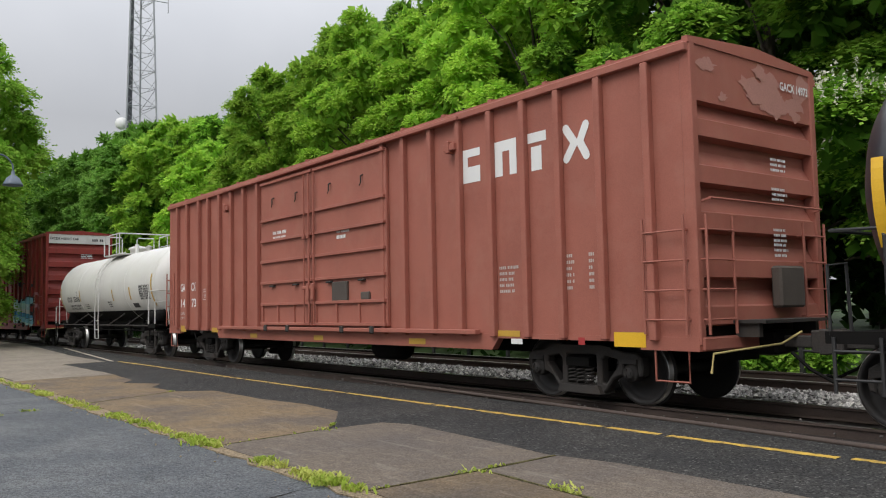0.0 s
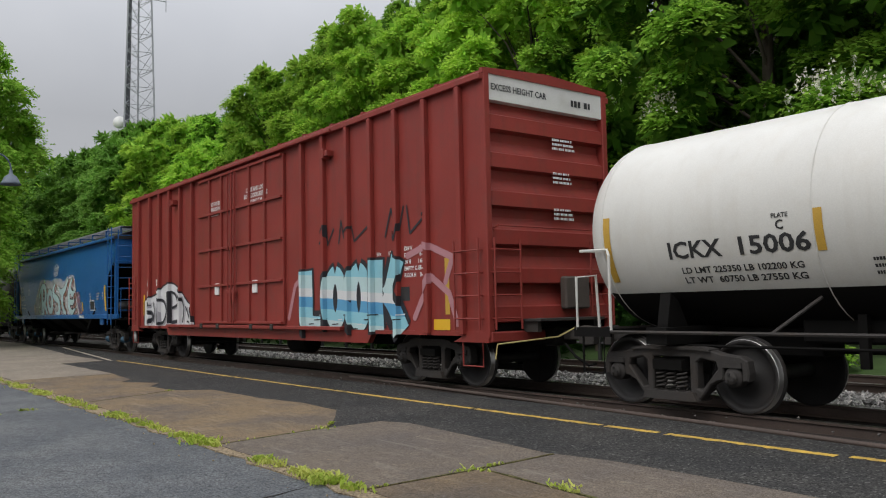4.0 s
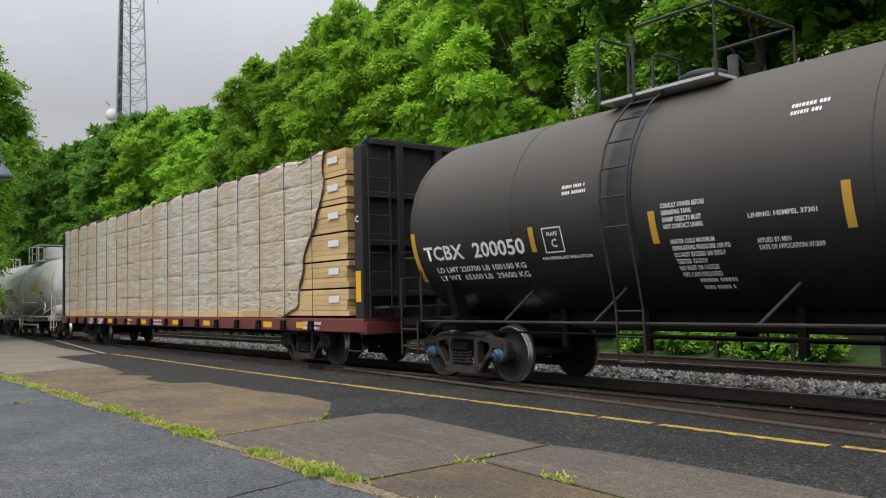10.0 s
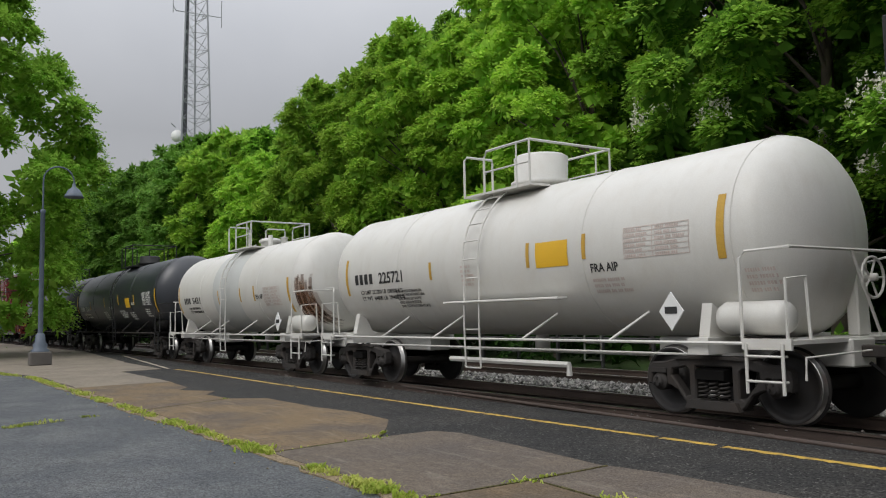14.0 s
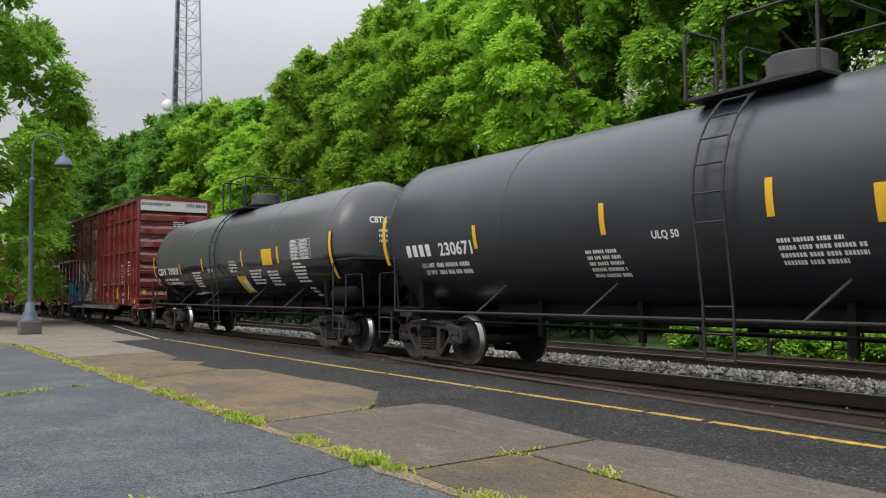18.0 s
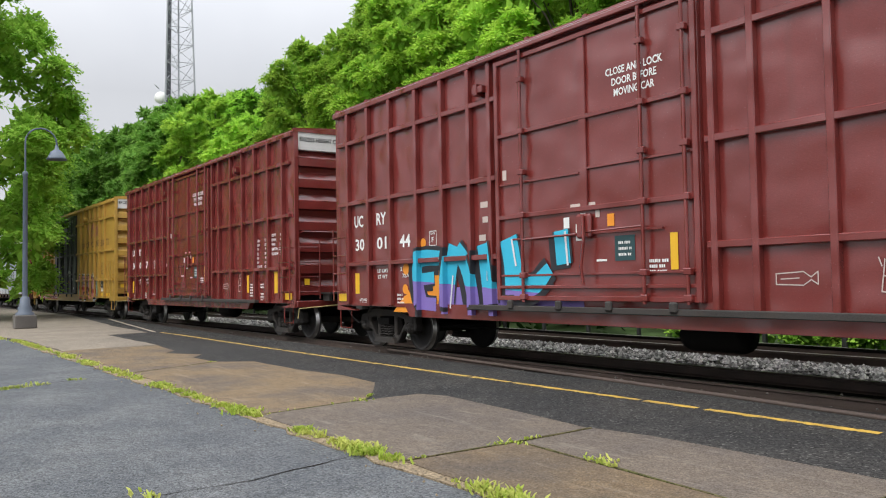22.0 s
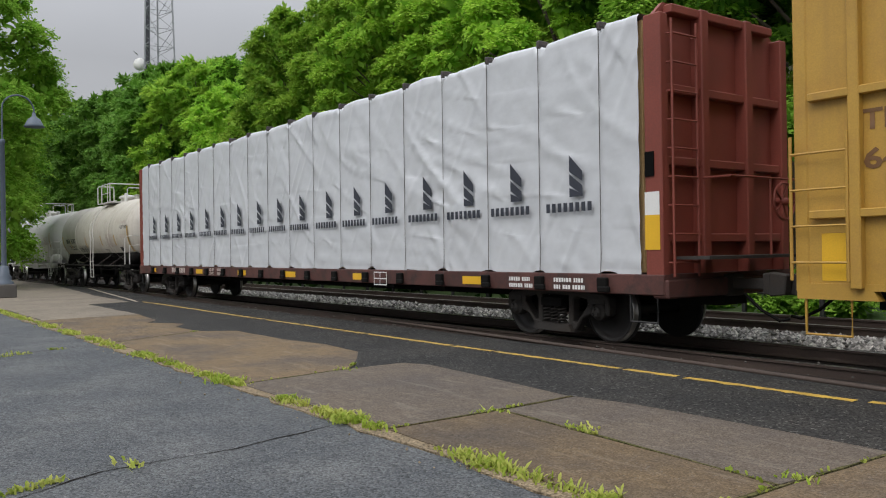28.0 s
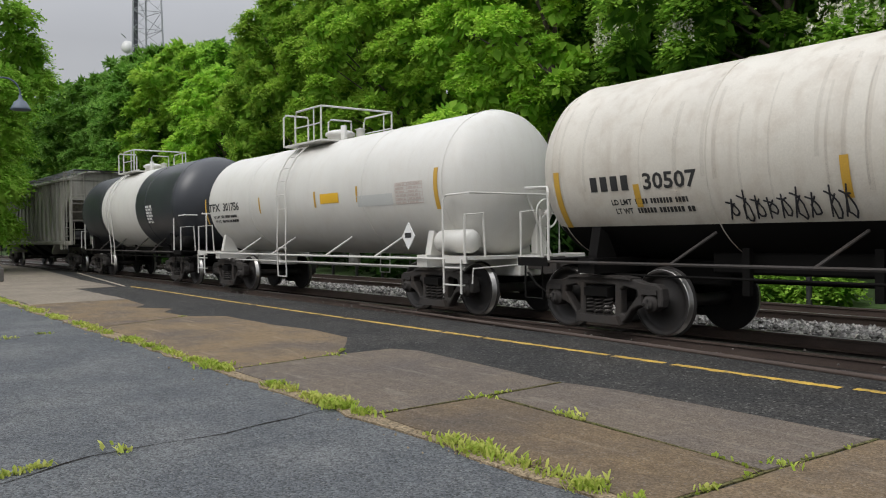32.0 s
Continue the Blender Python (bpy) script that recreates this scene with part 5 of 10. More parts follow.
for x0 in (106.1, 108.4):
    part("tack_board", boxes((x0 + 0.5 - S3, x0 + 0.75 - S3, -1.56, -1.52, 1.8, 2.1), bevel=0.01), M["decal_white"], red_car)


DIMENSIONS = [("EXH", "17-0"), ("EXW", "10-8"), ("EW", "9-7"), ("IL", "50-6"), ("IW", "9-6"), ("IH", "13-1")]
CLEARANCES = [("EXH W", "8-2"), ("EXW H", "6-0"), ("EW H", "16-9"), ("EMPTY C.G.", "5-0"), ("FLOOR H", "3-8")]


def table(car, x0, x1, top, pitch, rows, mat):
    """Dimensions stencilled in two columns."""
    for i, (a, b) in enumerate(rows):
        writing(a, x0, top - pitch * i, pitch * 0.58, M[mat], car, flat_side, (0.055 * len(a)) * (x1 - x0) / 0.7)
        writing(b, x1 - 0.055 * len(b), top - pitch * i, pitch * 0.58, M[mat], car, flat_side, 0.055 * len(b))


def notice(car, x, top, width, size, rows, mat, y=-1.526):
    longest = max(len(r) for r in rows)
    for i, r in enumerate(rows):
        w = width * len(r) / longest
        writing(r, x + (width - w) / 2, top - i * size * 1.5, size, M[mat], car, lambda a, b: y, w)


table(red_car, 5.85, 6.45, 2.35, 0.115, DIMENSIONS[:4], "decal_white")
table(red_car, 6.75, 7.38, 2.4, 0.12, CLEARANCES, "decal_white")
notice(red_car, -2.2, 4.15, 0.8, 0.09, ("CLOSE THIS SIDE", "BEFORE CLOSING", "OTHER SIDE"), "decal_white")
notice(red_car, 0.05, 4.25, 1.3, 0.1, ("CLOSE AND LOCK", "BOTH DOORS BEFORE", "MOVING CAR"), "decal_white")


def maroon(s0, s1, number, seed):
    s = (s0 + s1) / 2
    door = (-2.0, None, 2.0)
    xs = [-7.14, -6.27, -5.4, -4.45, -3.6, -2.78, -2.2, 2.16, 2.72, 3.66, 4.53, 5.4, 6.3, 7.2]
    car, _ = boxcar("boxcar", "glossy maroon tall boxcar with ribbed sides and one plug door", s0, s1, 6.3, 5.12, "maroon", xs, [1.77, 3.06, 4.36], door, ribs=7, brake="dark", post_w=0.047, end_band=0.45)
    hl = (s1 - s0) / 2
    writing("EXCESS HEIGHT CAR", -1.3, 4.88, 0.1, M["decal_black"], car, lambda x, z: hl - 0.02, 1.15, face="end")
    writing("UCRY " + number, 0.45, 4.87, 0.12, M["decal_black"], car, lambda x, z: hl - 0.02, 0.8, face="end")
    for k, z in enumerate((4.25, 3.6, 3.0)):
        bars(-0.05, z, 0.6, 3, 0.075, 0.04, M["decal_white"], car, lambda x, z: hl - 0.01, seed + k, "end")
    base = -6.97
    for txt, dx, z in (("UC", 0, 2.55), ("RY", 0.92, 2.55), (number[:2], 0.03, 2.06), (number[2:4], 0.94, 2.06), (number[4:], 1.83, 2.06)):
        writing(txt, base + dx, z, 0.23, M["decal_white"], car, flat_side, 0.38)
    writing("LD LMT", base + 0.95, 1.58, 0.07, M["decal_white"], car, flat_side, 0.42)
    writing("LT WT", base + 0.97, 1.46, 0.07, M["decal_white"], car, flat_side, 0.36)
    writing("213300", base + 1.83, 1.6, 0.07, M["decal_white"], car, flat_side, 0.4)
    writing("72700", base + 1.9, 1.47, 0.07, M["decal_white"], car, flat_side, 0.34)
    writing("PLATE", base + 2.9, 2.24, 0.035, M["decal_white"], car, flat_side, 0.14)
    writing("F", base + 2.93, 2.1, 0.09, M["decal_white"], car, flat_side)
    scrawl(car, [[(base + 2.87, 2.04), (base + 3.09, 2.04), (base + 3.09, 2.3), (base + 2.87, 2.3), (base + 2.87, 2.04)]], 0.012, "decal_white", [])
    writing("EMPTY LOAD", base + 2.72, 1.07, 0.05, M["decal_white"], car, flat_side, 0.5)
    writing("LIFT AND", base + 0.2, 1.0, 0.05, M["decal_white"], car, flat_side, 0.3)
    writing("JACK HERE", base + 0.2, 0.93, 0.05, M["decal_white"], car, flat_side, 0.32)
    for x0, x1, z0, z1 in ((base + 0.02, base + 0.2, 1.15, 1.58), (hl - 1.25, hl - 1.05, 1.15, 1.7), (base + 2.25, base + 2.38, 1.17, 1.6)):
        decal("reflector", x0, x1, z0, z1, M["yellow"], car, flat_side)
    for x0, x1 in ((-hl + 0.12, -hl + 0.55), (hl - 0.6, hl - 0.15)):
        decal("yellow_plate", x0, x1, 0.99, 1.15, M["yellow"], car, lambda x, z: -SHEET - 0.022, "yellow consolidated stencil plate")
    for k, (x, z, w, r) in enumerate(((hl - 2.86, 1.4, 0.42, 5), (hl - 2.15, 1.4, 0.3, 2), (hl - 2.15, 1.15, 0.3, 3), (base + 1.7, 1.15, 0.35, 3))):
        bars(x, z, w * 0.8, r, 0.075, 0.038, M["decal_white"], car, flat_side, seed + 10 + k)
    table(car, 5.45, 6.15, 2.5, 0.115, DIMENSIONS + [("CU.FT.", "6276")], "decal_white")
    table(car, 6.4, 7.1, 2.6, 0.12, CLEARANCES, "decal_white")
    notice(car, 0.45, 4.17, 1.0, 0.1, ("CLOSE AND LOCK", "DOOR BEFORE", "MOVING CAR"), "decal_white")
    for x, z, w, h, m in ((-0.45, 2.12, 0.12, 0.16, "decal_white"), (-0.2, 1.93, 0.16, 0.24, "decal_white"), (0.42, 2.1, 0.13, 0.17, "g_orange"), (0.55, 1.62, 0.36, 0.34, "dark_teal"), (-0.3, 2.41, 0.5, 0.05, "decal_faded"), (-0.75, 1.68, 0.36, 0.035, "decal_faded"),
                          (0.2, 1.62, 0.2, 0.03, "decal_white"), (-0.1, 2.22, 0.1, 0.1, "decal_faded"), (0.2, 2.24, 0.08, 0.1, "decal_faded"), (-1.85, 2.98, 0.1, 0.16, "decal_faded")):
        decal("door_sticker", x, x + w, z, z + h, M[m], car, lambda x, z: -1.526)
    bars(0.62, 1.88, 0.24, 3, 0.08, 0.035, M["decal_white"], car, lambda x, z: -1.53, seed + 41)
    bars(1.15, 1.62, 0.36, 3, 0.07, 0.04, M["decal_white"], car, lambda x, z: -1.526, seed + 42)
    for x, z, w in ((-2.62, 3.0, 0.25), (-2.55, 2.6, 0.2), (-2.5, 2.35, 0.28), (-2.6, 2.05, 0.18)):
        decal("torn_label", x, x + w, z, z + 0.1, M["decal_faded"], car, flat_side)
    for x0, x1, z0, z1 in ((-1.62, -1.52, 1.48, 1.94), (1.5, 1.62, 1.48, 1.95), (4.72, 4.86, 1.16, 1.63)):
        decal("reflector", x0, x1, z0, z1, M["yellow"], car, (lambda x, z: -1.527) if abs(x0) < 2 else flat_side)
    # chalk drawings: a fish-like flask and a small seated figure of plain lines
    scrawl(car, [[(2.92, 1.4), (3.25, 1.42), (3.34, 1.36), (3.42, 1.42), (3.42, 1.28), (3.34, 1.33), (3.25, 1.27), (2.92, 1.28), (2.92, 1.4)], [(2.98, 1.34), (3.2, 1.35)]], 0.013, "decal_faded", [])
    scrawl(car, [ring(4.22, 1.6, 0.055, 0.06, 10), [(4.14, 1.53), (4.12, 1.36), (4.26, 1.36), (4.28, 1.52)], [(4.12, 1.36), (4.1, 1.2), (4.36, 1.18), (4.36, 1.36), (4.26, 1.36)], [(4.08, 1.55), (4.11, 1.46)]], 0.013, "decal_faded", [])
    return car, s, xs


maroon_a, SA, xs = maroon(-32.55, -17.0, "300144", 100)
PIECE = [[([(-3.75, 1.8), (-4.45, 1.78), (-4.5, 1.35), (-4.35, 1.0)], [0.26, 0.32, 0.36, 0.3]), ([(-4.4, 1.42), (-3.95, 1.45)], 0.22), ([(-4.4, 0.98), (-3.9, 0.96)], 0.24)],
         [([(-3.55, 0.92), (-3.45, 1.5), (-3.3, 2.0)], 0.36), ([(-3.25, 1.95), (-2.95, 1.6), (-2.75, 0.95)], [0.3, 0.36, 0.3])],
         [([(-2.45, 2.0), (-2.35, 1.4), (-2.3, 0.98)], 0.4)], [([(-1.72, 2.05), (-1.62, 1.62), (-1.6, 1.15)], 0.42), ([(-1.6, 1.25), (-1.1, 1.3), (-0.75, 1.55)], [0.34, 0.3, 0.2])], [([(-0.5, 2.1), (-0.45, 1.6)], 0.3)]]
for i, letter in enumerate(PIECE):
    bm = bmesh.new()
    for line, w in letter:
        brush(bm, [(x - 0.07, z - 0.07) for x, z in line], (max(w) if isinstance(w, list) else w) + 0.12, 0.006, (0,))
        brush(bm, line, (max(w) if isinstance(w, list) else w) + 0.08, 0.009, (0,))
    for k, (line, w) in enumerate(letter):
        brush(bm, line, w, 0.013 + 0.003 * k, (1,))
    banded_paint(bm, 1, [1.12], [2, 1])
    line, w = letter[0]
    brush(bm, [(x + 0.1, z - 0.02) for x, z in line[:2]], 0.04, 0.026, (3,))
    part("sprayed_letter", drape(bm, xs) if i < 3 else drape(bm, [], base=-1.53), [M["g_black"], M["g_blue"], M["g_purple"], M["g_white"]], maroon_a)
bm = bmesh.new()
rnd = random.Random(9)
for k in range(16):
    x, z, r = -29.9 - SA + rnd.uniform(0, 1.6), rnd.uniform(0.85, 2.2), rnd.uniform(0.05, 0.12)
    bm.faces.new([bm.verts.new((x + r * math.cos(a), 0.002 + k * 0.0002, z + r * math.sin(a))) for a in [2 * math.pi * i / 14 for i in range(14)]])
prismy = [(-30.2, 0.8), (-28.5, 0.8), (-28.4, 1.5), (-28.9, 1.9), (-29.2, 1.35), (-29.8, 1.1)]
bm.faces.new([bm.verts.new((x - SA, 0.0, z)) for x, z in prismy])
part("orange_spray", drape(bm, []), M["g_orange"], maroon_a)
bm = bmesh.new()
bm.faces.new([bm.verts.new((x - SA, 0.001, z)) for x, z in [(-28.4, 0.8), (-24.9, 0.8), (-24.95, 1.3), (-26.5, 1.05), (-27.6, 1.3), (-28.3, 1.25)]])
part("purple_spray", drape(bm, xs), M["g_purple"], maroon_a)
maroon_b, SB, _ = maroon(-50.35, -34.75, "300171", 200)

# mustard car with black doors
SC = -61.75
xs = [-8.75, -7.67, -6.58, -5.5, -4.49, -3.54, 3.32, 4.27, 5.19, 6.05, 6.95, 7.91]
mustard_car, _ = boxcar("boxcar", "mustard yellow tall boxcar with black double doors and a slogan", -71.2, -52.3, 7.2, 5.1, "mustard", xs, [1.70, 2.95, 4.36],
                        (-64.36 - SC, -61.85 - SC, -59.37 - SC), "black_door", ribs=7, brake="dark", post_w=0.06, end_band=0.42)
writing("EXCESS HEIGHT CAR", -1.3, 4.88, 0.1, M["decal_black"], mustard_car, lambda x, z: 9.43, 1.2, face="end")
writing("TBOX 641865", 0.45, 4.87, 0.12, M["decal_black"], mustard_car, lambda x, z: 9.43, 0.75, face="end")


def long_writing(text, x, z, size, width, mat, car, posts):
    me = letters(text, size)
    bm = bmesh.new()
    bm.from_mesh(me)
    bpy.data.meshes.remove(me)
    span = max(v.co.x for v in bm.verts)
    for v in bm.verts:
        v.co = Vector((x + v.co.x * width / span, 0, z + v.co.y))
    part("lettering", drape(bm, posts), M[mat], car)


long_writing("RAILCAR POOLING EXPERTS", 3.5, 3.2, 0.26, 4.9, "brown_ink", mustard_car, xs)
bm = bmesh.new()
brush(bm, [(5.06, 4.13), (6.1, 4.1)], 0.2, 0.0)
for x in (5.32, 5.86):
    brush(bm, [(x, 4.05), (x, 3.62)], 0.17, 0.002)
brush(bm, [(6.02, 4.2), (6.62, 3.66)], 0.2, 0.004)
brush(bm, [(6.68, 4.2), (6.4, 3.95)], 0.2, 0.006)
brush(bm, [(6.36, 3.9), (6.1, 3.66)], 0.2, 0.008)
part("emblem", drape(bm, xs), M["g_rust"], mustard_car, "faded rust red emblem")
bm = strokes(bmesh.new(), [[(-69.4 - SC, 3.95), (-68.1 - SC, 3.2)], [(-68.1 - SC, 3.95), (-69.4 - SC, 3.2)]], 0.2, 0)
part("emblem", drape(bm, xs), M["g_red"], mustard_car, "faded crossed emblem")
bm = strokes(bmesh.new(), [[(-69.3 - SC, 3.3), (-68.75 - SC, 3.6), (-68.2 - SC, 3.3)], [(-68.75 - SC, 3.6), (-68.75 - SC, 3.95)]], 0.12, 0.004)
part("emblem", drape(bm, xs), M["g_blue"], mustard_car)
BALLOON = [[([(3.2, 1.8), (3.25, 1.3), (3.35, 0.98)], 0.3), ([(3.15, 1.76), (3.6, 1.8), (3.72, 1.45), (3.5, 1.05), (3.3, 0.98)], 0.26)],
           [([(4.5, 1.75), (4.15, 1.78), (4.05, 1.45), (4.45, 1.36), (4.1, 1.25), (4.1, 0.98), (4.55, 1.0)], 0.25)],
           [([(4.85, 0.95), (4.85, 1.4), (4.9, 1.78)], 0.3), ([(4.8, 1.8), (5.2, 1.78), (5.22, 1.5), (4.95, 1.38)], 0.24), ([(5.0, 1.36), (5.2, 1.1), (5.35, 0.92)], 0.24)],
           [([(5.55, 0.98), (5.5, 1.4), (5.58, 1.78)], 0.3), ([(5.5, 1.8), (5.9, 1.78), (6.02, 1.45), (5.75, 1.35)], 0.28), ([(5.7, 1.36), (6.02, 1.3), (6.0, 1.0), (5.6, 0.96)], 0.26)]]
bm = bmesh.new()
for letter in BALLOON:
    for k, (line, w) in enumerate(letter):
        brush(bm, line, w + 0.2, 0.001 + 0.0005 * k)
part("spray_halo", drape(bm, xs), M["g_white"], mustard_car)
for letter in BALLOON:
    bm = bmesh.new()
    for line, w in letter:
        brush(bm, line, w + 0.12, 0.005, (0,))
    for k, (line, w) in enumerate(letter):
        brush(bm, line, w, 0.010 + 0.003 * k, (1,))
    banded_paint(bm, 1, [1.5, 1.66], [1, 2, 3])
    for line, w in letter[-1:]:
        brush(bm, [(x - 0.02, z + 0.02) for x, z in line[:3]], 0.03, 0.024, (0,))
    part("sprayed_letter", drape(bm, xs), [M["g_black"], M["g_pink"], M["g_red"], M["g_mauve"]], mustard_car)
bm = bmesh.new()
for x0, x1, z0, z1 in ((-59.2, -58.75, 1.0, 1.68), (-58.75, -57.9, 1.5, 1.68), (-57.4, -56.9, 1.35, 1.7), (-55.65, -55.36, 0.85, 1.72)):
    bm = patch(bmesh.new(), x0 - SC, x1 - SC, z0, z1, lift=-0.003)
    part("teal_spray", drape(bm, xs), M["g_teal"], mustard_car)
rnd = random.Random(15)
for k in range(7):
    # thin red wash, heaviest at the sill
    bm = bmesh.new()
    top_z = 0.98 + 0.11 * k
    n = 24
    lo = [bm.verts.new((-7.4 + 5.0 * i / n, 0.0004 * k, 0.93)) for i in range(n + 1)]
    hi = [bm.verts.new((-7.4 + 5.0 * i / n, 0.0004 * k, top_z + rnd.uniform(-0.1, 0.14))) for i in range(n + 1)]
    for i in range(n):
        bm.faces.new((lo[i], lo[i + 1], hi[i + 1], hi[i]))
    part("pink_spray", drape(bm, xs), M["mist_red"], mustard_car, "thin red overspray along the sill")
bm = bmesh.new()
for k in range(9):
    x = -7.2 + 0.6 * k
    brush(bm, [(x, 1.95 + 0.1 * (k % 3)), (x + 0.25, 2.1 - 0.05 * (k % 2)), (x + 0.5, 2.2 + 0.08 * (k % 2))], [0.05, 0.11, 0.04], 0.006 + 0.0004 * k)
for x, z in ((-5.2, 2.35), (-4.8, 1.7), (-2.6, 2.5), (-7.5, 1.3), (-6.0, 2.4)):
    brush(bm, [(x, z - 0.28), (x + 0.03, z), (x - 0.02, z + 0.24)], [0.03, 0.1, 0.02], 0.012)
part("white_scribble", drape(bm, xs), M["g_white"], mustard_car)
bm = bmesh.new()
for k in range(10):
    x = -7.0 + 0.48 * k
    brush(bm, [(x, 0.84), (x + 0.16, 0.93 - 0.04 * (k % 2)), (x + 0.36, 0.85)], [0.03, 0.07, 0.02], 0.004 + 0.0003 * k)
part("white_scribble", onto(bm, lambda x, z: -SHEET - 0.02), M["g_white"], mustard_car)
decal("red_sill_spray", -7.2, -2.3, 0.8, 0.96, M["g_red"], mustard_car, lambda x, z: -SHEET - 0.018)
bm = bmesh.new()
for x, z in ((-2.25, 1.2), (-2.1, 1.6), (-1.95, 1.9), (-1.6, 2.05), (-1.3, 2.1), (0.55, 2.1), (0.85, 2.15), (1.1, 2.05)):
    brush(bm, [(x - 0.1, z - 0.12), (x + 0.04, z + 0.06), (x + 0.12, z - 0.04), (x + 0.18, z + 0.12)], [0.03, 0.06, 0.05, 0.02], 0.003)
part("white_scribble", onto(bm, lambda x, z: -1.53), M["g_white"], mustard_car)
for x0, x1, z0, z1, m in ((-54.9, -54.15, 1.35, 1.75, "decal_black"), (-54.8, -54.2, 1.0, 1.12, "yellow"), (-53.85, -53.2, 0.98, 1.12, "yellow"), (-54.7, -54.1, 1.2, 1.28, "decal_white"), (-70.9, -70.6, 1.0, 1.5, "yellow")):
    decal("reflector", x0 - SC, x1 - SC, z0, z1, M[m], mustard_car, flat_side)
table(mustard_car, 6.2, 6.75, 2.4, 0.1, [("EXH", "17-0"), ("EXW", "10-6"), ("EW", "9-7"), ("IL", "60-9"), ("IW", "9-6"), ("IH", "10-3"), ("CU.FT.", "7550")], "brown_ink")
table(mustard_car, 7.14, 7.72, 2.4, 0.115, CLEARANCES, "brown_ink")
writing("LIFT AND", 7.4, 1.02, 0.05, M["brown_ink"], mustard_car, flat_side, 0.25)
writing("JACK HERE", 7.4, 0.95, 0.05, M["brown_ink"], mustard_car, flat_side, 0.28)
writing("TB", -8.7, 2.55, 0.2, M["brown_ink"], mustard_car, flat_side, 0.4)
writing("OX", -7.5, 2.5, 0.2, M["brown_ink"], mustard_car, flat_side, 0.4)
writing("64", -8.7, 2.15, 0.2, M["brown_ink"], mustard_car, flat_side, 0.4)
writing("18", -7.5, 2.12, 0.2, M["brown_ink"], mustard_car, flat_side, 0.36)
writing("65", -6.5, 2.1, 0.2, M["brown_ink"], mustard_car, flat_side, 0.36)
notice(mustard_car, -2.0, 4.75, 1.1, 0.1, ("CLOSE THIS SIDE", "BEFORE CLOSING", "OTHER SIDE"), "decal_white")
notice(mustard_car, -1.95, 4.1, 1.1, 0.09, ("CIERRE ESTE LADO", "ANTES DE CERRAR", "LA PUERTA"), "decal_white")
notice(mustard_car, 0.4, 4.75, 1.3, 0.1, ("CLOSE AND LOCK", "BOTH DOORS BEFORE", "MOVING CAR"), "decal_white")
notice(mustard_car, 0.4, 4.1, 1.3, 0.095, ("CIERRE Y PONGA", "EL SEGURO EN AMBAS", "PUERTAS ANTES DE", "MOVER EL CARRO"), "decal_white")
for k, (x, z, w, r) in enumerate(((-54.8, 1.68, 0.5, 1), (-54.8, 1.6, 0.4, 1), (-54.8, 1.5, 0.5, 2), (-55.5, 1.1, 0.2, 3))):
    bars(x - SC, z, w, r, 0.11, 0.065, M["brown_ink" if k > 2 else "decal_white"], mustard_car, flat_side, 300 + k)
for x0 in (-63.9, -61.4):
    for k in range(7):
        rx = x0 + (0.2, 0.9, 1.3, 0.5, 1.5, 0.7, 1.1)[k]
        rz = (2.0, 1.5, 1.75, 1.6, 1.3, 2.1, 2.4)[k]
        decal("door_sticker", rx - SC, rx + 0.07 + 0.015 * k - SC, rz, rz + 0.11, M["decal_white" if k != 3 else "g_orange"], mustard_car, lambda x, z: -1.526)


# ---- tank cars ----
def tank_shell(R, zc, hl, cuts, paint_of, mats):
    """A barrel along x with dished heads. cuts: extra stations along x; paint_of(x, z) picks the paint."""
    bm = bmesh.new()
    dish = R * 0.5
    st = [(-hl + dish - dish * math.cos(a), R * math.sin(a)) for a in [math.pi / 2 * k / 7 for k in range(8)]]
    xs = sorted(set([-hl + dish, hl - dish] + list(cuts) + [(-hl + dish) + (2 * hl - 2 * dish) * k / 8 for k in range(9)]))
    prof = [(r, x) for x, r in st] + [(R, x) for x in xs[1:-1]] + [(r, -x) for x, r in reversed(st)]
    lathe(bm, prof, "x", 72)
    bmesh.ops.translate(bm, verts=bm.verts, vec=(0, 0, zc))
    bmesh.ops.recalc_face_normals(bm, faces=bm.faces)
    for f in bm.faces:
        c = f.calc_center_median()
        f.material_index = paint_of(c.x, c.z)
    return finish(bm, "shell", mats)


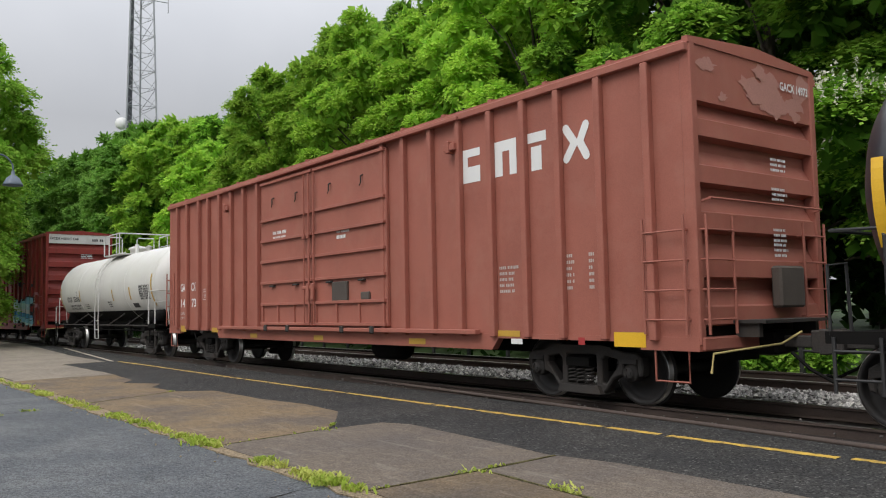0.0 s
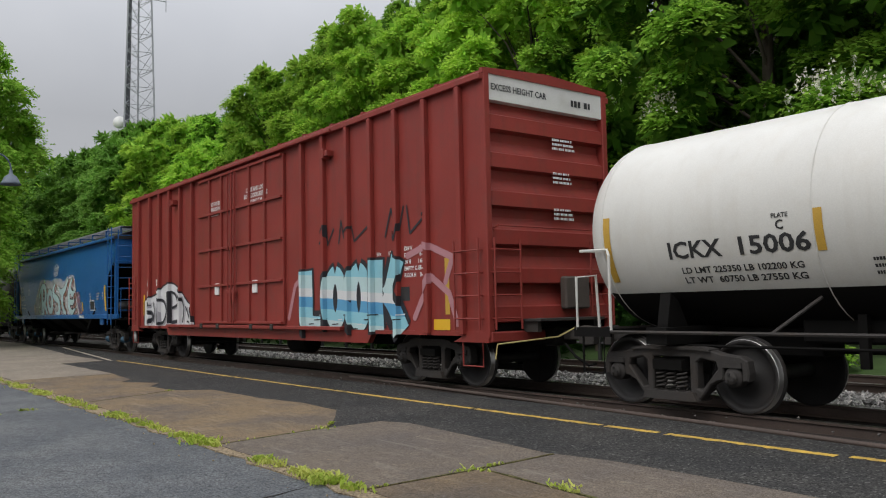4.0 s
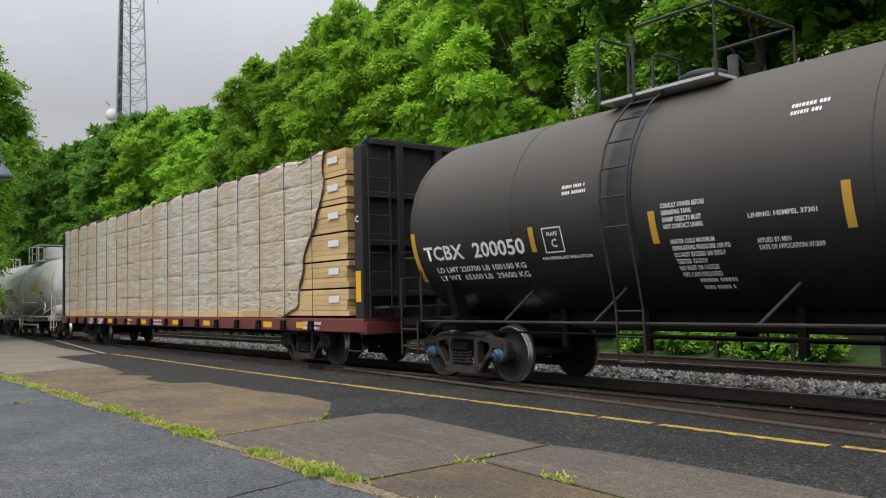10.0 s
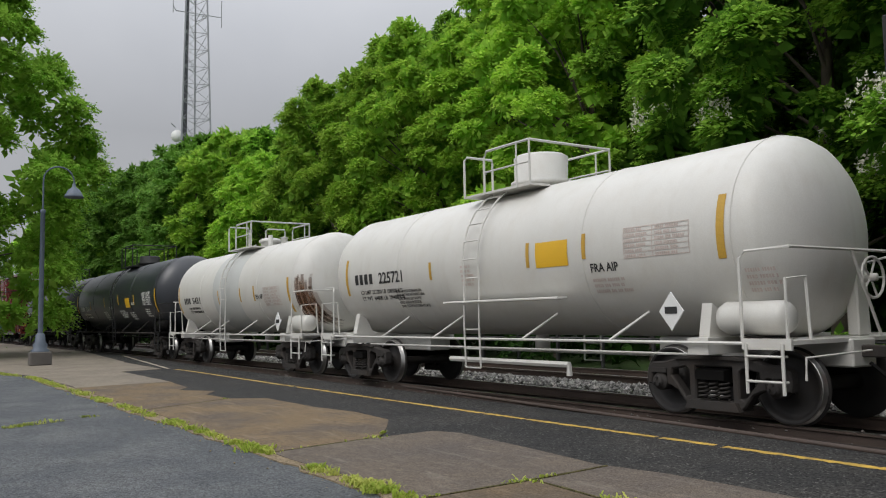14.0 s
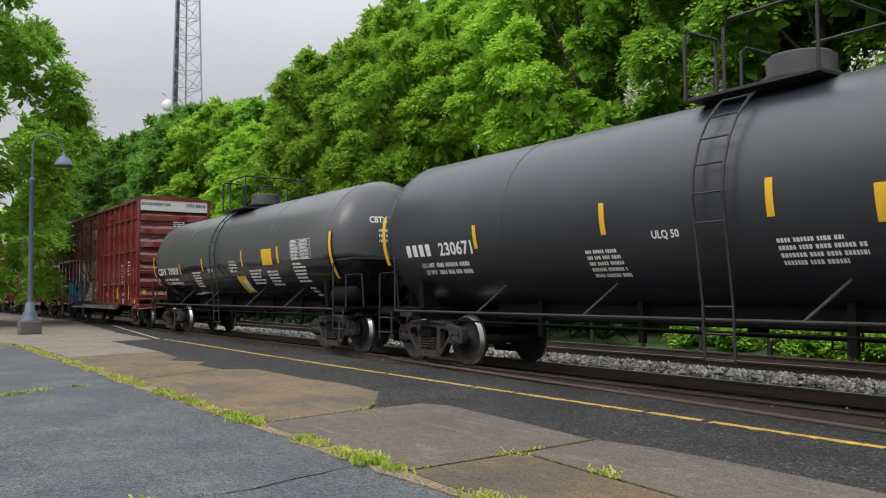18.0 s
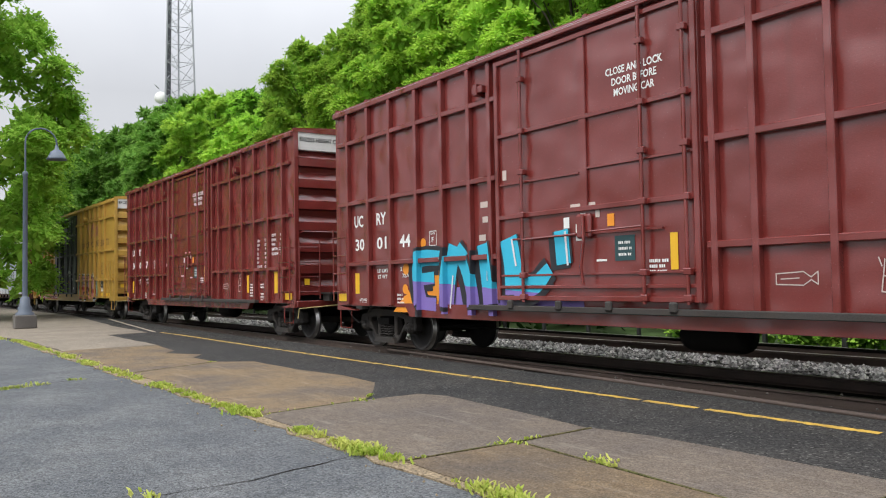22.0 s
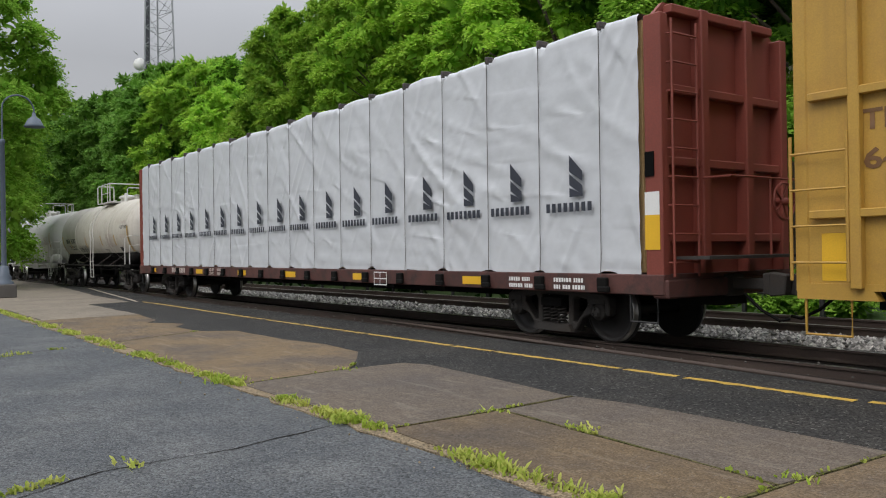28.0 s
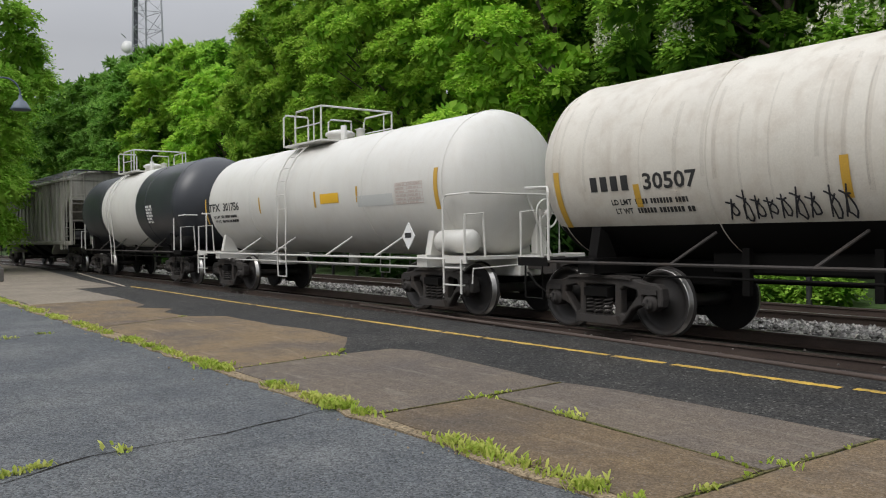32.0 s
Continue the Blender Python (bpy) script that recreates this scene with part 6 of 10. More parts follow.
def tankcar(label, s, half, R, zc, hl, paint, cuts=(), paint_of=None, mats=None, frame="under", rails="white", stripes=(), stripe="amber", ladder_x=0.0, dome="low",
            blue=False, pipes=None, top=None, plat=None, end_rail=True, wheel_y=0.45):
    car = railcar("tank_car", label, "tank car", s, half)
    F, RL = M[frame], M[rails]
    put("shell", tank_shell(R, zc, hl, cuts, paint_of or (lambda x, z: 0), mats or [M[paint]]), car)
    for x in (-hl * 0.45, hl * 0.45, -hl + R * 0.5, hl - R * 0.5):
        # welded seams
        bm = bmesh.new()
        pts = [(x, (R + 0.003) * math.cos(a), zc + (R + 0.003) * math.sin(a)) for a in [2 * math.pi * k / 48 for k in range(49)]]
        tube(bm, pts, 0.008, 4)
        part("seam", bm, M[paint], car)

    def wrap(x, z):
        return -math.sqrt(max(0.01, R * R - (z - zc) ** 2))
    for x in stripes:
        xx, z0, z1, w = x
        decal("reflector", xx - w / 2, xx + w / 2, z0, z1, M[stripe], car, wrap)
    end = half + 1.45
    # saddles, stub sills and bolsters
    for sx in (-1, 1):
        bm = bmesh.new()
        zt = zc - 0.35 * R
        yt = math.sqrt(R * R - (zt - zc) ** 2)
        for ya, yb in ((-1.35, -yt + 0.03), (1.35, yt - 0.03)):
            prism_x(bm, [(ya * 0.9, 0.95), (yb * 0.6, 0.95), (yb * 0.8, zt - 0.5), (yb * 0.93, zt - 0.4), (ya * 0.9, 1.1)], sx * half - 0.08, sx * half + 0.08)
        box(bm, sx * half - 0.16, sx * half + 0.16, -1.35, 1.35, 0.85, 1.06)
        bmesh.ops.recalc_face_normals(bm, faces=bm.faces)
        part("saddle", bm, F if frame != "white" else M[paint], car)
        q = sorted((sx * (half - 1.6), sx * (end - 0.05)))
        part("stub_sill", boxes((q[0], q[1], -0.26, 0.26, 0.68, 1.03), bevel=0.02), F, car)
        q = sorted((sx * (end - 0.75), sx * (end - 0.1)))
        part("end_platform", boxes((q[0], q[1], -1.4, 1.4, 0.99, 1.04), (q[0], q[1], -1.42, -1.38, 0.93, 1.06), (q[0], q[1], 1.38, 1.42, 0.93, 1.06)), F, car)
        if end_rail:
            xe, xb = sx * (end - 0.15), sx * (end - 0.75)
            bm = tubes([[(xb, -1.4, 1.02), (xb, -1.4, 2.02), (xb + sx * 0.06, -1.36, 2.1), (xe, -1.3, 2.12), (xe, 1.3, 2.12), (xb, 1.4, 2.02), (xb, 1.4, 1.02)],
                        [(xe, -1.4, 1.02), (xe, -1.4, 1.75), (xe, -1.0, 1.78), (xe, -0.95, 1.02)], [(xe, 0.6, 1.02), (xe, 0.0, 2.12)]], 0.021)
            part("end_railing", bm, RL, car)
        ladder(car, min(sx * (end - 0.68), sx * (end - 0.2)), -1.36, 0.42, 1.0, 0.48, "x", RL, 2, r=0.016, name="step", legs=True) if frame == "white" or rails != "white" else stirrup(car, min(sx * (end - 0.62), sx * (end - 0.25)), -1.4, 0.45, 1.0, 0.37, F)
    # side running rail with slanted stays
    for y in (-1.4, 1.4):
        bm = bmesh.new()
        tube(bm, [(-half - 0.7, y, 1.0), (half + 0.7, y, 1.0)], 0.024)
        for k in (-0.62, -0.25, 0.25, 0.62):
            x = k * half * 1.1
            zt = zc - 0.72 * R
            tube(bm, [(x, y, 1.0), (x + 0.35, math.copysign(math.sqrt(R * R - (zt - zc) ** 2), y), zt)], 0.022)
        part("running_rail", bm, M["steel"] if frame == "under" else RL, car)
    # ladder up the barrel
    for side in (-1, 1):
        bm = bmesh.new()
        path = [(side * 1.42, 0.5), (side * 1.44, 1.2)] + [(side * (R + 0.12) * math.cos(a), zc + (R + 0.12) * math.sin(a)) for a in [radians(d) for d in (-12, 0, 12, 25, 38, 50, 62, 72)]]
        for x in (ladder_x - 0.22, ladder_x + 0.22):
            tube(bm, [(x, y, z) for y, z in path], 0.018)
        dense = [(side * 1.42, 0.5 + 0.33 * k) for k in range(3)] + [(side * (R + 0.12) * math.cos(a), zc + (R + 0.12) * math.sin(a)) for a in [radians(d) for d in range(-12, 73, 13)]]
        for y, z in dense:
            tube(bm, [(ladder_x - 0.22, y, z), (ladder_x + 0.22, y, z)], 0.014)
        part("ladder", bm, RL, car)
    # top platform, manway and railing
    tp = M[top or rails]
    zt = zc + R
    x0, x1 = ladder_x - 0.8, ladder_x + 1.1
    part("top_platform", boxes((x0, x1, -0.95, -0.5, zt - 0.10, zt - 0.06), (x0, x1, 0.5, 0.95, zt - 0.10, zt - 0.06), (x0, x0 + 0.4, -0.5, 0.5, zt + 0.02, zt + 0.05)), tp if plat is None else M[plat], car)
    mx = (x0 + x1) / 2 + 0.15
    bm = bmesh.new()
    if dome == "tall":
        k, h = (1.0, 0.62) if rails == "white" else (0.88, 0.42)
        lathe(bm, [(0.48 * k, zt - 0.15), (0.48 * k, zt + 0.04), (0.56 * k, zt + 0.05), (0.56 * k, zt + 0.12), (0.48 * k, zt + 0.13), (0.5 * k, zt + h - 0.05), (0.44 * k, zt + h - 0.01), (0.0, zt + h)], "z", 24, centre=(mx, 0, 0))
    else:
        lathe(bm, [(0.3, zt - 0.1), (0.3, zt + 0.12), (0.36, zt + 0.13), (0.36, zt + 0.2), (0.26, zt + 0.25), (0.0, zt + 0.3)], "z", 20, centre=(mx, 0, 0))
        lathe(bm, [(0.1, zt - 0.1), (0.1, zt + 0.22), (0.14, zt + 0.24), (0.0, zt + 0.28)], "z", 12, centre=(mx + 0.6, 0.2, 0))
        lathe(bm, [(0.07, zt - 0.1), (0.07, zt + 0.3), (0.0, zt + 0.3)], "z", 10, centre=(mx + 0.6, -0.25, 0))
    part("manway", bm, tp if dome == "tall" or rails != "white" else RL, car)
    zr = zt + (0.62 if rails == "white" else 0.78)
    for y in (-0.95, 0.95):
        bm = bmesh.new()
        tube(bm, [(x0, y, zt - 0.1), (x0, y, zr), (x0 + 0.05, y * 0.97, zr + 0.06), (x0 + 0.05, y * 0.35, zr + 0.06), (x0, y * 0.3, zr - 0.0), (x0, y * 0.3, zt)], 0.024)
        part("top_railing", bm, tp, car)
        bm = bmesh.new()
        tube(bm, [(x0 + 0.62, y, zt - 0.1), (x0 + 0.62, y, zr - 0.05), (x0 + 0.7, y, zr + 0.06), (x1, y, zr + 0.06), (x1, y, zt - 0.1)], 0.024)
        tube(bm, [(x1, y, zr + 0.06), (x1, 0, zr + 0.06)], 0.024)
        if rails == "white":
            tube(bm, [(x0 + 0.62, y, zt + 0.3), (x1, y, zt + 0.3)], 0.016)
            tube(bm, [(x1 - 0.35, y, zt - 0.1), (x1 - 0.35, y, zr + 0.06)], 0.018)
        part("top_railing", bm, tp, car)
    # fittings under and on the front end
    bm = lathe(bmesh.new(), [(0.0, -0.5), (0.17, -0.46), (0.21, -0.38), (0.21, 0.38), (0.17, 0.46), (0.0, 0.5)], "x", 14, centre=(half - 0.25 + 0.9, -1.05, 1.3))
    part("air_reservoir", bm, F if frame != "white" else M[paint], car, smooth=True)
    bm = lathe(bmesh.new(), [(0.1, 0.72), (0.14, 0.74), (0.14, 0.95), (0.1, zc - R + 0.05)], "z", 12, centre=(0.2, 0, 0))
    part("bottom_outlet", bm, F, car)
    if frame == "under":
        # dark box added below the barrel to stand in for shade there
        part("belly_shade_box", boxes((-half + 1.5, half - 1.6, -0.55, 0.55, 0.86, zc - R + 0.12), bevel=0.03), F, car)
        for k in (-0.55, -0.2, 0.3, 0.6):
            part("pipe_hanger", boxes((k * half - 0.05, k * half + 0.05, -0.7, -0.62, 0.6, 1.2)), F, car)
    brake_wheel(car, max(end - 0.3, hl + 0.1), wheel_y, 1.78, RL if rails != "white" else M["tack" if paint == "cream" else "white"], 0.26)
    part("brake_stand", boxes((end - 0.5, end - 0.34, 0.42, 0.68, 1.04, 1.95), bevel=0.02), F if frame != "white" else M[paint], car)
    part("uncoupling_lever", tubes([[(end + 0.05, -1.4, 0.6), (end + 0.05, -1.38, 0.85), (end + 0.2, -0.3, 0.9)]], 0.014), F, car)
    part("brake_pipe", tubes([[(-half, -0.9, 0.82), (half, -0.9, 0.82)], [(-half, 0.5, 0.7), (half, 0.5, 0.7)]], 0.02), F, car)
    if pipes:
        part("heater_pipe", tubes([[(-1.0, -1.2, 0.62), (2.2, -1.2, 0.62), (2.2, -1.2, 0.45)]], 0.05), F, car)
    running_gear(car, s, half, end + 0.15, blue)
    return car, wrap


def table_decal(car, x0, x1, z0, z1, wrap, ink, seed):
    """A stencilled test table: an outline with ruled rows."""
    bm = bmesh.new()
    t = 0.012
    for a, b, c, d in ((x0, x1, z0, z0 + t), (x0, x1, z1 - t, z1), (x0, x0 + t, z0, z1), (x1 - t, x1, z0, z1), (x0 + (x1 - x0) * 0.45, x0 + (x1 - x0) * 0.45 + t, z0, z1)):
        patch(bm, a, b, c, d, 1, 4)
    rows = 6
    for i in range(1, rows):
        z = z0 + (z1 - z0) * i / rows
        patch(bm, x0, x1, z, z + t * 0.7, 2, 1)
    part("test_table", onto(bm, wrap), M[ink], car)
    bars(x0 + 0.03, z1 - 0.02, (x1 - x0) * 0.38, rows, (z1 - z0) / rows, (z1 - z0) / rows * 0.55, M[ink], car, wrap, seed)
    bars(x0 + (x1 - x0) * 0.5, z1 - 0.02, (x1 - x0) * 0.45, rows, (z1 - z0) / rows, (z1 - z0) / rows * 0.55, M[ink], car, wrap, seed + 1)


def mark(car, code, number, x, z, size, width, ink, wrap, limits=None):
    """A car's code (letters, or plain blocks where code is a count) and its number."""
    share = 0.42
    if isinstance(code, int):
        blocks(x, z, width * share, size, code, M[ink], car, wrap)
    else:
        writing(code, x, z, size, M[ink], car, wrap, width * share)
    writing(number, x + width * (share + 0.1), z, size, M[ink], car, wrap, width * (1 - share - 0.1))
    if limits:
        for i, row in enumerate(limits):
            writing(row, x + width * 0.08, z - size * (0.95 + 0.6 * i), size * 0.36, M[ink], car, wrap, width * 0.88)
        return
    writing("LD LMT", x + width * 0.18, z - size * 0.95, size * 0.36, M[ink], car, wrap, width * 0.2)
    bars(x + width * 0.42, z - size * 0.6, width * 0.6, 2, size * 0.6, size * 0.34, M[ink], car, wrap, 7)
    writing("LT WT", x + width * 0.2, z - size * 1.55, size * 0.36, M[ink], car, wrap, width * 0.17)


def placard(car, x, z, mat="decal_white"):
    bm = bmesh.new()
    r = 0.2
    bm.faces.new([bm.verts.new(p) for p in ((x - r, -1.44, z), (x, -1.44, z - r * 1.25), (x + r, -1.44, z), (x, -1.44, z + r * 1.25))])
    ret = bmesh.ops.extrude_face_region(bm, geom=bm.faces[:])
    bmesh.ops.translate(bm, verts=[e for e in ret["geom"] if isinstance(e, bmesh.types.BMVert)], vec=(0, 0.02, 0))
    pl = part("placard", bm, M[mat], car, "diamond hazard placard in its holder")
    bm = boxes((x - 0.1, x + 0.1, -1.447, -1.442, z - 0.03, z + 0.06))
    part("placard_mark", bm, M["decal_black"], pl)


# black tank car ahead of the salmon boxcar
lead, wr = tankcar("black tank car with a yellow reflective stripe at its end", 159.9, 5.1, 1.48, 2.52, 6.35, "satin_black", rails="iron", stripes=((-5.8, 1.9, 2.8, 0.12),), stripe="yellow")

# white tank with a black belly
S2 = 125.6
low = lambda x, z: 1 if z < 1.5 else 0
acid, wr = tankcar("white tank car with a black belly and white top railing", S2, 5.07, 1.33, 2.36, 6.6, "white", paint_of=low, mats=[M["white"], M["under"]], rails="white", frame="under",
                   stripes=((119.75 - S2, 1.66, 2.53, 0.11), (122.7 - S2, 1.9, 2.36, 0.1), (127.1 - S2, 1.86, 2.27, 0.1), (129.1 - S2, 1.87, 2.3, 0.1), (131.35 - S2, 1.64, 2.66, 0.11)), ladder_x=0.0, dome="low")
mark(acid, "ICKX", "15006", 120.7 - S2, 1.92, 0.2, 1.82, "decal_black", wr, ("LD LMT 225350 LB 102200 KG", "LT WT  60750 LB 27550 KG"))
table_decal(acid, 130.1 - S2, 131.15 - S2, 1.86, 2.32, wr, "decal_black", 3)
writing("PLATE", 122.16 - S2, 2.3, 0.05, M["decal_black"], acid, wr, 0.2)
writing("C", 122.2 - S2, 2.17, 0.1, M["decal_black"], acid, wr)
bars(126.3 - S2, 1.85, 0.5, 3, 0.08, 0.045, M["decal_black"], acid, wr, 12)
bars(123.2 - S2, 1.8, 0.6, 3, 0.07, 0.035, M["decal_black"], acid, wr, 13)
decal("reflector", 129.1 - S2, 129.7 - S2, 1.6, 1.75, M["decal_black"], acid, wr)
bm = bmesh.new()
rnd = random.Random(3)
for k in range(44):
    y, z, r = -0.3 + rnd.gauss(0, 0.14), rnd.uniform(1.3, 2.3), rnd.uniform(0.04, 0.12)
    d = 0.665 * math.sqrt(max(0, 1 - (y * y + (z - 2.36) ** 2) / 1.33 ** 2)) + 6.6 - 0.665 + 0.012
    bm.faces.new([bm.verts.new((d + 0.0003 * k, y + r * 0.6 * math.cos(a), z + r * 1.4 * math.sin(a))) for a in [2 * math.pi * i / 12 for i in range(12)]])
part("rust_stain", bm, M["mist_brown"], acid)

# dusty black tank
S5 = 73.97
oil, wr = tankcar("dusty black tank car with white stencils and amber stripes", S5, 4.45, 1.58, 2.6, 5.85, "black_tank", rails="iron", blue=True, plat="band",
                  stripes=((68.85 - S5, 1.67, 2.5, 0.12), (71.74 - S5, 2.02, 2.38, 0.1), (73.9 - S5, 2.0, 2.4, 0.1), (76.33 - S5, 2.0, 2.48, 0.1), (79.0 - S5, 1.68, 2.56, 0.12)), ladder_x=73.4 - S5)
mark(oil, "TCBX", "200050", 69.1 - S5, 2.02, 0.22, 2.45, "decal_white", wr, ("LD LMT 220700 LB 100100 KG", "LT WT  65300 LB  29600 KG"))
table_decal(oil, 77.7 - S5, 78.8 - S5, 2.07, 2.5, wr, "decal_white", 5)
writing("C", 72.11 - S5, 2.07, 0.11, M["decal_white"], oil, wr)
writing("PLATE", 72.05 - S5, 2.23, 0.05, M["decal_white"], oil, wr, 0.2)
scrawl(oil, [[(71.97 - S5, 2.0), (72.33 - S5, 2.0), (72.33 - S5, 2.34), (71.97 - S5, 2.34), (71.97 - S5, 2.0)]], 0.018, "decal_white", [], wrap=wr)
writing("4 IN FIBERGLASS INSULATION", 71.85 - S5, 1.9, 0.04, M["decal_white"], oil, wr, 0.95)
part("ladder_backing", onto(patch(bmesh.new(), 73.21 - S5, 73.6 - S5, 1.75, 3.85, 2, 24), wr), M["black_door"], oil, "bare black plate behind the ladder")
writing("LINING: HEMPEL 37301", 75.2 - S5, 2.2, 0.05, M["decal_white"], oil, wr, 0.8)
for k, (x, z, w, r) in enumerate(((76.8, 2.05, 0.8, 3), (74.3, 1.55, 0.6, 2), (77.2, 1.75, 0.9, 2), (72.4, 2.9, 0.5, 2), (75.7, 3.4, 0.5, 2))):
    bars(x - S5, z, w, r, 0.085, 0.045, M["decal_white"], oil, wr, 60 + k)
for x, z, w, size, rows in ((74.05, 2.42, 0.62, 0.055, ("CONSULT OWNER BEFORE", "REPAIRING TANK", "SHARP OBJECTS MUST", "NOT CONTACT LINING")),
                             (74.1, 1.98, 0.8, 0.052, ("HEATER COILS MAXIMUM", "OPERATING PRESSURE 100 PSI", "DO NOT EXCEED 240 DEG F", "TESTED 12-2019", "NO INLET OR OUTLET", "PIPE CAPS REQUIRED")),
                             (75.25, 1.92, 0.75, 0.05, ("APPLIED BY: MRN", "DATE OF APPLICATION: 07-2019"))):
    longest = max(len(r) for r in rows)
    for i, r in enumerate(rows):
        writing(r, x - S5, z - 1.55 * size * i, size, M["decal_white"], oil, wr, w * len(r) / longest)
placard(oil, 78.4 - S5, 1.65, "decal_faded")

# white tank cars, the first with a tall bonnet
S7 = 36.87
bon, wr = tankcar("white tank car with a tall valve bonnet and a placard", S7, 4.76, 1.33, 2.36, 5.97, "white", rails="white", frame="white", dome="tall", pipes=True,
                  stripes=((31.95 - S7, 1.9, 2.7, 0.1), (35.4 - S7, 2.1, 2.43, 0.08), (38.3 - S7, 2.15, 2.55, 0.08), (39.6 - S7, 2.2, 2.58, 0.08), (42.03 - S7, 2.04, 2.85, 0.12)), ladder_x=0.0)
mark(bon, 4, "225721", 32.35 - S7, 2.12, 0.22, 2.0, "decal_black", wr, ("LD LMT 221200 LB 100300 KG", "LT WT  64800 LB  29400 KG"))
decal("yellow_notice", 38.5 - S7, 39.25 - S7, 2.13, 2.53, M["yellow"], bon, wr, "yellow notice panel")
table_decal(bon, 40.4 - S7, 41.55 - S7, 2.15, 2.58, wr, "decal_faded", 8)
writing("FRA AIP", 39.7 - S7, 2.0, 0.12, M["decal_black"], bon, wr, 0.55)
placard(bon, 41.3 - S7, 1.4)
for i, r in enumerate(("CONSULT OWNER BEFORE REPAIRING TANK", "SHARP OBJECTS MUST NOT CONTACT LINING", "DO NOT STEAM OR CLEAN TANK WITH", "BOILING WATER OR CAUSTIC SODA", "DO NOT ENTER WITHOUT RUBBER SOLE SHOES")):
    writing(r, 34.0 - S7, 1.9 - 0.075 * i, 0.05, M["decal_black"], bon, wr, 0.028 * len(r))
for k, (x, z, w, r) in enumerate(((39.7, 1.9, 0.8, 3), (42.3, 1.9, 0.5, 4), (36.4, 2.3, 0.4, 5))):
    bars(x - S7, z, w, r, 0.08, 0.045, M["decal_faded"], bon, wr, 80 + k)
part("walk_shelf", boxes((-0.8, 2.3, -1.5, -1.28, 1.62, 1.66), bevel=0.01), M["white"], bon)

S8 = 23.95
banded, wr = tankcar("white tank car with a pale grey band and rust-streaked ends", S8, 4.35, 1.33, 2.36, 5.6, "white", cuts=(22.7 - S8, 25.0 - S8), paint_of=lambda x, z: 1 if 22.7 - S8 < x < 25.0 - S8 else 0, mats=[M["white"], M["band"]],
                     rails="white", frame="white", stripes=((19.1 - S8, 1.7, 2.6, 0.1), (23.2 - S8, 1.9, 2.35, 0.07), (25.1 - S8, 1.95, 2.35, 0.09), (26.2 - S8, 1.95, 2.38, 0.09), (28.6 - S8, 1.6, 2.5, 0.12)))
mark(banded, 4, "5431", 19.7 - S8, 2.0, 0.2, 1.65, "decal_black", wr)
writing("FRA AIP", 26.3 - S8, 2.0, 0.12, M["decal_black"], banded, wr, 0.5)
table_decal(banded, 26.9 - S8, 28.0 - S8, 1.8, 2.3, wr, "decal_faded", 9)
placard(banded, 28.2 - S8, 1.35)
for k in range(40):
    x, z0, z1, w = 5.02 + 0.009 * k + rnd.uniform(-0.03, 0.03), 1.2 + rnd.uniform(0, 0.4), 1.9 + rnd.uniform(0, 0.7), rnd.uniform(0.02, 0.06)
    bm = patch(bmesh.new(), x, x + w, z0, z1, 2, 8, lift=0.0004 * k)
    for v in bm.verts:
        rr = 1.33 * math.sqrt(max(0.02, 1 - (max(0.0, v.co.x - 4.935) / 0.665) ** 2)) + 0.006 + v.co.y
        v.co.y = -math.sqrt(max(0.003, rr * rr - (v.co.z - 2.36) ** 2))
    part("rust_streak", bm, M["mist_brown"], banded)

# long satin black tanks
S9 = 9.3
long_a, wr = tankcar("long satin black tank car with yellow stripes", S9, 6.3, 1.47, 2.52, 7.78, "satin_black", rails="iron", ladder_x=9.94 - S9, dome="tall",
                     stripes=((2.0 - S9, 1.9, 2.85, 0.12), (5.03 - S9, 2.1, 2.5, 0.1), (8.05 - S9, 2.15, 2.6, 0.1), (10.7 - S9, 2.2, 2.65, 0.1), (13.3 - S9, 2.15, 2.55, 0.1), (16.4 - S9, 1.8, 2.7, 0.12)), stripe="yellow")
mark(long_a, 4, "230671", 2.8 - S9, 2.03, 0.22, 2.1, "decal_white", wr)
decal("yellow_notice", 11.9 - S9, 12.6 - S9, 2.05, 2.45, M["yellow"], long_a, wr, "yellow notice panel")
writing("ULQ 50", 8.9 - S9, 2.05, 0.1, M["decal_white"], long_a, wr, 0.45)
writing("FRA AIP", 12.8 - S9, 2.15, 0.11, M["decal_white"], long_a, wr, 0.5)
table_decal(long_a, 14.6 - S9, 15.8 - S9, 2.1, 2.6, wr, "decal_white", 11)
for k, (x, z, w, r) in enumerate(((7.6, 1.95, 0.8, 5), (10.7, 1.95, 1.1, 4), (12.2, 1.85, 0.9, 4), (14.7, 1.95, 0.7, 4))):
    bars(x - S9, z, w, r, 0.085, 0.05, M["decal_white"], long_a, wr, 90 + k)

S10 = -7.4
long_b, wr = tankcar("long glossy black tank car with yellow notices", S10, 6.3, 1.47, 2.52, 7.55, "gloss_black", rails="iron", ladder_x=-8.0 - S10, dome="tall",
                     stripes=((-14.6 - S10, 1.67, 2.7, 0.12), (-11.6 - S10, 2.0, 2.38, 0.1), (-9.3 - S10, 2.05, 2.45, 0.1), (-5.9 - S10, 2.1, 2.55, 0.1), (-3.4 - S10, 2.12, 2.55, 0.1), (-0.45 - S10, 1.68, 2.75, 0.12)), stripe="yellow")
mark(long_b, "CBTX", "710318", -14.15 - S10, 2.02, 0.22, 2.3, "decal_white", wr)
writing("CBTX 710318", -0.7, 2.95, 0.14, M["decal_white"], long_b, lambda x, z: 7.55 - 0.735 + 0.735 * math.sqrt(max(0, 1 - (x * x + (z - 2.52) ** 2) / 1.47 ** 2)), 0.95, face="end")
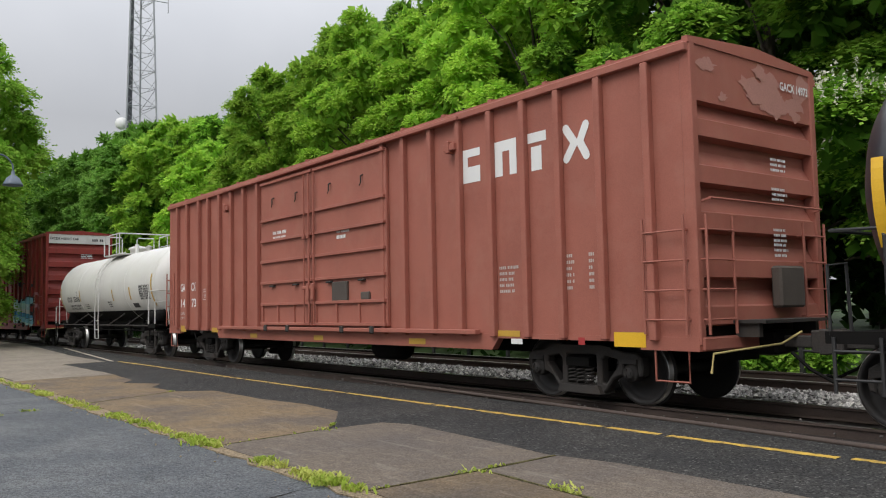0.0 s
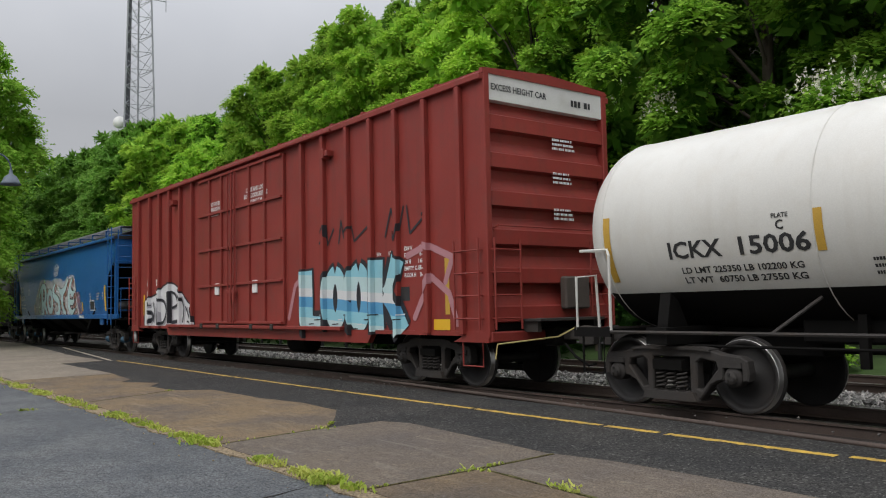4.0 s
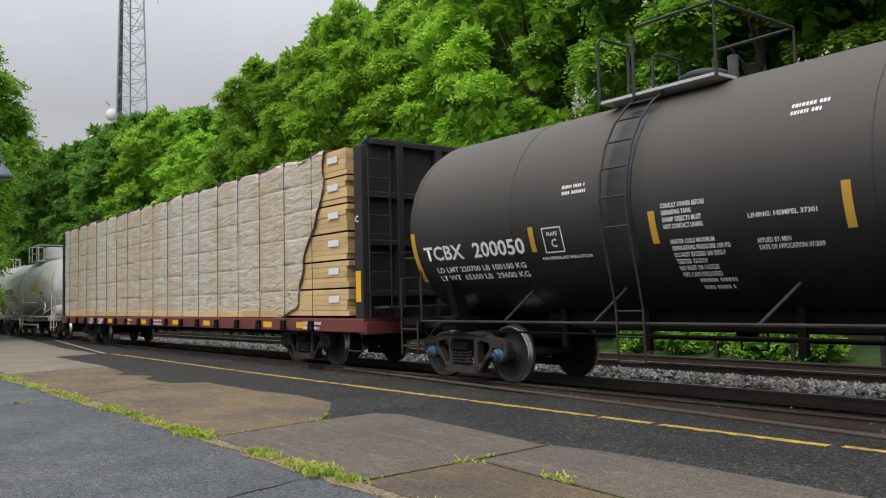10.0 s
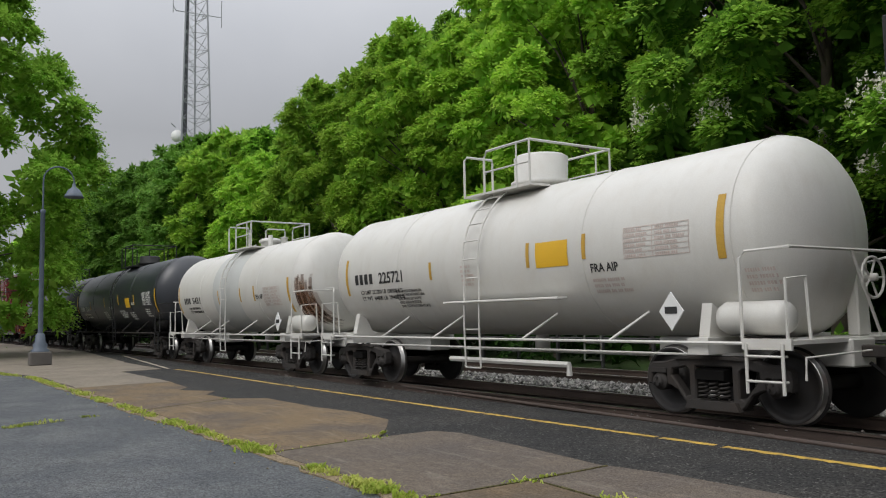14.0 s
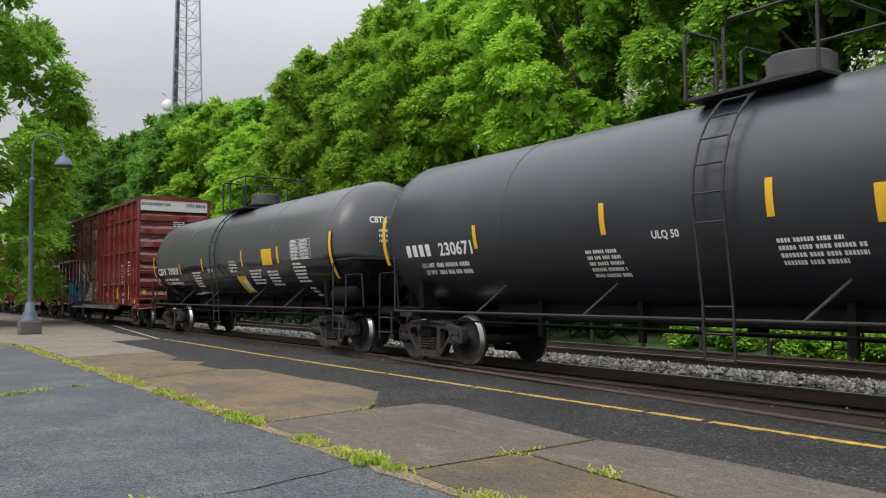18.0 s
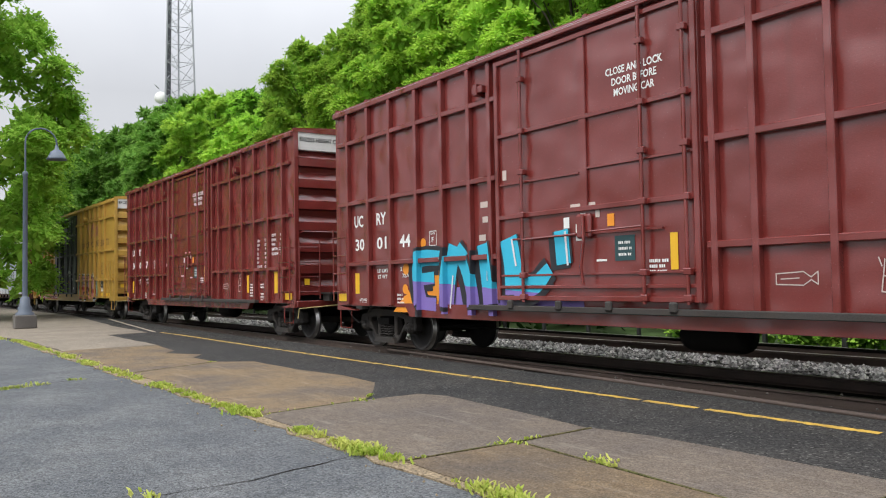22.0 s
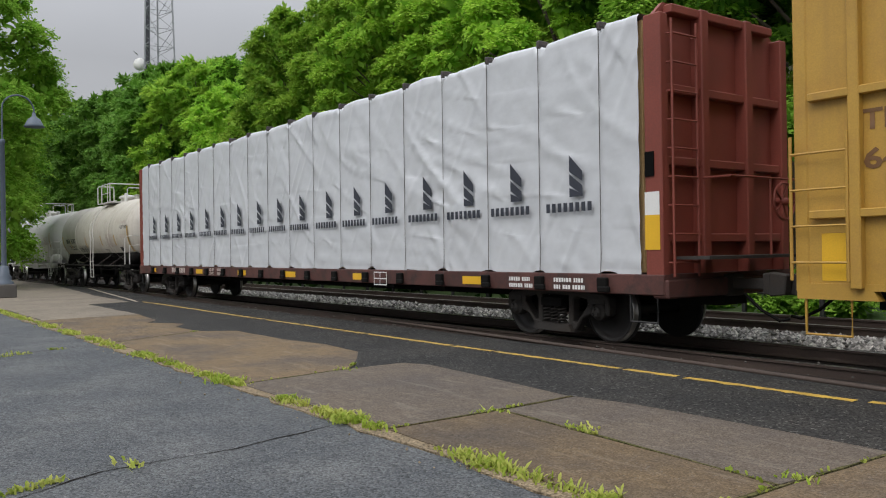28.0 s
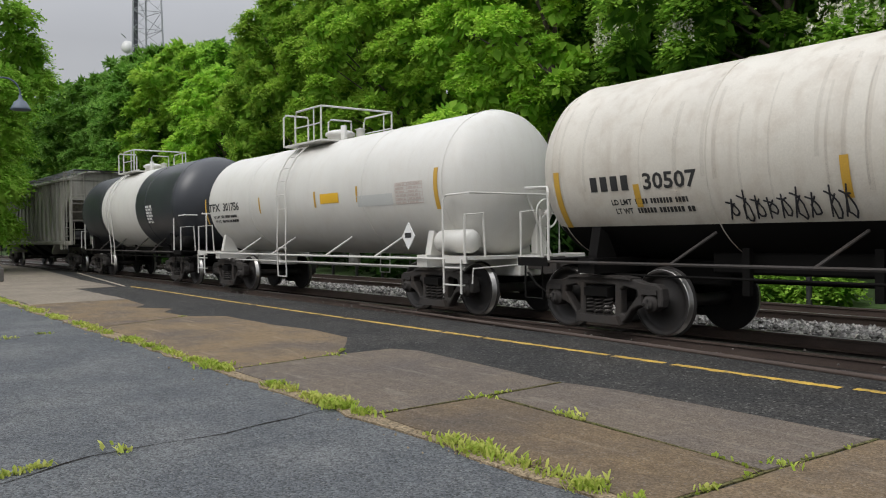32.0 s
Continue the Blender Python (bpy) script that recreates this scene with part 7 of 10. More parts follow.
for k in range(3):
    bars(-0.5, 2.8 - 0.12 * k, 0.6, 1, 0.1, 0.06, M["decal_white"], long_b, lambda x, z: 7.55 - 0.735 + 0.735 * math.sqrt(max(0, 1 - (x * x + (z - 2.52) ** 2) / 1.47 ** 2)), k, "end")
decal("yellow_notice", -4.45 - S10, -3.78 - S10, 2.1, 2.52, M["yellow"], long_b, wr, "yellow notice panel")
decal("yellow_notice", -6.62 - S10, -5.95 - S10, 1.38, 1.85, M["yellow"], long_b, wr, "yellow and white notice panel")
decal("white_notice", -6.3 - S10, -6.0 - S10, 1.42, 1.74, M["decal_white"], long_b, lambda x, z: wr(x, z) - 0.004)
writing("ULQ 50", -8.85 - S10, 2.02, 0.1, M["decal_white"], long_b, wr, 0.4)
for i, r in enumerate(("CLOSE AND LOCK", "SCV SAFETY HANDLE", "SECUREMENT SYSTEM", "BEFORE LOADING")):
    writing(r, -6.95 - S10, 2.24 - 0.09 * i, 0.055, M["decal_white"], long_b, wr, 0.036 * len(r))
table_decal(long_b, -2.6 - S10, -1.45 - S10, 2.18, 2.66, wr, "decal_white", 13)
for k, (x, z, w, r) in enumerate(((-10.4, 2.05, 0.8, 6), (-5.5, 2.0, 0.9, 5), (-4.3, 1.95, 0.8, 5), (-2.6, 2.1, 0.7, 6), (-2.3, 1.5, 0.4, 3))):
    bars(x - S10, z, w, r, 0.085, 0.05, M["decal_white"], long_b, wr, 110 + k)

# dirty cream tank with a black belly, and its white neighbour
S15 = -103.35
slurry, wr = tankcar("dirty cream tank car with a black belly and scrawled side", S15, 4.65, 1.33, 2.36, 6.0, "cream", paint_of=low, mats=[M["cream"], M["under"]], rails="white", frame="under", ladder_x=0.6, wheel_y=0.1,
                     stripes=((-108.6 - S15, 1.5, 2.3, 0.11), (-107.15 - S15, 1.75, 2.05, 0.1), (-104.35 - S15, 1.75, 2.2, 0.1), (-101.8 - S15, 1.8, 2.2, 0.1), (-99.8 - S15, 1.8, 2.2, 0.1), (-97.95 - S15, 1.55, 2.5, 0.12)))
mark(slurry, 4, "30507", -107.95 - S15, 1.98, 0.2, 1.75, "decal_black", wr)
writing("CLAY SLURRY", -98.9 - S15, 2.42, 0.12, M["decal_black"], slurry, wr, 0.95)
table_decal(slurry, -101.0 - S15, -100.0 - S15, 1.75, 2.25, wr, "decal_faded", 17)
rs_ = random.Random(31)
loops = []
for k in range(9):
    # a row of looping letters
    x = -2.5 + 0.17 * k + (0.06 if k > 6 else 0)
    h = rs_.choice((0.16, 0.2, 0.3))
    loops.append([(x + 0.09 * math.sin(a) + 0.03 * a, 1.68 + h * 0.5 * math.cos(a * rs_.choice((1.0, 1.15)))) for a in [2 * math.pi * i / 9 for i in range(9)]])
    loops.append([(x + rs_.uniform(0, 0.05), 1.56), (x + rs_.uniform(0.03, 0.1), 1.68 + h * 0.7)])
scrawl(slurry, loops, 0.022, "g_black", [], wrap=wr)
for x, z, size, rows in ((1.6, 1.62, 0.045, ("CAUTION DO NOT USE STEAM,", "BOILING WATER OR SHARP", "OBJECTS TO CLEAN INTERIOR", "LINE CAR WITH RUBBER", "SOLED SHOES ONLY")), (4.35, 2.15, 0.055, ("NOT FOR FLAMMABLE OR", "POISONOUS LIQUIDS"))):
    for i, r in enumerate(rows):
        writing(r, x, z - 1.5 * size * i, size, M["decal_faded" if size > 0.05 else "decal_black"], slurry, wr, 0.026 * len(r) if size < 0.05 else 0.032 * len(r))
for k in range(34):
    # grimy runs down from the top
    x, w, z1, z0 = rs_.uniform(-5.2, 5.2), rs_.uniform(0.02, 0.08), rs_.uniform(2.9, 3.5), rs_.uniform(1.6, 2.5)
    bm = patch(bmesh.new(), x, x + w, z0, z1, 1, 8, lift=-0.003 + 0.0001 * k)
    part("grime_run", onto(bm, wr), M["mist_brown_thin"], slurry)


def head(hl, R, zc):
    """The dished head of a barrel, for marks on it."""
    return lambda y, z: hl - R * 0.5 + R * 0.5 * math.sqrt(max(0.0, 1 - (y * y + (z - zc) ** 2) / (R * R)))


slurry_head = head(6.0, 1.33, 2.36)
for i in range(4):
    bm = patch(bmesh.new(), -0.42 + 0.08 * i, -0.37 + 0.08 * i, 2.93, 3.03)
    for v in bm.verts:
        v.co = Vector((slurry_head(v.co.x, v.co.z) + 0.007, v.co.x, v.co.z))
    part("mark_block", bm, M["decal_black"], slurry)
for txt, y, z, w in (("30507", -0.05, 2.93, 0.38), ("CAPY 14422 GALS", -0.55, 2.74, 0.92), ("CAPY 54593 L", -0.5, 2.58, 0.74)):
    writing(txt, y, z, 0.095, M["decal_black"], slurry, slurry_head, w, face="end")
for txt, x, z, size, w in (("DANGER", 4.5, 2.62, 0.1, 0.62), ("AAR DATA", 2.75, 2.34, 0.05, 0.4), ("COMPETENT OWNER", 5.0, 1.98, 0.045, 0.4)):
    writing(txt, x, z, size, M["decal_faded"], slurry, wr, w)
decal("stencil_plate", 3.9, 4.3, 1.55, 1.72, M["decal_black"], slurry, wr, "black consolidated stencil plate")
bm = bmesh.new()
for k in range(42):
    y, z, r = -0.55 + rnd.gauss(0, 0.16), rnd.uniform(1.3, 2.05), rnd.uniform(0.04, 0.13)
    bm.faces.new([bm.verts.new((slurry_head(y, z) + 0.01 + 0.0003 * k, y + r * 0.6 * math.cos(a), z + r * 1.4 * math.sin(a))) for a in [2 * math.pi * i / 12 for i in range(12)]])
part("rust_stain", bm, M["mist_brown"], slurry, "dark rusty stain below a fitting")
S16 = -116.85
pale, wr = tankcar("white tank car with white underframe and railings", S16, 4.85, 1.33, 2.36, 6.1, "white", rails="white", frame="white", ladder_x=-117.85 - S16 + 0.3,
                   stripes=((-122.6 - S16, 1.8, 2.5, 0.1), (-119.0 - S16, 2.0, 2.4, 0.07), (-116.1 - S16, 2.05, 2.4, 0.08), (-114.3 - S16, 2.1, 2.42, 0.07), (-111.6 - S16, 1.87, 2.6, 0.12)))
mark(pale, "ITFX", "301756", -122.5 - S16, 2.14, 0.2, 2.2, "decal_black", wr)
decal("yellow_notice", -115.85 - S16, -115.05 - S16, 2.12, 2.33, M["yellow"], pale, wr, "yellow notice panel")
decal("grey_notice", -114.3 - S16, -113.0 - S16, 2.0, 2.22, M["band"], pale, wr)
table_decal(pale, -112.9 - S16, -112.0 - S16, 2.0, 2.4, wr, "decal_faded", 19)
placard(pale, -112.3 - S16, 1.4)

S17 = -130.4
striped, wr = tankcar("tank car painted black, white and black in broad bands", S17, 4.6, 1.47, 2.5, 6.1, "satin_black", cuts=(-132.9 - S17, -128.7 - S17), paint_of=lambda x, z: 1 if -132.9 - S17 < x < -128.7 - S17 else 0,
                      mats=[M["satin_black"], M["white"]], rails="white", frame="under", ladder_x=-131.6 - S17, stripes=())
bars(-127.6 - S17, 2.5, 0.7, 6, 0.1, 0.07, M["decal_white"], striped, wr, 130)


# ---- covered hoppers ----
def hop_side(x, z):
    """The belly of a hopper's side."""
    return -1.5 + (0.13 * ((z - 2.5) / 1.55) ** 2 if z > 2.5 else 0.07 * ((2.5 - z) / 1.2) ** 2)


def hopper(label, s, half, paint, blue_caps=False, ribs=False):
    car = railcar("covered_hopper", label, "hopper car", s, half)
    P = M[paint]
    top, sill = 4.05, 1.28
    for sign in (-1, 1):
        # gently bellied side sheet between its curved ends
        levels = [1.28, 1.45, 1.6, 1.95, 2.3, 2.55, 2.75, 2.9, 3.05, 3.25, 3.65, 4.05]
        reach = [7.0, 7.01, 7.03, 7.08, 7.15, 7.24, 7.35, 7.5, 7.7, 7.9, 7.98, 8.06]
        bm = bmesh.new()
        for lift, flip in ((0.0, False), (0.04, True)):
            rows = [[bm.verts.new((-r + 2 * r * k / 12, sign * (-hop_side(0, z) - lift), z)) for k in range(13)] for z, r in zip(levels, reach)]
            for p, q in zip(rows, rows[1:]):
                for k in range(12):
                    bm.faces.new((p[k], p[k + 1], q[k + 1], q[k])).smooth = True
        bmesh.ops.recalc_face_normals(bm, faces=bm.faces)
        part("side_sheet", bm, P, car)
    for sx in (-1, 1):
        # slope sheet running down under the end
        bm = prism(bmesh.new(), [(sx * 8.02, 3.3), (sx * 7.96, 3.2), (sx * 4.6, 0.75), (sx * 4.6, 0.9)], -1.46, 1.46)
        bmesh.ops.recalc_face_normals(bm, faces=bm.faces)
        # unribbed car: black here paints the shade under the overhanging end
        part("slope_sheet", bm, M["recess_shade"] if not ribs else P, car)
    for sx in (-1, 1):
        q = sorted((sx * 7.98, sx * 8.06))
        bm = prism_x(bmesh.new(), [(-1.46, 3.2), (1.46, 3.2), (1.46, 4.05), (0.8, 4.3), (0, 4.38), (-0.8, 4.3), (-1.46, 4.05)], q[0], q[1])
        bmesh.ops.recalc_face_normals(bm, faces=bm.faces)
        part("end_sheet", bm, P, car)
        q = sorted((sx * 7.96, sx * 8.16))
        part("end_beam", boxes((q[0], q[1], -1.5, 1.5, 3.12, 3.24), bevel=0.015), P, car)
        for y in (-1.44, -0.6, 0.6, 1.44):
            part("end_post", boxes((sx * 8.1 - 0.05, sx * 8.1 + 0.05, y - 0.05, y + 0.05, 1.2, 3.13), bevel=0.01), P, car)
        q = sorted((sx * 6.5, sx * 6.6))
        # black as well, to deepen the painted shade of the end recess
        part("shear_plate", boxes((q[0], q[1], -1.4, 1.4, 1.1, 2.4)), M["recess_shade"], car)
        q = sorted((sx * 6.7, sx * 7.2))
        part("air_reservoir", lathe(bmesh.new(), [(0, -1.1), (0.16, -1.06), (0.2, -0.95), (0.2, 0.2), (0.16, 0.31), (0, 0.35)], "y", 14, centre=(sx * 7.1, 0, 1.62)), M["iron"], car)
        part("control_valve", boxes((q[0] + 0.1, q[1], 0.6, 1.0, 1.25, 1.7), bevel=0.03), M["iron"], car)
        for y in (-0.62, 0.62):
            part("slope_stay", tubes([[(sx * 8.0, y, 2.5), (sx * 7.0, y, 1.3)]], 0.03), M["iron"], car)
        q = sorted((sx * 6.6, sx * 8.0))
        # dark sheet added on the far side to stand in for shade
        part("corner_shade_sheet", boxes((q[0], q[1], 1.4, 1.44, 1.22, 3.2)), M["recess_shade"], car)
        part("end_platform", boxes((min(sx * 7.0, sx * 8.6), max(sx * 7.0, sx * 8.6), -1.46, 1.46, 1.16, 1.22)), M["under"], car)
        part("draft_sill", boxes((min(sx * 6.0, sx * 8.65), max(sx * 6.0, sx * 8.65), -0.27, 0.27, 0.7, 1.15), bevel=0.03), M["under"], car)
        part("corner_bracket", boxes((sx * 6.55 - 0.2, sx * 6.55 + 0.2, -1.5, -1.44, 0.98, 1.2), bevel=0.02), P, car)
    roof = prism_x(bmesh.new(), [(-1.53, 4.0), (-1.53, 4.08), (-0.8, 4.33), (0, 4.41), (0.8, 4.33), (1.53, 4.08), (1.53, 4.0)], -8.1, 8.1)
    bmesh.ops.recalc_face_normals(roof, faces=roof.faces)
    part("roof", roof, M["iron"] if not ribs else P, car)
    part("roof_rail", boxes((-8.1, 8.1, -1.57, -1.5, 4.0, 4.09), (-8.1, 8.1, 1.5, 1.57, 4.0, 4.09), bevel=0.01), P, car)
    part("side_sill", boxes((-8.5, 8.5, -1.54, -1.44, 1.2, 1.36), (-8.5, 8.5, 1.44, 1.54, 1.2, 1.36), bevel=0.015), P, car)
    if ribs:
        for k in range(17):
            x = -6.8 + 13.6 * k / 16
            part("side_rib", boxes((x - 0.04, x + 0.04, -1.56, -1.36, 1.36, 4.0), bevel=0.01), P, car)
    # running boards of open grating on brackets, and hatches
    for y in (-0.98, 0.98):
        bm = bmesh.new()
        for k in range(108):
            x = -8.1 + 16.2 * k / 107
            box(bm, x - 0.012, x + 0.012, y - 0.3, y + 0.3, 4.43, 4.46)
        for j in range(9):
            yy = y - 0.3 + 0.6 * j / 8
            box(bm, -8.1, 8.1, yy - 0.008, yy + 0.008, 4.425, 4.465)
        part("running_board", bm, M["tower"], car, "open steel grating walkway")
        for k in range(10):
            x = -8.0 + 16.0 * k / 9
            part("bracket", boxes((x - 0.02, x + 0.02, y - 0.3, y - 0.26, 4.15, 4.43), (x - 0.02, x + 0.02, y + 0.24, y + 0.28, 4.15, 4.43), (x - 0.02, x + 0.02, y - 0.3, y + 0.3, 4.39, 4.424)), P, car)
    part("hatch", boxes((-6.8, 6.8, -0.42, 0.42, 4.36, 4.5), bevel=0.04), M["iron"] if not ribs else P, car)
    for sx in (-1, 1):
        part("end_walk", boxes((sx * 8.2 - 0.2, sx * 8.2 + 0.2, -1.28, 1.28, 4.4, 4.43)), M["iron"], car)
    # ladders at the corners
    ladder(car, 7.65 if not ribs else 7.65, -1.52, 1.0, 4.4, 0.42, "x", P, 9, r=0.014)
    ladder(car, 8.16, -1.42, 1.3, 4.3, 0.5, "y", P, 8, r=0.014, name="end_ladder")
    ladder(car, 8.16, 0.9, 1.3, 3.2, 0.5, "y", P, 5, r=0.014, name="end_ladder")
    ladder(car, -8.07, -1.52, 1.0, 4.4, 0.42, "x", P, 9, r=0.014)
    for x in (7.6, -8.1):
        stirrup(car, x, -1.45, 0.42, 1.2, 0.5, M["iron"])
    brake_wheel(car, 8.35, 0.35, 2.1, M["iron"], 0.26)
    part("brake_stand", boxes((8.05, 8.25, 0.2, 0.5, 1.3, 2.3), bevel=0.02), M["iron"], car)
    part("end_handrail", tubes([[(8.5, -1.4, 1.22), (8.5, -1.4, 2.25), (8.5, 1.4, 2.25), (8.5, 1.4, 1.22)]], 0.018), P, car)
    for k in range(4):
        # pyramid discharge gates
        bm = bmesh.new()
        x = -4.0 + 8.0 * k / 3
        v = [bm.verts.new(p) for p in ((x - 1.28, -1.4, 1.3), (x + 1.28, -1.4, 1.3), (x + 1.28, 1.4, 1.3), (x - 1.28, 1.4, 1.3), (x - 0.3, -0.5, 0.6), (x + 0.3, -0.5, 0.6), (x + 0.3, 0.5, 0.6), (x - 0.3, 0.5, 0.6))]
        for q in ((0, 1, 5, 4), (1, 2, 6, 5), (2, 3, 7, 6), (3, 0, 4, 7), (4, 5, 6, 7)):
            bm.faces.new([v[i] for i in q])
        bmesh.ops.recalc_face_normals(bm, faces=bm.faces)
        bin_ = part("discharge_hopper", bm, M["under"], car)
        part("gate", boxes((x - 0.42, x + 0.42, -0.75, 0.75, 0.52, 0.598)), M["steel"], bin_)
    running_gear(car, s, half, 8.7, blue_caps)
    return car


S4 = 89.4
hop, _ = hopper("bright blue covered hopper with a pale sprayed name on its side", S4, 6.77, "blue", True), 0
writing("TILX", 82.3 - S4, 2.5, 0.23, M["decal_white"], hop, hop_side, 0.63)
writing("518741", 82.3 - S4, 2.08, 0.22, M["decal_white"], hop, hop_side, 0.97)
writing("LD LMT  221400", 82.35 - S4, 1.83, 0.075, M["decal_white"], hop, hop_side, 1.02)
writing("LT WT   64600", 82.38 - S4, 1.68, 0.075, M["decal_white"], hop, hop_side, 1.0)
writing("C", 84.07 - S4, 2.4, 0.1, M["decal_white"], hop, hop_side)
writing("PLATE", 84.02 - S4, 2.53, 0.045, M["decal_white"], hop, hop_side, 0.2)
scrawl(hop, [[(83.97 - S4, 2.34), (84.28 - S4, 2.34), (84.28 - S4, 2.6), (83.97 - S4, 2.6), (83.97 - S4, 2.34)]], 0.012, "decal_white", [], wrap=hop_side)
FLAME = [(85.6, 1.9), (86.0, 2.4), (86.5, 2.74), (87.1, 2.86), (87.45, 2.68), (87.9, 2.72), (88.4, 2.64), (89.2, 2.74), (90.0, 2.68), (90.5, 2.54), (91.1, 2.74), (91.8, 2.78), (92.2, 2.7), (92.5, 2.2)]


def cloud(mat, grow, seed, x0=85.45, x1=92.55, lift=0.0):
    """A ragged cloud of overspray from the sill up to a flaming edge."""
    rnd = random.Random(seed)
    bm = bmesh.new()
    n = 60
    low, high = [], []
    for i in range(n + 1):
        x = x0 - grow + (x1 - x0 + 2 * grow) * i / n
        edge_z = float(np.interp(x, [p[0] for p in FLAME], [p[1] for p in FLAME])) if x0 < x < x1 else 1.9
        z = edge_z + grow * 0.8 + rnd.uniform(-0.04, 0.04) - 0.5 * max(0.0, 0.25 - min(x - x0 + grow, x1 + grow - x)) * 6
        low.append(bm.verts.new((x - S4, lift, 1.375)))
        high.append([bm.verts.new((x - S4, lift, 1.375 + (max(z, 1.42) - 1.375) * f)) for f in (0.33, 0.66, 1.0)])
    for i in range(n):
        a, b = [low[i]] + high[i], [low[i + 1]] + high[i + 1]
        for p in range(3):
            bm.faces.new((a[p], b[p], b[p + 1], a[p + 1]))
    part("overspray", onto(bm, hop_side), M[mat], hop)


cloud("mist_rust", 0.05, 3, 85.1, 93.2, 0.0)
for k, g in enumerate((0.26, 0.18, 0.11, 0.04, -0.03, -0.1, -0.17, -0.24)):
    cloud("mist_white", g, 5 + k, lift=0.0006 * (k + 1))
NAME = [
    [([(-2.52, 2.55), (-2.5, 2.0), (-2.42, 1.42)], 0.3), ([(-3.1, 2.1), (-2.85, 2.45), (-2.45, 2.64), (-2.0, 2.58), (-1.82, 2.3), (-1.95, 2.0), (-2.3, 1.88)], [0.05, 0.16, 0.24, 0.26, 0.28, 0.24, 0.15]),
     ([(-2.3, 1.9), (-2.0, 1.75), (-1.68, 1.42)], [0.2, 0.28, 0.2]), ([(-2.8, 1.43), (-2.25, 1.45)], 0.1)],
    [(ring(-1.1, 1.96, 0.4, 0.41), 0.27)],
    [([(-0.18, 2.72), (-0.5, 2.42), (-0.3, 2.15), (0.25, 2.0), (0.48, 1.72), (0.3, 1.46), (-0.15, 1.43)], [0.06, 0.26, 0.3, 0.3, 0.3, 0.24, 0.08])],
    [([(0.45, 2.52), (0.8, 2.31), (1.4, 2.42), (1.98, 2.84)], [0.1, 0.26, 0.28, 0.05]), ([(1.12, 2.38), (0.98, 1.95), (1.1, 1.6), (1.45, 1.43)], [0.3, 0.28, 0.28, 0.16])],
    [([(2.6, 2.84), (2.2, 2.45), (2.05, 1.95), (2.15, 1.55), (2.6, 1.44)], [0.05, 0.28, 0.32, 0.28, 0.16]), ([(2.3, 2.4), (2.6, 2.2), (3.0, 2.3)], [0.2, 0.26, 0.05]),
     ([(2.1, 1.9), (2.6, 1.86), (2.92, 1.96)], [0.2, 0.22, 0.05]), ([(2.45, 1.45), (3.0, 1.62)], [0.2, 0.05])]]
for letter in NAME:
    bm = bmesh.new()
    for line, w in letter:
        # striped side of the letter, then its outline and body
        wide = [k + 0.13 for k in w] if isinstance(w, list) else w + 0.13
        inner = [k + 0.07 for k in w] if isinstance(w, list) else w + 0.07
        shifted = [(x + 0.17, max(1.45, z - 0.09)) for x, z in line]
        brush(bm, shifted, wide, 0.006, (0,))
        brush(bm, shifted, inner, 0.009, (2, 2, 0, 3, 2, 0, 3, 3, 0))
    for line, w in letter:
        brush(bm, line, [k + 0.06 for k in w] if isinstance(w, list) else w + 0.06, 0.014, (0,))
    for k, (line, w) in enumerate(letter):
        brush(bm, line, w, 0.019 + 0.003 * k, (1,))
    for v in bm.verts:
        v.co.z = max(v.co.z, 1.375)
    part("sprayed_letter", onto(bm, hop_side), [M["g_black"], M["g_pale"], M["g_rust"], M["g_blush"]], hop)
bars(93.15 - S4, 1.33, 0.75, 1, 0.1, 0.09, M["decal_white"], hop, lambda x, z: -1.54, 5)
crown_lines = [ring(-0.18 + x, 3.28, 0.1, 0.12, 8) for x in (-0.3, -0.1, 0.1, 0.3)] + [[(-0.5, 3.04), (0.14, 3.04)], [(-0.5, 3.12), (0.14, 3.12)], [(-0.55, 3.2), (-0.5, 3.04)], [(0.2, 3.2), (0.14, 3.04)]] + [ring(-0.18 + x, z, 0.035, 0.035, 6) for x, z in ((-0.46, 3.42), (-0.2, 3.45), (0.0, 3.54), (0.2, 3.45), (0.46, 3.42))]
scrawl(hop, crown_lines, 0.032, "decal_white", [], wrap=hop_side)
for x0, z0, x1, z1, m in ((82.12, 1.47, 82.26, 2.4, "yellow"), (96.28, 1.48, 96.44, 2.4, "yellow"), (93.3, 1.5, 93.42, 1.85, "yellow"), (85.2, 1.5, 85.3, 1.85, "yellow"), (94.45, 1.55, 94.97, 1.84, "decal_black")):
    decal("reflector", x0 - S4, x1 - S4, z0, z1, M[m], hop, hop_side)
scrawl(hop, [[(94.4 - S4, 1.52), (95.0 - S4, 1.52), (95.0 - S4, 1.87), (94.4 - S4, 1.87), (94.4 - S4, 1.52)]], 0.03, "decal_white", [], wrap=hop_side)
for k, (x, z, w, r) in enumerate(((95.3, 2.15, 0.4, 3), (94.4, 2.15, 0.2, 4), (96.0, 2.15, 0.2, 3))):
    bars(x - S4, z, w, r, 0.1, 0.05, M["decal_faded"], hop, hop_side, 140 + k)
for k in range(9):
    x = 84.2 + k * 0.28
    scrawl(hop, [[(x - S4, 1.5 + 0.05 * (k % 3)), (x + 0.08 - S4, 1.75), (x + 0.16 - S4, 1.52)]], 0.015, "decal_faded", [], wrap=hop_side)
hopper("weathered grey ribbed covered hopper streaked with grime", -146.0, 6.7, "grey_hop", False, True)


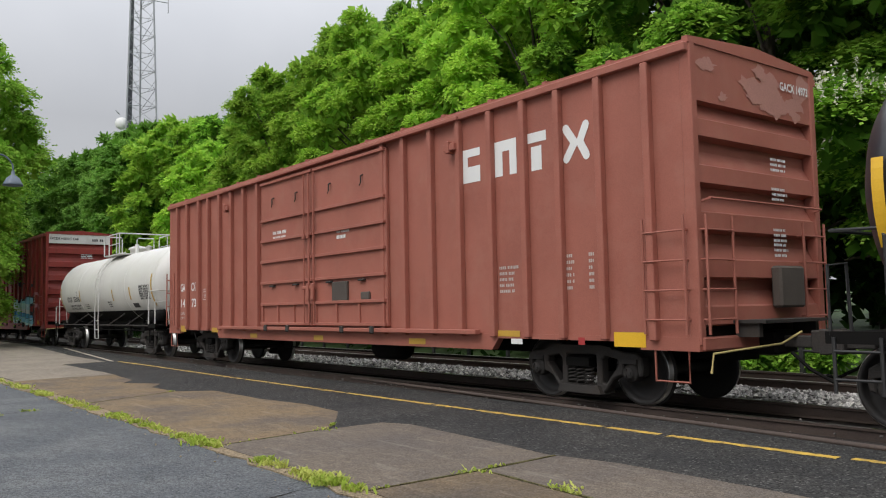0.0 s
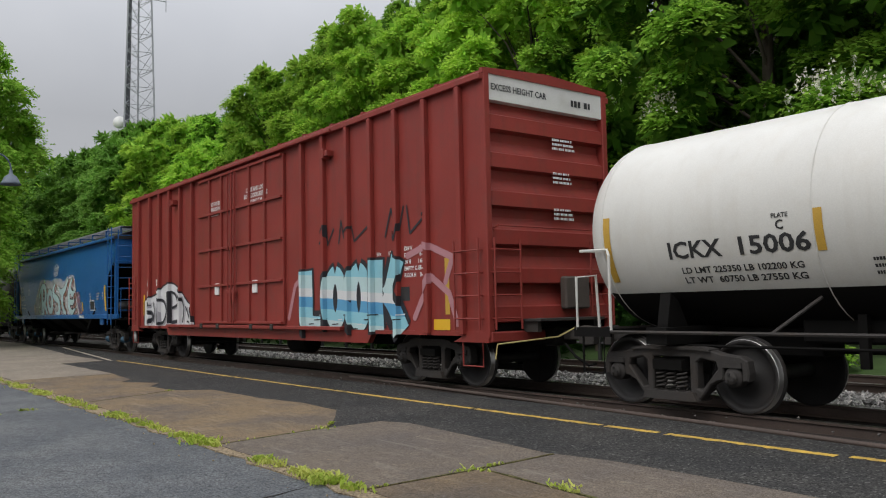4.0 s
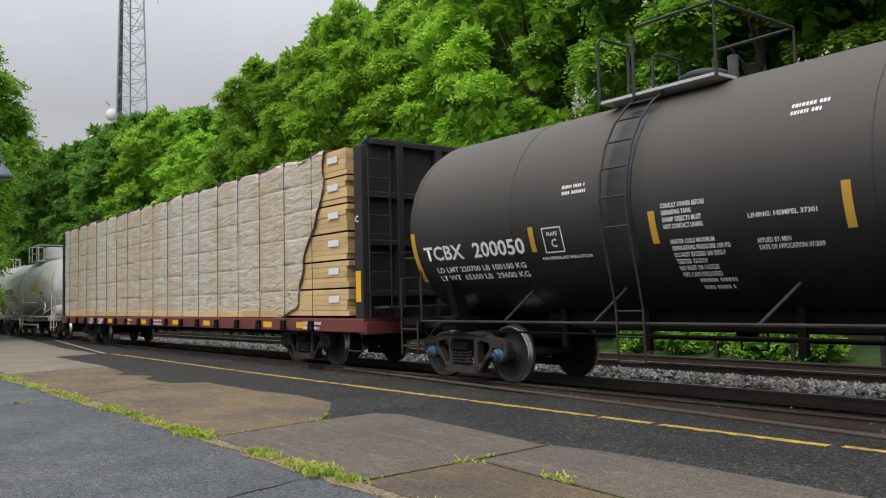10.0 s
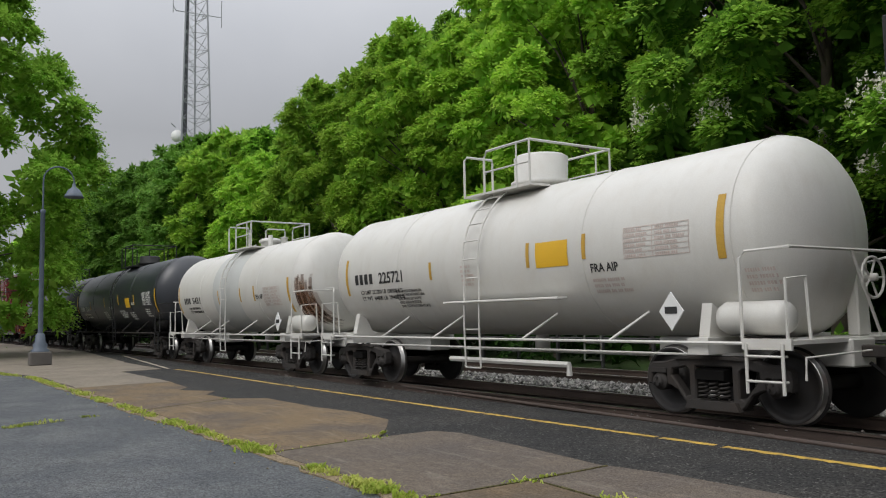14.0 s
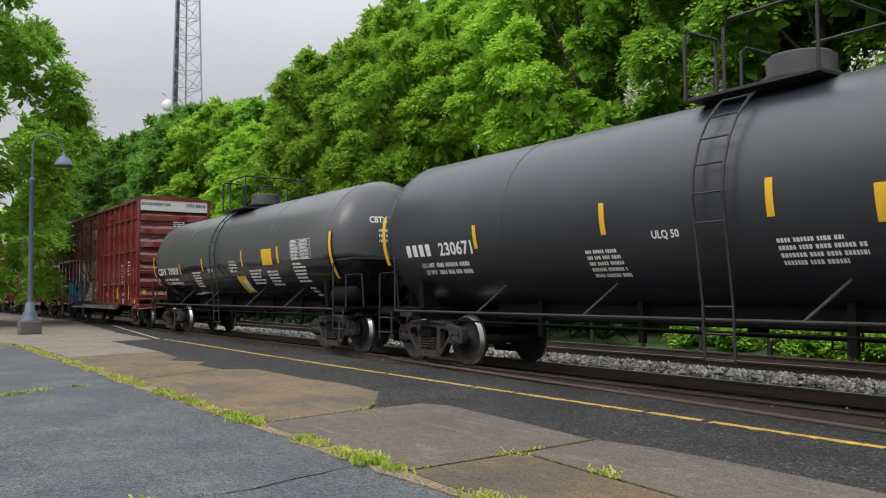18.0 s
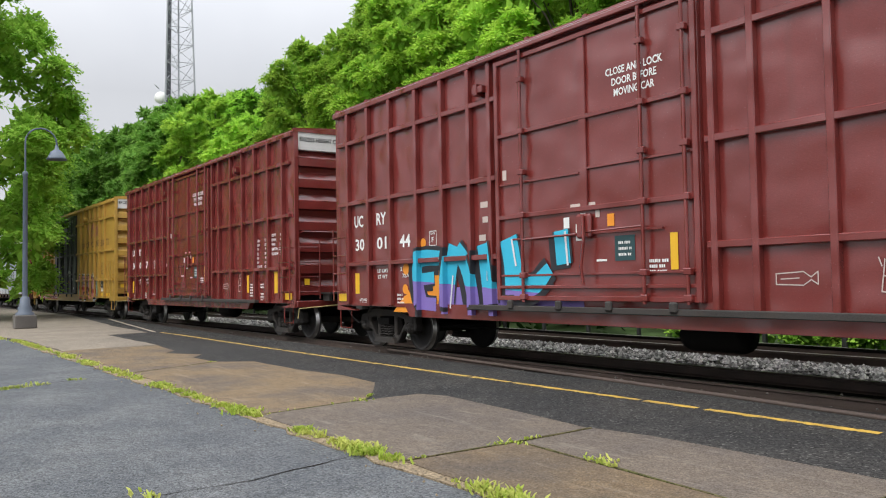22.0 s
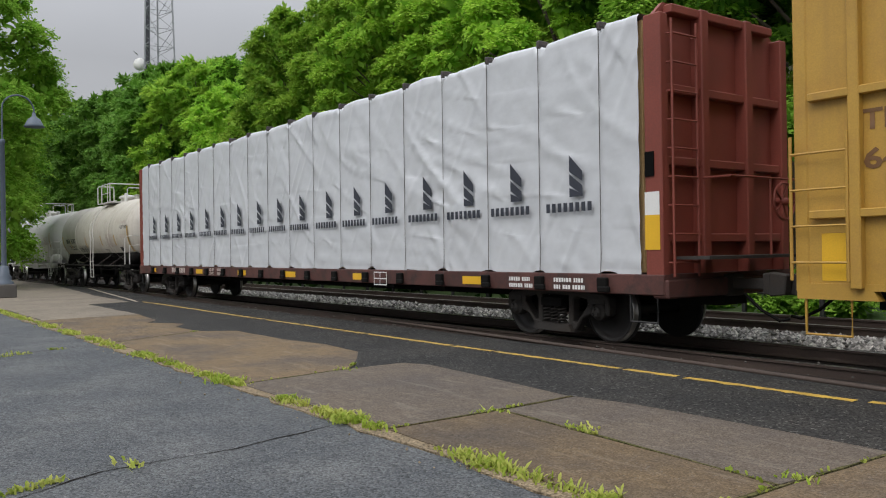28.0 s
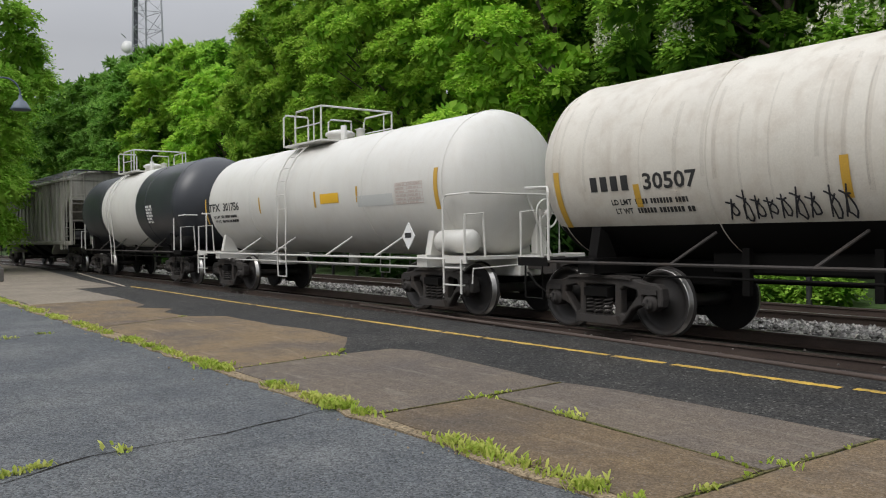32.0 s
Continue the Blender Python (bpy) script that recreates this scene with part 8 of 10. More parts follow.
# ---- centre-beam flat cars and their loads ----
def flatcar(label, s0, s1, half, deck_paint, bulk_paint, pockets):
    s, hl = (s0 + s1) / 2, (s1 - s0) / 2
    car = railcar("centre_beam_flatcar", label, "flatcar", s, half)
    P, B = M[deck_paint], M[bulk_paint]
    part("deck", boxes((-hl, hl, -1.42, 1.42, 0.97, 1.03)), P, car)
    part("side_sill", boxes((-hl, hl, -1.46, -1.40, 0.76, 1.03), (-hl, hl, 1.40, 1.46, 0.76, 1.03), bevel=0.012), P, car)
    part("centre_sill", boxes((-hl, hl, -0.3, 0.3, 0.58, 0.968)), M["under"], car)
    for x in pockets:
        part("stake_pocket", boxes((x - 0.09, x + 0.09, -1.53, -1.455, 0.8, 0.98), (x - 0.05, x + 0.16, -1.56, -1.5, 0.78, 0.86), bevel=0.015), M["under"], car)
    for k in range(-4, 5):
        x = k * half / 5.5
        part("cross_bearer", boxes((x - 0.07, x + 0.07, -1.4, 1.4, 0.7, 0.968)), M["under"], car)
    for sx in (-1, 1):
        bm = bmesh.new()
        xa, xb = sorted((sx * (hl - 0.30), sx * (hl - 0.02)))
        plate = sorted((sx * (hl - 0.26), sx * (hl - 0.20)))
        prism_x(bm, [(-1.42, 1.03), (1.42, 1.03), (1.42, 4.35), (1.15, 4.6), (-1.15, 4.6), (-1.42, 4.35)], plate[0], plate[1])
        bmesh.ops.recalc_face_normals(bm, faces=bm.faces)
        bulk = part("bulkhead", bm, B, car, "tall ribbed steel bulkhead")
        for y in (-1.36, -0.5, 0.5, 1.36):
            part("bulkhead_post", boxes((xa, xb, y - 0.08, y + 0.08, 0.8, 4.4 if abs(y) > 1 else 4.56), bevel=0.015), B, bulk)
        for z in (1.5, 2.5, 3.45, 4.5):
            w = 1.15 if z > 4.4 else 1.42
            part("bulkhead_rib", boxes((min(sx * (hl - 0.2), sx * (hl - 0.06)), max(sx * (hl - 0.2), sx * (hl - 0.06)), -w, w, z - 0.06, z + 0.06), bevel=0.015), B, bulk)
        part("end_sill", boxes((min(sx * (hl - 0.2), sx * (hl + 0.05)), max(sx * (hl - 0.2), sx * (hl + 0.05)), -1.44, 1.44, 0.72, 0.965), bevel=0.02), P, car)
    for k in range(14):
        x = -hl + 0.9 + (2 * hl - 1.8) * k / 13
        part("centre_beam_post", boxes((x - 0.08, x + 0.08, -0.1, 0.1, 1.03, 4.4)), P, car)
    part("centre_beam_top", boxes((-hl + 0.28, hl - 0.28, -0.17, 0.17, 4.4, 4.55)), P, car)
    ladder(car, hl, -1.34, 1.0, 4.3, 0.5, "y", B, 9, r=0.014, name="end_ladder")
    part("end_platform", boxes((hl + 0.0, hl + 0.5, -1.2, 1.2, 1.22, 1.26)), M["steel"], car)
    part("end_handrail", tubes([[(hl - 0.02, -0.6, 2.3), (hl + 0.4, -0.6, 2.3), (hl + 0.4, 1.3, 2.3), (hl + 0.4, 1.3, 1.25)], [(hl + 0.4, 0.3, 1.25), (hl + 0.4, 0.3, 2.3)]], 0.018), B, car)
    brake_wheel(car, hl + 0.3, 0.8, 2.0, B, 0.26)
    stirrup(car, hl - 0.6, -1.4, 0.4, 0.78, 0.45, M["iron"])
    stirrup(car, -hl + 0.15, -1.4, 0.4, 0.78, 0.45, M["iron"])
    running_gear(car, s, half, hl + 0.35)
    return car, s, hl


def wrapped_load(name, label, s, half, x0, x1, top, paint, straps, bump, ragged=None, seed=0, creases=True, cable=0.008):
    """Wrapped lumber stacked on both sides of the beam: a creased cover held down by cables. It rides with its car."""
    load = new(name)
    tagged(load, label, "lumber load", "lumber loads on flatcars")
    CARS.append((load, s, half))
    for side in (-1, 1):
        bm = bmesh.new()
        nx = (300 if creases else 560) if side < 0 else 40
        zs = [1.06]
        for k in range(6):
            base = 1.06 + 0.568 * k
            zs += [base + 0.568 * f for f in (0.04, 0.08, 0.2, 0.34, 0.48, 0.62, 0.76, 0.9, 0.955, 0.98)]
        zs = sorted(z for z in zs if z < top - 0.02) + [top] if side < 0 else [1.06 + (top - 1.06) * k / 8 for k in range(9)]
        nz = len(zs) - 1
        grid = []
        for i in range(nx + 1):
            col = []
            x = x0 + (x1 - x0) * i / nx
            near_strap = min(abs(x - p) for p in straps)
            for j in range(nz + 3):
                z = zs[min(j, nz)]
                bulge = (0.018 if creases else 0.012) * min(1.0, near_strap / 0.5)
                y = 1.405 + bulge * 0.7
                if creases:
                    f = (z - 1.06) / 0.568 % 1.0
                    y -= 0.05 * math.exp(-((min(f, 1 - f)) / 0.03) ** 2) * max(0.0, 0.6 + 1.3 * noise.noise(Vector((x * 0.55, int((z - 1.0) / 0.568), seed))))
                    y += bump * noise.noise(Vector((x * 1.3, z * 4.5, seed))) + bump * 0.8 * noise.noise(Vector((x * 4.0, z * 14.0, seed + 5)))
                    # folds drawn tight from the cables and sagging between them
                    fold = noise.noise(Vector((x * 1.1 + z * 3.2, z * 1.2 - x * 0.5, seed + 21)))
                    y += 0.028 * max(0.0, 1 - abs(fold) * 9) * max(0.0, noise.noise(Vector((x * 0.5, z * 0.7, seed + 30))) + 0.25)
                    y += bump * 1.1 * noise.noise(Vector((x * 2.2 + z * 2.0, z * 2.5 - x, seed + 9)))
                else:
                    # long slanting folds gathered at the cables, small tucks, and a slack lower hem
                    for a_, b_, amp, w_, off_ in ((0.9, 0.8, 0.05, 9.0, 21), (1.5, -0.9, 0.035, 13.0, 41), (0.5, 1.7, 0.03, 13.0, 61), (2.4, 1.9, 0.02, 9.0, 81), (0.3, 3.2, 0.018, 9.0, 95)):
                        fold = noise.noise(Vector((x * a_ + z * b_, z * 0.25 - x * 0.2, seed + off_)))
                        y += amp * max(0.0, 1 - abs(fold) * w_) * max(0.0, noise.noise(Vector((x * 0.5, z * 0.5, seed + off_ + 9))) + 0.3)
                    y += bump * noise.noise(Vector((x * 2.2, z * 0.7, seed))) + bump * 0.8 * noise.noise(Vector((x * 3.0 + z * 3.0, z * 2.0, seed + 3)))
                    y += 0.03 * max(0.0, 1.5 - z) * noise.noise(Vector((x * 3.5, 2.0, seed + 7)))
                zz = z
                if j >= nz - 1 and j <= nz:
                    zz += 0.07 * noise.noise(Vector((x * 0.9, 3.0, seed))) - (0.06 if near_strap < 0.12 else 0)
                    y -= 0.04 * (j - nz + 1)
                if j > nz:
                    y, zz = (0.9, top + 0.05) if j == nz + 1 else (0.2, top + 0.03)
                if j == 0:
                    zz += (0.05 if creases else 0.09) * noise.noise(Vector((x * 2.5, 9.0, seed))) - (0.0 if creases else 0.06 * min(1.0, near_strap / 0.3))
                xx = x
                if ragged and side < 0 and x > x1 - 4.0:
                    # the torn end: the film draws back and hangs loose along a slanting edge
                    u = (x - x1 + 4.0) / 4.0
                    xx = x1 - 4.0 + u * (ragged(z) - x1 + 4.0)
                    y += 0.03 * u * noise.noise(Vector((xx * 5.0 + z * 2.0, z * 0.9, seed + 50))) + 0.02 * u
                col.append(bm.verts.new((xx, side * y, zz)))
            grid.append(col)
        for i in range(nx):
            for j in range(nz + 2):
                bm.faces.new((grid[i][j], grid[i + 1][j], grid[i + 1][j + 1], grid[i][j + 1]))
        bmesh.ops.recalc_face_normals(bm, faces=bm.faces)
        for v in [v for v in bm.verts if not v.link_faces]:
            bm.verts.remove(v)
        part("wrap_cover", bm, M[paint], load, "creased plastic wrap", smooth=True)
        # lumber inside
        part("lumber_stack", boxes((x0 + 0.03, x1 - 0.03, min(side * 0.2, side * 1.3), max(side * 0.2, side * 1.3), 1.05, top - 0.06)), M["wood"], load)
    for p in straps:
        bm = tubes([[(p, -1.46, 0.98), (p, -1.445, 1.3), (p, -1.435, top - 0.06), (p, -1.36, top + 0.04), (p, -0.15, top + 0.07)]], cable, 5)
        part("tie_down_cable", bm, M["strap"], load)
        part("corner_guard", boxes((p - 0.035, p + 0.035, -1.44, -1.25, top - 0.03, top + 0.05), (p - 0.025, p + 0.025, -1.45, -1.38, top - 0.07, top + 0.035), bevel=0.012), M["strap"], load)
    return load


CABLES = [45.4, 46.64, 47.83, 49.1, 50.34, 51.5, 52.65, 53.93, 55.13, 56.38, 57.57, 58.76, 60.05, 61.3, 62.5, 63.75, 65.0]
flat_a, SF, hl = flatcar("rusty red centre-beam flatcar with sooty bulkheads, loaded with lumber", 44.2, 66.98, 8.35, "deck_red", "bulk_black", [p - 55.59 for p in CABLES])
TORN = ((1.06, 63.5), (1.28, 64.3), (1.7, 64.4), (2.3, 64.62), (2.8, 64.9), (3.1, 65.15), (3.5, 65.4), (4.6, 65.55))


def edge(z):
    """Where the torn film ends, by height."""
    for (z0, a), (z1, b) in zip(TORN, TORN[1:]):
        if z <= z1:
            return a + (b - a) * max(0.0, z - z0) / (z1 - z0) + 0.05 * math.sin(z * 7.0) - SF
    return TORN[-1][1] - SF


sa = [p - SF for p in CABLES]
load_a = wrapped_load("lumber_load", "stacked pine lumber under torn translucent plastic wrap", SF, 8.35, 44.6 - SF, 66.2 - SF, 4.47, "wrap", sa, 0.010, edge, 3)
rnd = random.Random(44)
for p in range(6):
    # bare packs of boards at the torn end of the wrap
    # the thin base strip is black, painting the shaded gap between packs
    pack = part("lumber_pack", boxes((62.9 - SF, 66.3 - SF, -1.34, -0.25, 1.05 + 0.568 * p, 1.085 + 0.568 * p)), M["recess_shade"], load_a, "strapped pack of fresh pine boards")
    for r in range(5):
        z = 1.083 + 0.568 * p + 0.107 * r
        d = rnd.uniform(-0.012, 0.012)
        part("board", boxes((62.9 - SF + rnd.uniform(0, 0.05), 66.32 - SF + rnd.uniform(-0.06, 0.03), -1.37 + d, -0.25, z, z + 0.103), bevel=0.004), M["wood"], pack)
    part("paper_tag", boxes((65.6 - SF, 66.0 - SF, -1.40, -1.384, 1.35 + 0.568 * p, 1.48 + 0.568 * p)), M["decal_white"], pack)
for k in range(9):
    # bare bottom boards below the edge of the film
    x = 44.7 - SF + 2.1 * k
    part("bearer_board", boxes((x, x + 2.09, -1.435, -1.3, 1.045, 1.05 + rnd.uniform(0.1, 0.2)), bevel=0.006), M["wood"], load_a)
for k in range(1, 6):
    # strips on the film paint the shaded gaps between packs, as if showing through
    bm = bmesh.new()
    x = 44.8 - SF
    while x < 64.3 - SF:
        w = rnd.uniform(0.25, 1.3)
        z = 1.06 + 0.568 * k + rnd.uniform(-0.012, 0.012)
        tilt = rnd.uniform(-0.02, 0.02)
        h = rnd.uniform(0.006, 0.013)
        bm.faces.new([bm.verts.new(p) for p in ((x, -1.424, z - h), (x + w, -1.424, z - h * 0.4 + tilt), (x + w, -1.424, z + h * 0.4 + tilt), (x, -1.424, z + h))])
        x += w + rnd.choice((0.02, 0.05, 0.3, 0.6))
    part("pack_gap_shade", bm, M["mist_dark"], load_a)
side_f = lambda x, z: -1.46
writing("KLRX", 48.2 - SF, 0.79, 0.17, M["decal_white"], flat_a, side_f, 0.66)
writing("2892", 49.42 - SF, 0.79, 0.17, M["decal_white"], flat_a, side_f, 0.7)
for x in (50.62, 54.12, 56.85, 59.12, 62.7, 64.3):
    decal("reflector", x - SF, x + 0.45 - SF, 0.82, 0.95, M["yellow"], flat_a, side_f)
for k, x in enumerate((52.4, 55.2, 64.6)):
    bars(x - SF, 0.96, 0.8, 2, 0.1, 0.06, M["decal_white"], flat_a, side_f, 150 + k)
decal("reflector", 66.72 - SF, 66.9 - SF, 1.35, 1.95, M["yellow"], flat_a, lambda x, z: -1.44)
writing("C", 66.73 - SF, 2.9, 0.12, M["decal_white"], flat_a, lambda x, z: -1.44)

flat_b, SG, hl = flatcar("brown centre-beam flatcar carrying white wrapped lumber", -95.97, -73.0, 9.1, "deck_brown", "bulk_red", [-9.85 + 1.27 * k for k in range(17)])
sb = [5.52 + 1.222 * (k - 13) for k in range(18)]
load_b = wrapped_load("lumber_load", "lumber packs in white printed wrap, held by cables", SG, 9.1, -95.66 - SG, -73.4 - SG, 4.46, "wrap_white", sb, 0.014, None, 8, False, 0.006)
for k in range(17):
    # printed mark: a slanted dark block cut by pale stripes, over a line of dark blocks
    x = 5.6 + 1.225 * (k - 13) + 0.44 + 0.03 * ((k * 5) % 3 - 1)
    bm = bmesh.new()
    for z0, h0, h1 in ((2.12, 0.13, 0.0), (2.29, 0.16, 0.13), (2.48, 0.24, 0.14)):
        bm.faces.new([bm.verts.new((a, 0, b)) for a, b in ((x + 0.1, z0 + (0.0 if h1 == 0 else 0.0)), (x + 0.36, z0 - (0.0 if h1 == 0 else 0.15)), (x + 0.36, z0 + h1 - 0.15 + (0.18 if h1 == 0 else 0.0)), (x + 0.1, z0 + h0))])
    for v in bm.verts:
        v.co.y = -1.475
    part("printed_mark", bm, M["dark_ink"], load_b)
    blocks(x - 0.38, 1.91, 0.95, 0.13, 8, M["dark_ink"], load_b, lambda a, z: -1.47, "printed_block")
for x in (-94.6, -90.2, -87.0, -84.1, -80.9, -77.2):
    decal("reflector", x - SG, x + 0.55 - SG, 0.82, 0.95, M["yellow"], flat_b, side_f)
scrawl(flat_b, [[(-80.05 - SG, 0.74), (-79.6 - SG, 0.74), (-79.6 - SG, 0.98), (-80.05 - SG, 0.98), (-80.05 - SG, 0.74)], [(-79.83 - SG, 0.74), (-79.83 - SG, 0.98)], [(-80.05 - SG, 0.86), (-79.6 - SG, 0.86)]], 0.02, "decal_white", [], wrap=side_f)
bars(-93.3 - SG, 0.98, 0.2, 1, 0.1, 0.15, M["decal_faded"], flat_b, side_f, 401)
bars(-92.4 - SG, 0.98, 1.3, 1, 0.1, 0.15, M["decal_faded"], flat_b, side_f, 402)
writing("LD LMT", -89.1 - SG, 0.91, 0.075, M["decal_faded"], flat_b, side_f, 0.4)
writing("LT WT", -89.1 - SG, 0.8, 0.075, M["decal_faded"], flat_b, side_f, 0.34)
bars(-88.5 - SG, 0.985, 0.5, 2, 0.11, 0.075, M["decal_faded"], flat_b, side_f, 403)
for k, x in enumerate((-76.0, -75.0)):
    bars(x - SG, 0.96, 0.7, 2, 0.1, 0.06, M["decal_white"], flat_b, side_f, 160 + k)
decal("reflector", -73.3 - SG, -73.06 - SG, 1.35, 1.8, M["yellow"], flat_b, lambda x, z: -1.44)
decal("reflector", -73.3 - SG, -73.06 - SG, 1.8, 2.1, M["decal_white"], flat_b, lambda x, z: -1.44)
# dark block that paints the shaded inside of the slot
part("lashing_slot", boxes((-73.28 - SG, -73.14 - SG, -1.46, -1.44, 2.3, 2.62)), M["recess_shade"], flat_b)


# ---- platform and line side ----
def slab(name, outline, z0, z1, mat, label="", category="", kind="structure", edge=0.0):
    """A flat slab with a given outline; returns the object."""
    bm = bmesh.new()
    a = [bm.verts.new((x, y, z1)) for x, y in outline]
    b = [bm.verts.new((x, y, z0)) for x, y in outline]
    n = len(a)
    bm.faces.new(a)
    bm.faces.new(b[::-1])
    for i in range(n):
        bm.faces.new((a[i], b[i], b[(i + 1) % n], a[(i + 1) % n]))
    bmesh.ops.recalc_face_normals(bm, faces=bm.faces)
    bmesh.ops.triangulate(bm, faces=[f for f in bm.faces if len(f.verts) > 4])
    return tagged(new(name, finish(bm, name, mat)), label, category, kind=kind)


def jag(points, amount, step, seed):
    """Fray a polyline a little."""
    rnd = random.Random(seed)
    out = []
    for (xa, ya), (xb, yb) in zip(points, points[1:]):
        n = max(1, int(math.hypot(xb - xa, yb - ya) / step))
        for k in range(n):
            out.append((xa + (xb - xa) * k / n + rnd.uniform(-amount, amount) * (k > 0), ya + (yb - ya) * k / n + rnd.uniform(-amount, amount) * (k > 0)))
    return out + [points[-1]]


# roadway: old asphalt in the foreground
slab("road", [(-120, -40), (60, -40), (60, 3.28), (-24, 3.28), (-34, 1.6), (-120, 0.5)], -0.1, -0.012, M["asphalt"], "worn grey asphalt roadway beside the platform", "road")
# platform base in darker asphalt, reaching the edge beside the track
edge_y = [(60, 8.15), (-24, 8.1), (-30, 8.35), (-36, 8.62), (-60, 8.1), (-120, 4.9)]
slab("platform", [(-120, 0.5), (-34, 1.6), (-24, 3.28), (60, 3.28)] + edge_y, -0.35, 0.0, M["asphalt_dark"], "dark patched asphalt platform beside the near track", "platform")
# concrete slabs left in the patched surface, each a piece of its own
conc = new("platform_slabs")
tagged(conc, "brown stained concrete slabs with weedy joints", "platform slabs", kind="structure")


def stone(outline, seed, fray=0.0):
    ob = slab("slab", jag(outline + [outline[0]], fray, 0.5, seed)[:-1] if fray else outline, -0.02, 0.006 + 0.001 * (seed % 3), M["concrete_grey" if seed in (1, 3) else "concrete" if seed < 8 else "concrete_pale"], kind="")
    ob.parent = conc


stone([(-8.25, 3.34), (-5.42, 3.36), (-5.45, 4.4), (-5.52, 5.42), (-6.72, 5.55), (-8.1, 5.66), (-8.5, 5.5), (-8.48, 4.75)], 1, 0.02)
stone([(-5.38, 3.36), (-2.7, 3.3), (-2.7, 4.28), (-5.4, 4.5)], 2, 0.015)
stone([(-5.4, 4.54), (-2.7, 4.32), (-2.66, 5.55), (-3.5, 5.58), (-4.87, 5.57), (-5.47, 5.46)], 3, 0.015)
stone([(-2.66, 3.3), (1.5, 3.3), (1.5, 5.5), (-2.62, 5.55)], 4, 0.015)
stone([(1.54, 3.3), (6, 3.3), (6, 5.5), (1.54, 5.5)], 5, 0.015)
stone([(-8.29, 3.34), (-8.52, 4.75), (-8.8, 5.0), (-9.86, 5.67), (-10.95, 5.76), (-12.16, 5.6), (-14.05, 5.6), (-14.5, 5.06), (-13.6, 3.36)], 6, 0.03)
stone([(-13.64, 3.36), (-14.55, 5.06), (-15.64, 5.01), (-16.29, 5.39), (-17.09, 4.91), (-17.7, 5.26), (-19.68, 5.46), (-19.4, 3.36)], 7, 0.03)
stone([(-19.44, 3.36), (-19.72, 5.46), (-24.93, 5.5), (-25.3, 6.75), (-31, 6.9), (-31, 2.3), (-24, 3.36)], 8, 0.03)
stone([(-31.04, 2.3), (-31.04, 7.0), (-45, 8.2), (-45, 1.5)], 9, 0.02)
stone([(-45.04, 1.5), (-45.04, 8.2), (-75, 7.4), (-75, 1.2)], 10, 0.02)


def painted(name, points, width, mat, label, seed):
    """A worn painted line a few millimetres over the platform."""
    rnd = random.Random(seed)
    bm = bmesh.new()
    L, R = [], []
    for (xa, ya), (xb, yb) in zip(points, points[1:]):
        d = Vector((xb - xa, yb - ya))
        n = Vector((-d.y, d.x)).normalized()
        m = max(1, int(d.length / 0.07))
        for k in range(m + 1):
            c = Vector((xa, ya)) + d * k / m
            L.append(bm.verts.new((*(c + n * (width / 2 + rnd.uniform(-0.012, 0.012))), 0.005)))
            R.append(bm.verts.new((*(c - n * (width / 2 + rnd.uniform(-0.03, 0.008))), 0.005)))
    for i in range(len(L) - 1):
        if rnd.random() > 0.07:
            bm.faces.new((L[i], L[i + 1], R[i + 1], R[i]))
    tagged(new(name, finish(bm, name, mat)), label, "painted line", kind="structure")


painted("yellow_line", [(-24.9, 7.02), (-23.2, 7.06), (-17.2, 7.0), (-12.5, 7.02), (-9.3, 7.06), (-5.62, 7.12)], 0.11, M["line"], "worn yellow safety line along the platform edge", 1)
painted("yellow_line", [(-5.5, 7.11), (-3.9, 7.14), (-3.72, 7.15)], 0.12, M["line"], "worn yellow safety line along the platform edge", 2)
painted("yellow_line", [(-3.62, 7.2), (0, 7.25), (20, 7.3)], 0.12, M["line"], "worn yellow safety line along the platform edge", 3)
painted("pale_line", [(-25.2, 6.95), (-30.5, 7.55), (-37.5, 8.35)], 0.1, M["line_white"], "worn pale line turning along the old platform edge", 4)
slab("edge_board", [(-60, 8.2), (-36, 8.66), (-30, 8.42), (-24, 8.16), (60, 8.2), (60, 8.36), (-24, 8.33), (-30, 8.56), (-36, 8.8), (-60, 8.34)], -0.4, -0.02, M["tie"], "dark timber edging between platform and track", "edging")

# ties under both tracks
tie_me = finish(boxes((-0.11, 0.11, -1.3, 1.3, -0.36, -0.175), bevel=0.012), "tie", M["tie"])
for c, dy in enumerate(TRACKS):
    bed = new("tie_row")
    tagged(bed, "creosoted timber ties under the rails", "railway ties", kind="structure")
    rnd = random.Random(c)
    for k in range(150):
        x = 6 - 0.52 * k
        put("tie", tie_me, bed, pose(x, track_y(x) + dy + rnd.uniform(-0.04, 0.04), rnd.uniform(-0.02, 0.0), 0, 0, rnd.uniform(-1.5, 1.5)))


def scatter(name, count, place, make, mat, label, category, seed):
    """Many small loose pieces joined in one mesh."""
    rs = np.random.RandomState(seed)
    V, F = [], []
    for _ in range(count):
        p = place(rs)
        if p is None:
            continue
        base = len(V)
        vs, fs = make(rs, p)
        V += vs
        F += [tuple(base + i for i in f) for f in fs]
    me = bpy.data.meshes.new(name)
    me.from_pydata(V, [], F)
    me.materials.append(mat)
    return tagged(new(name, me), label, category, kind="stuff")


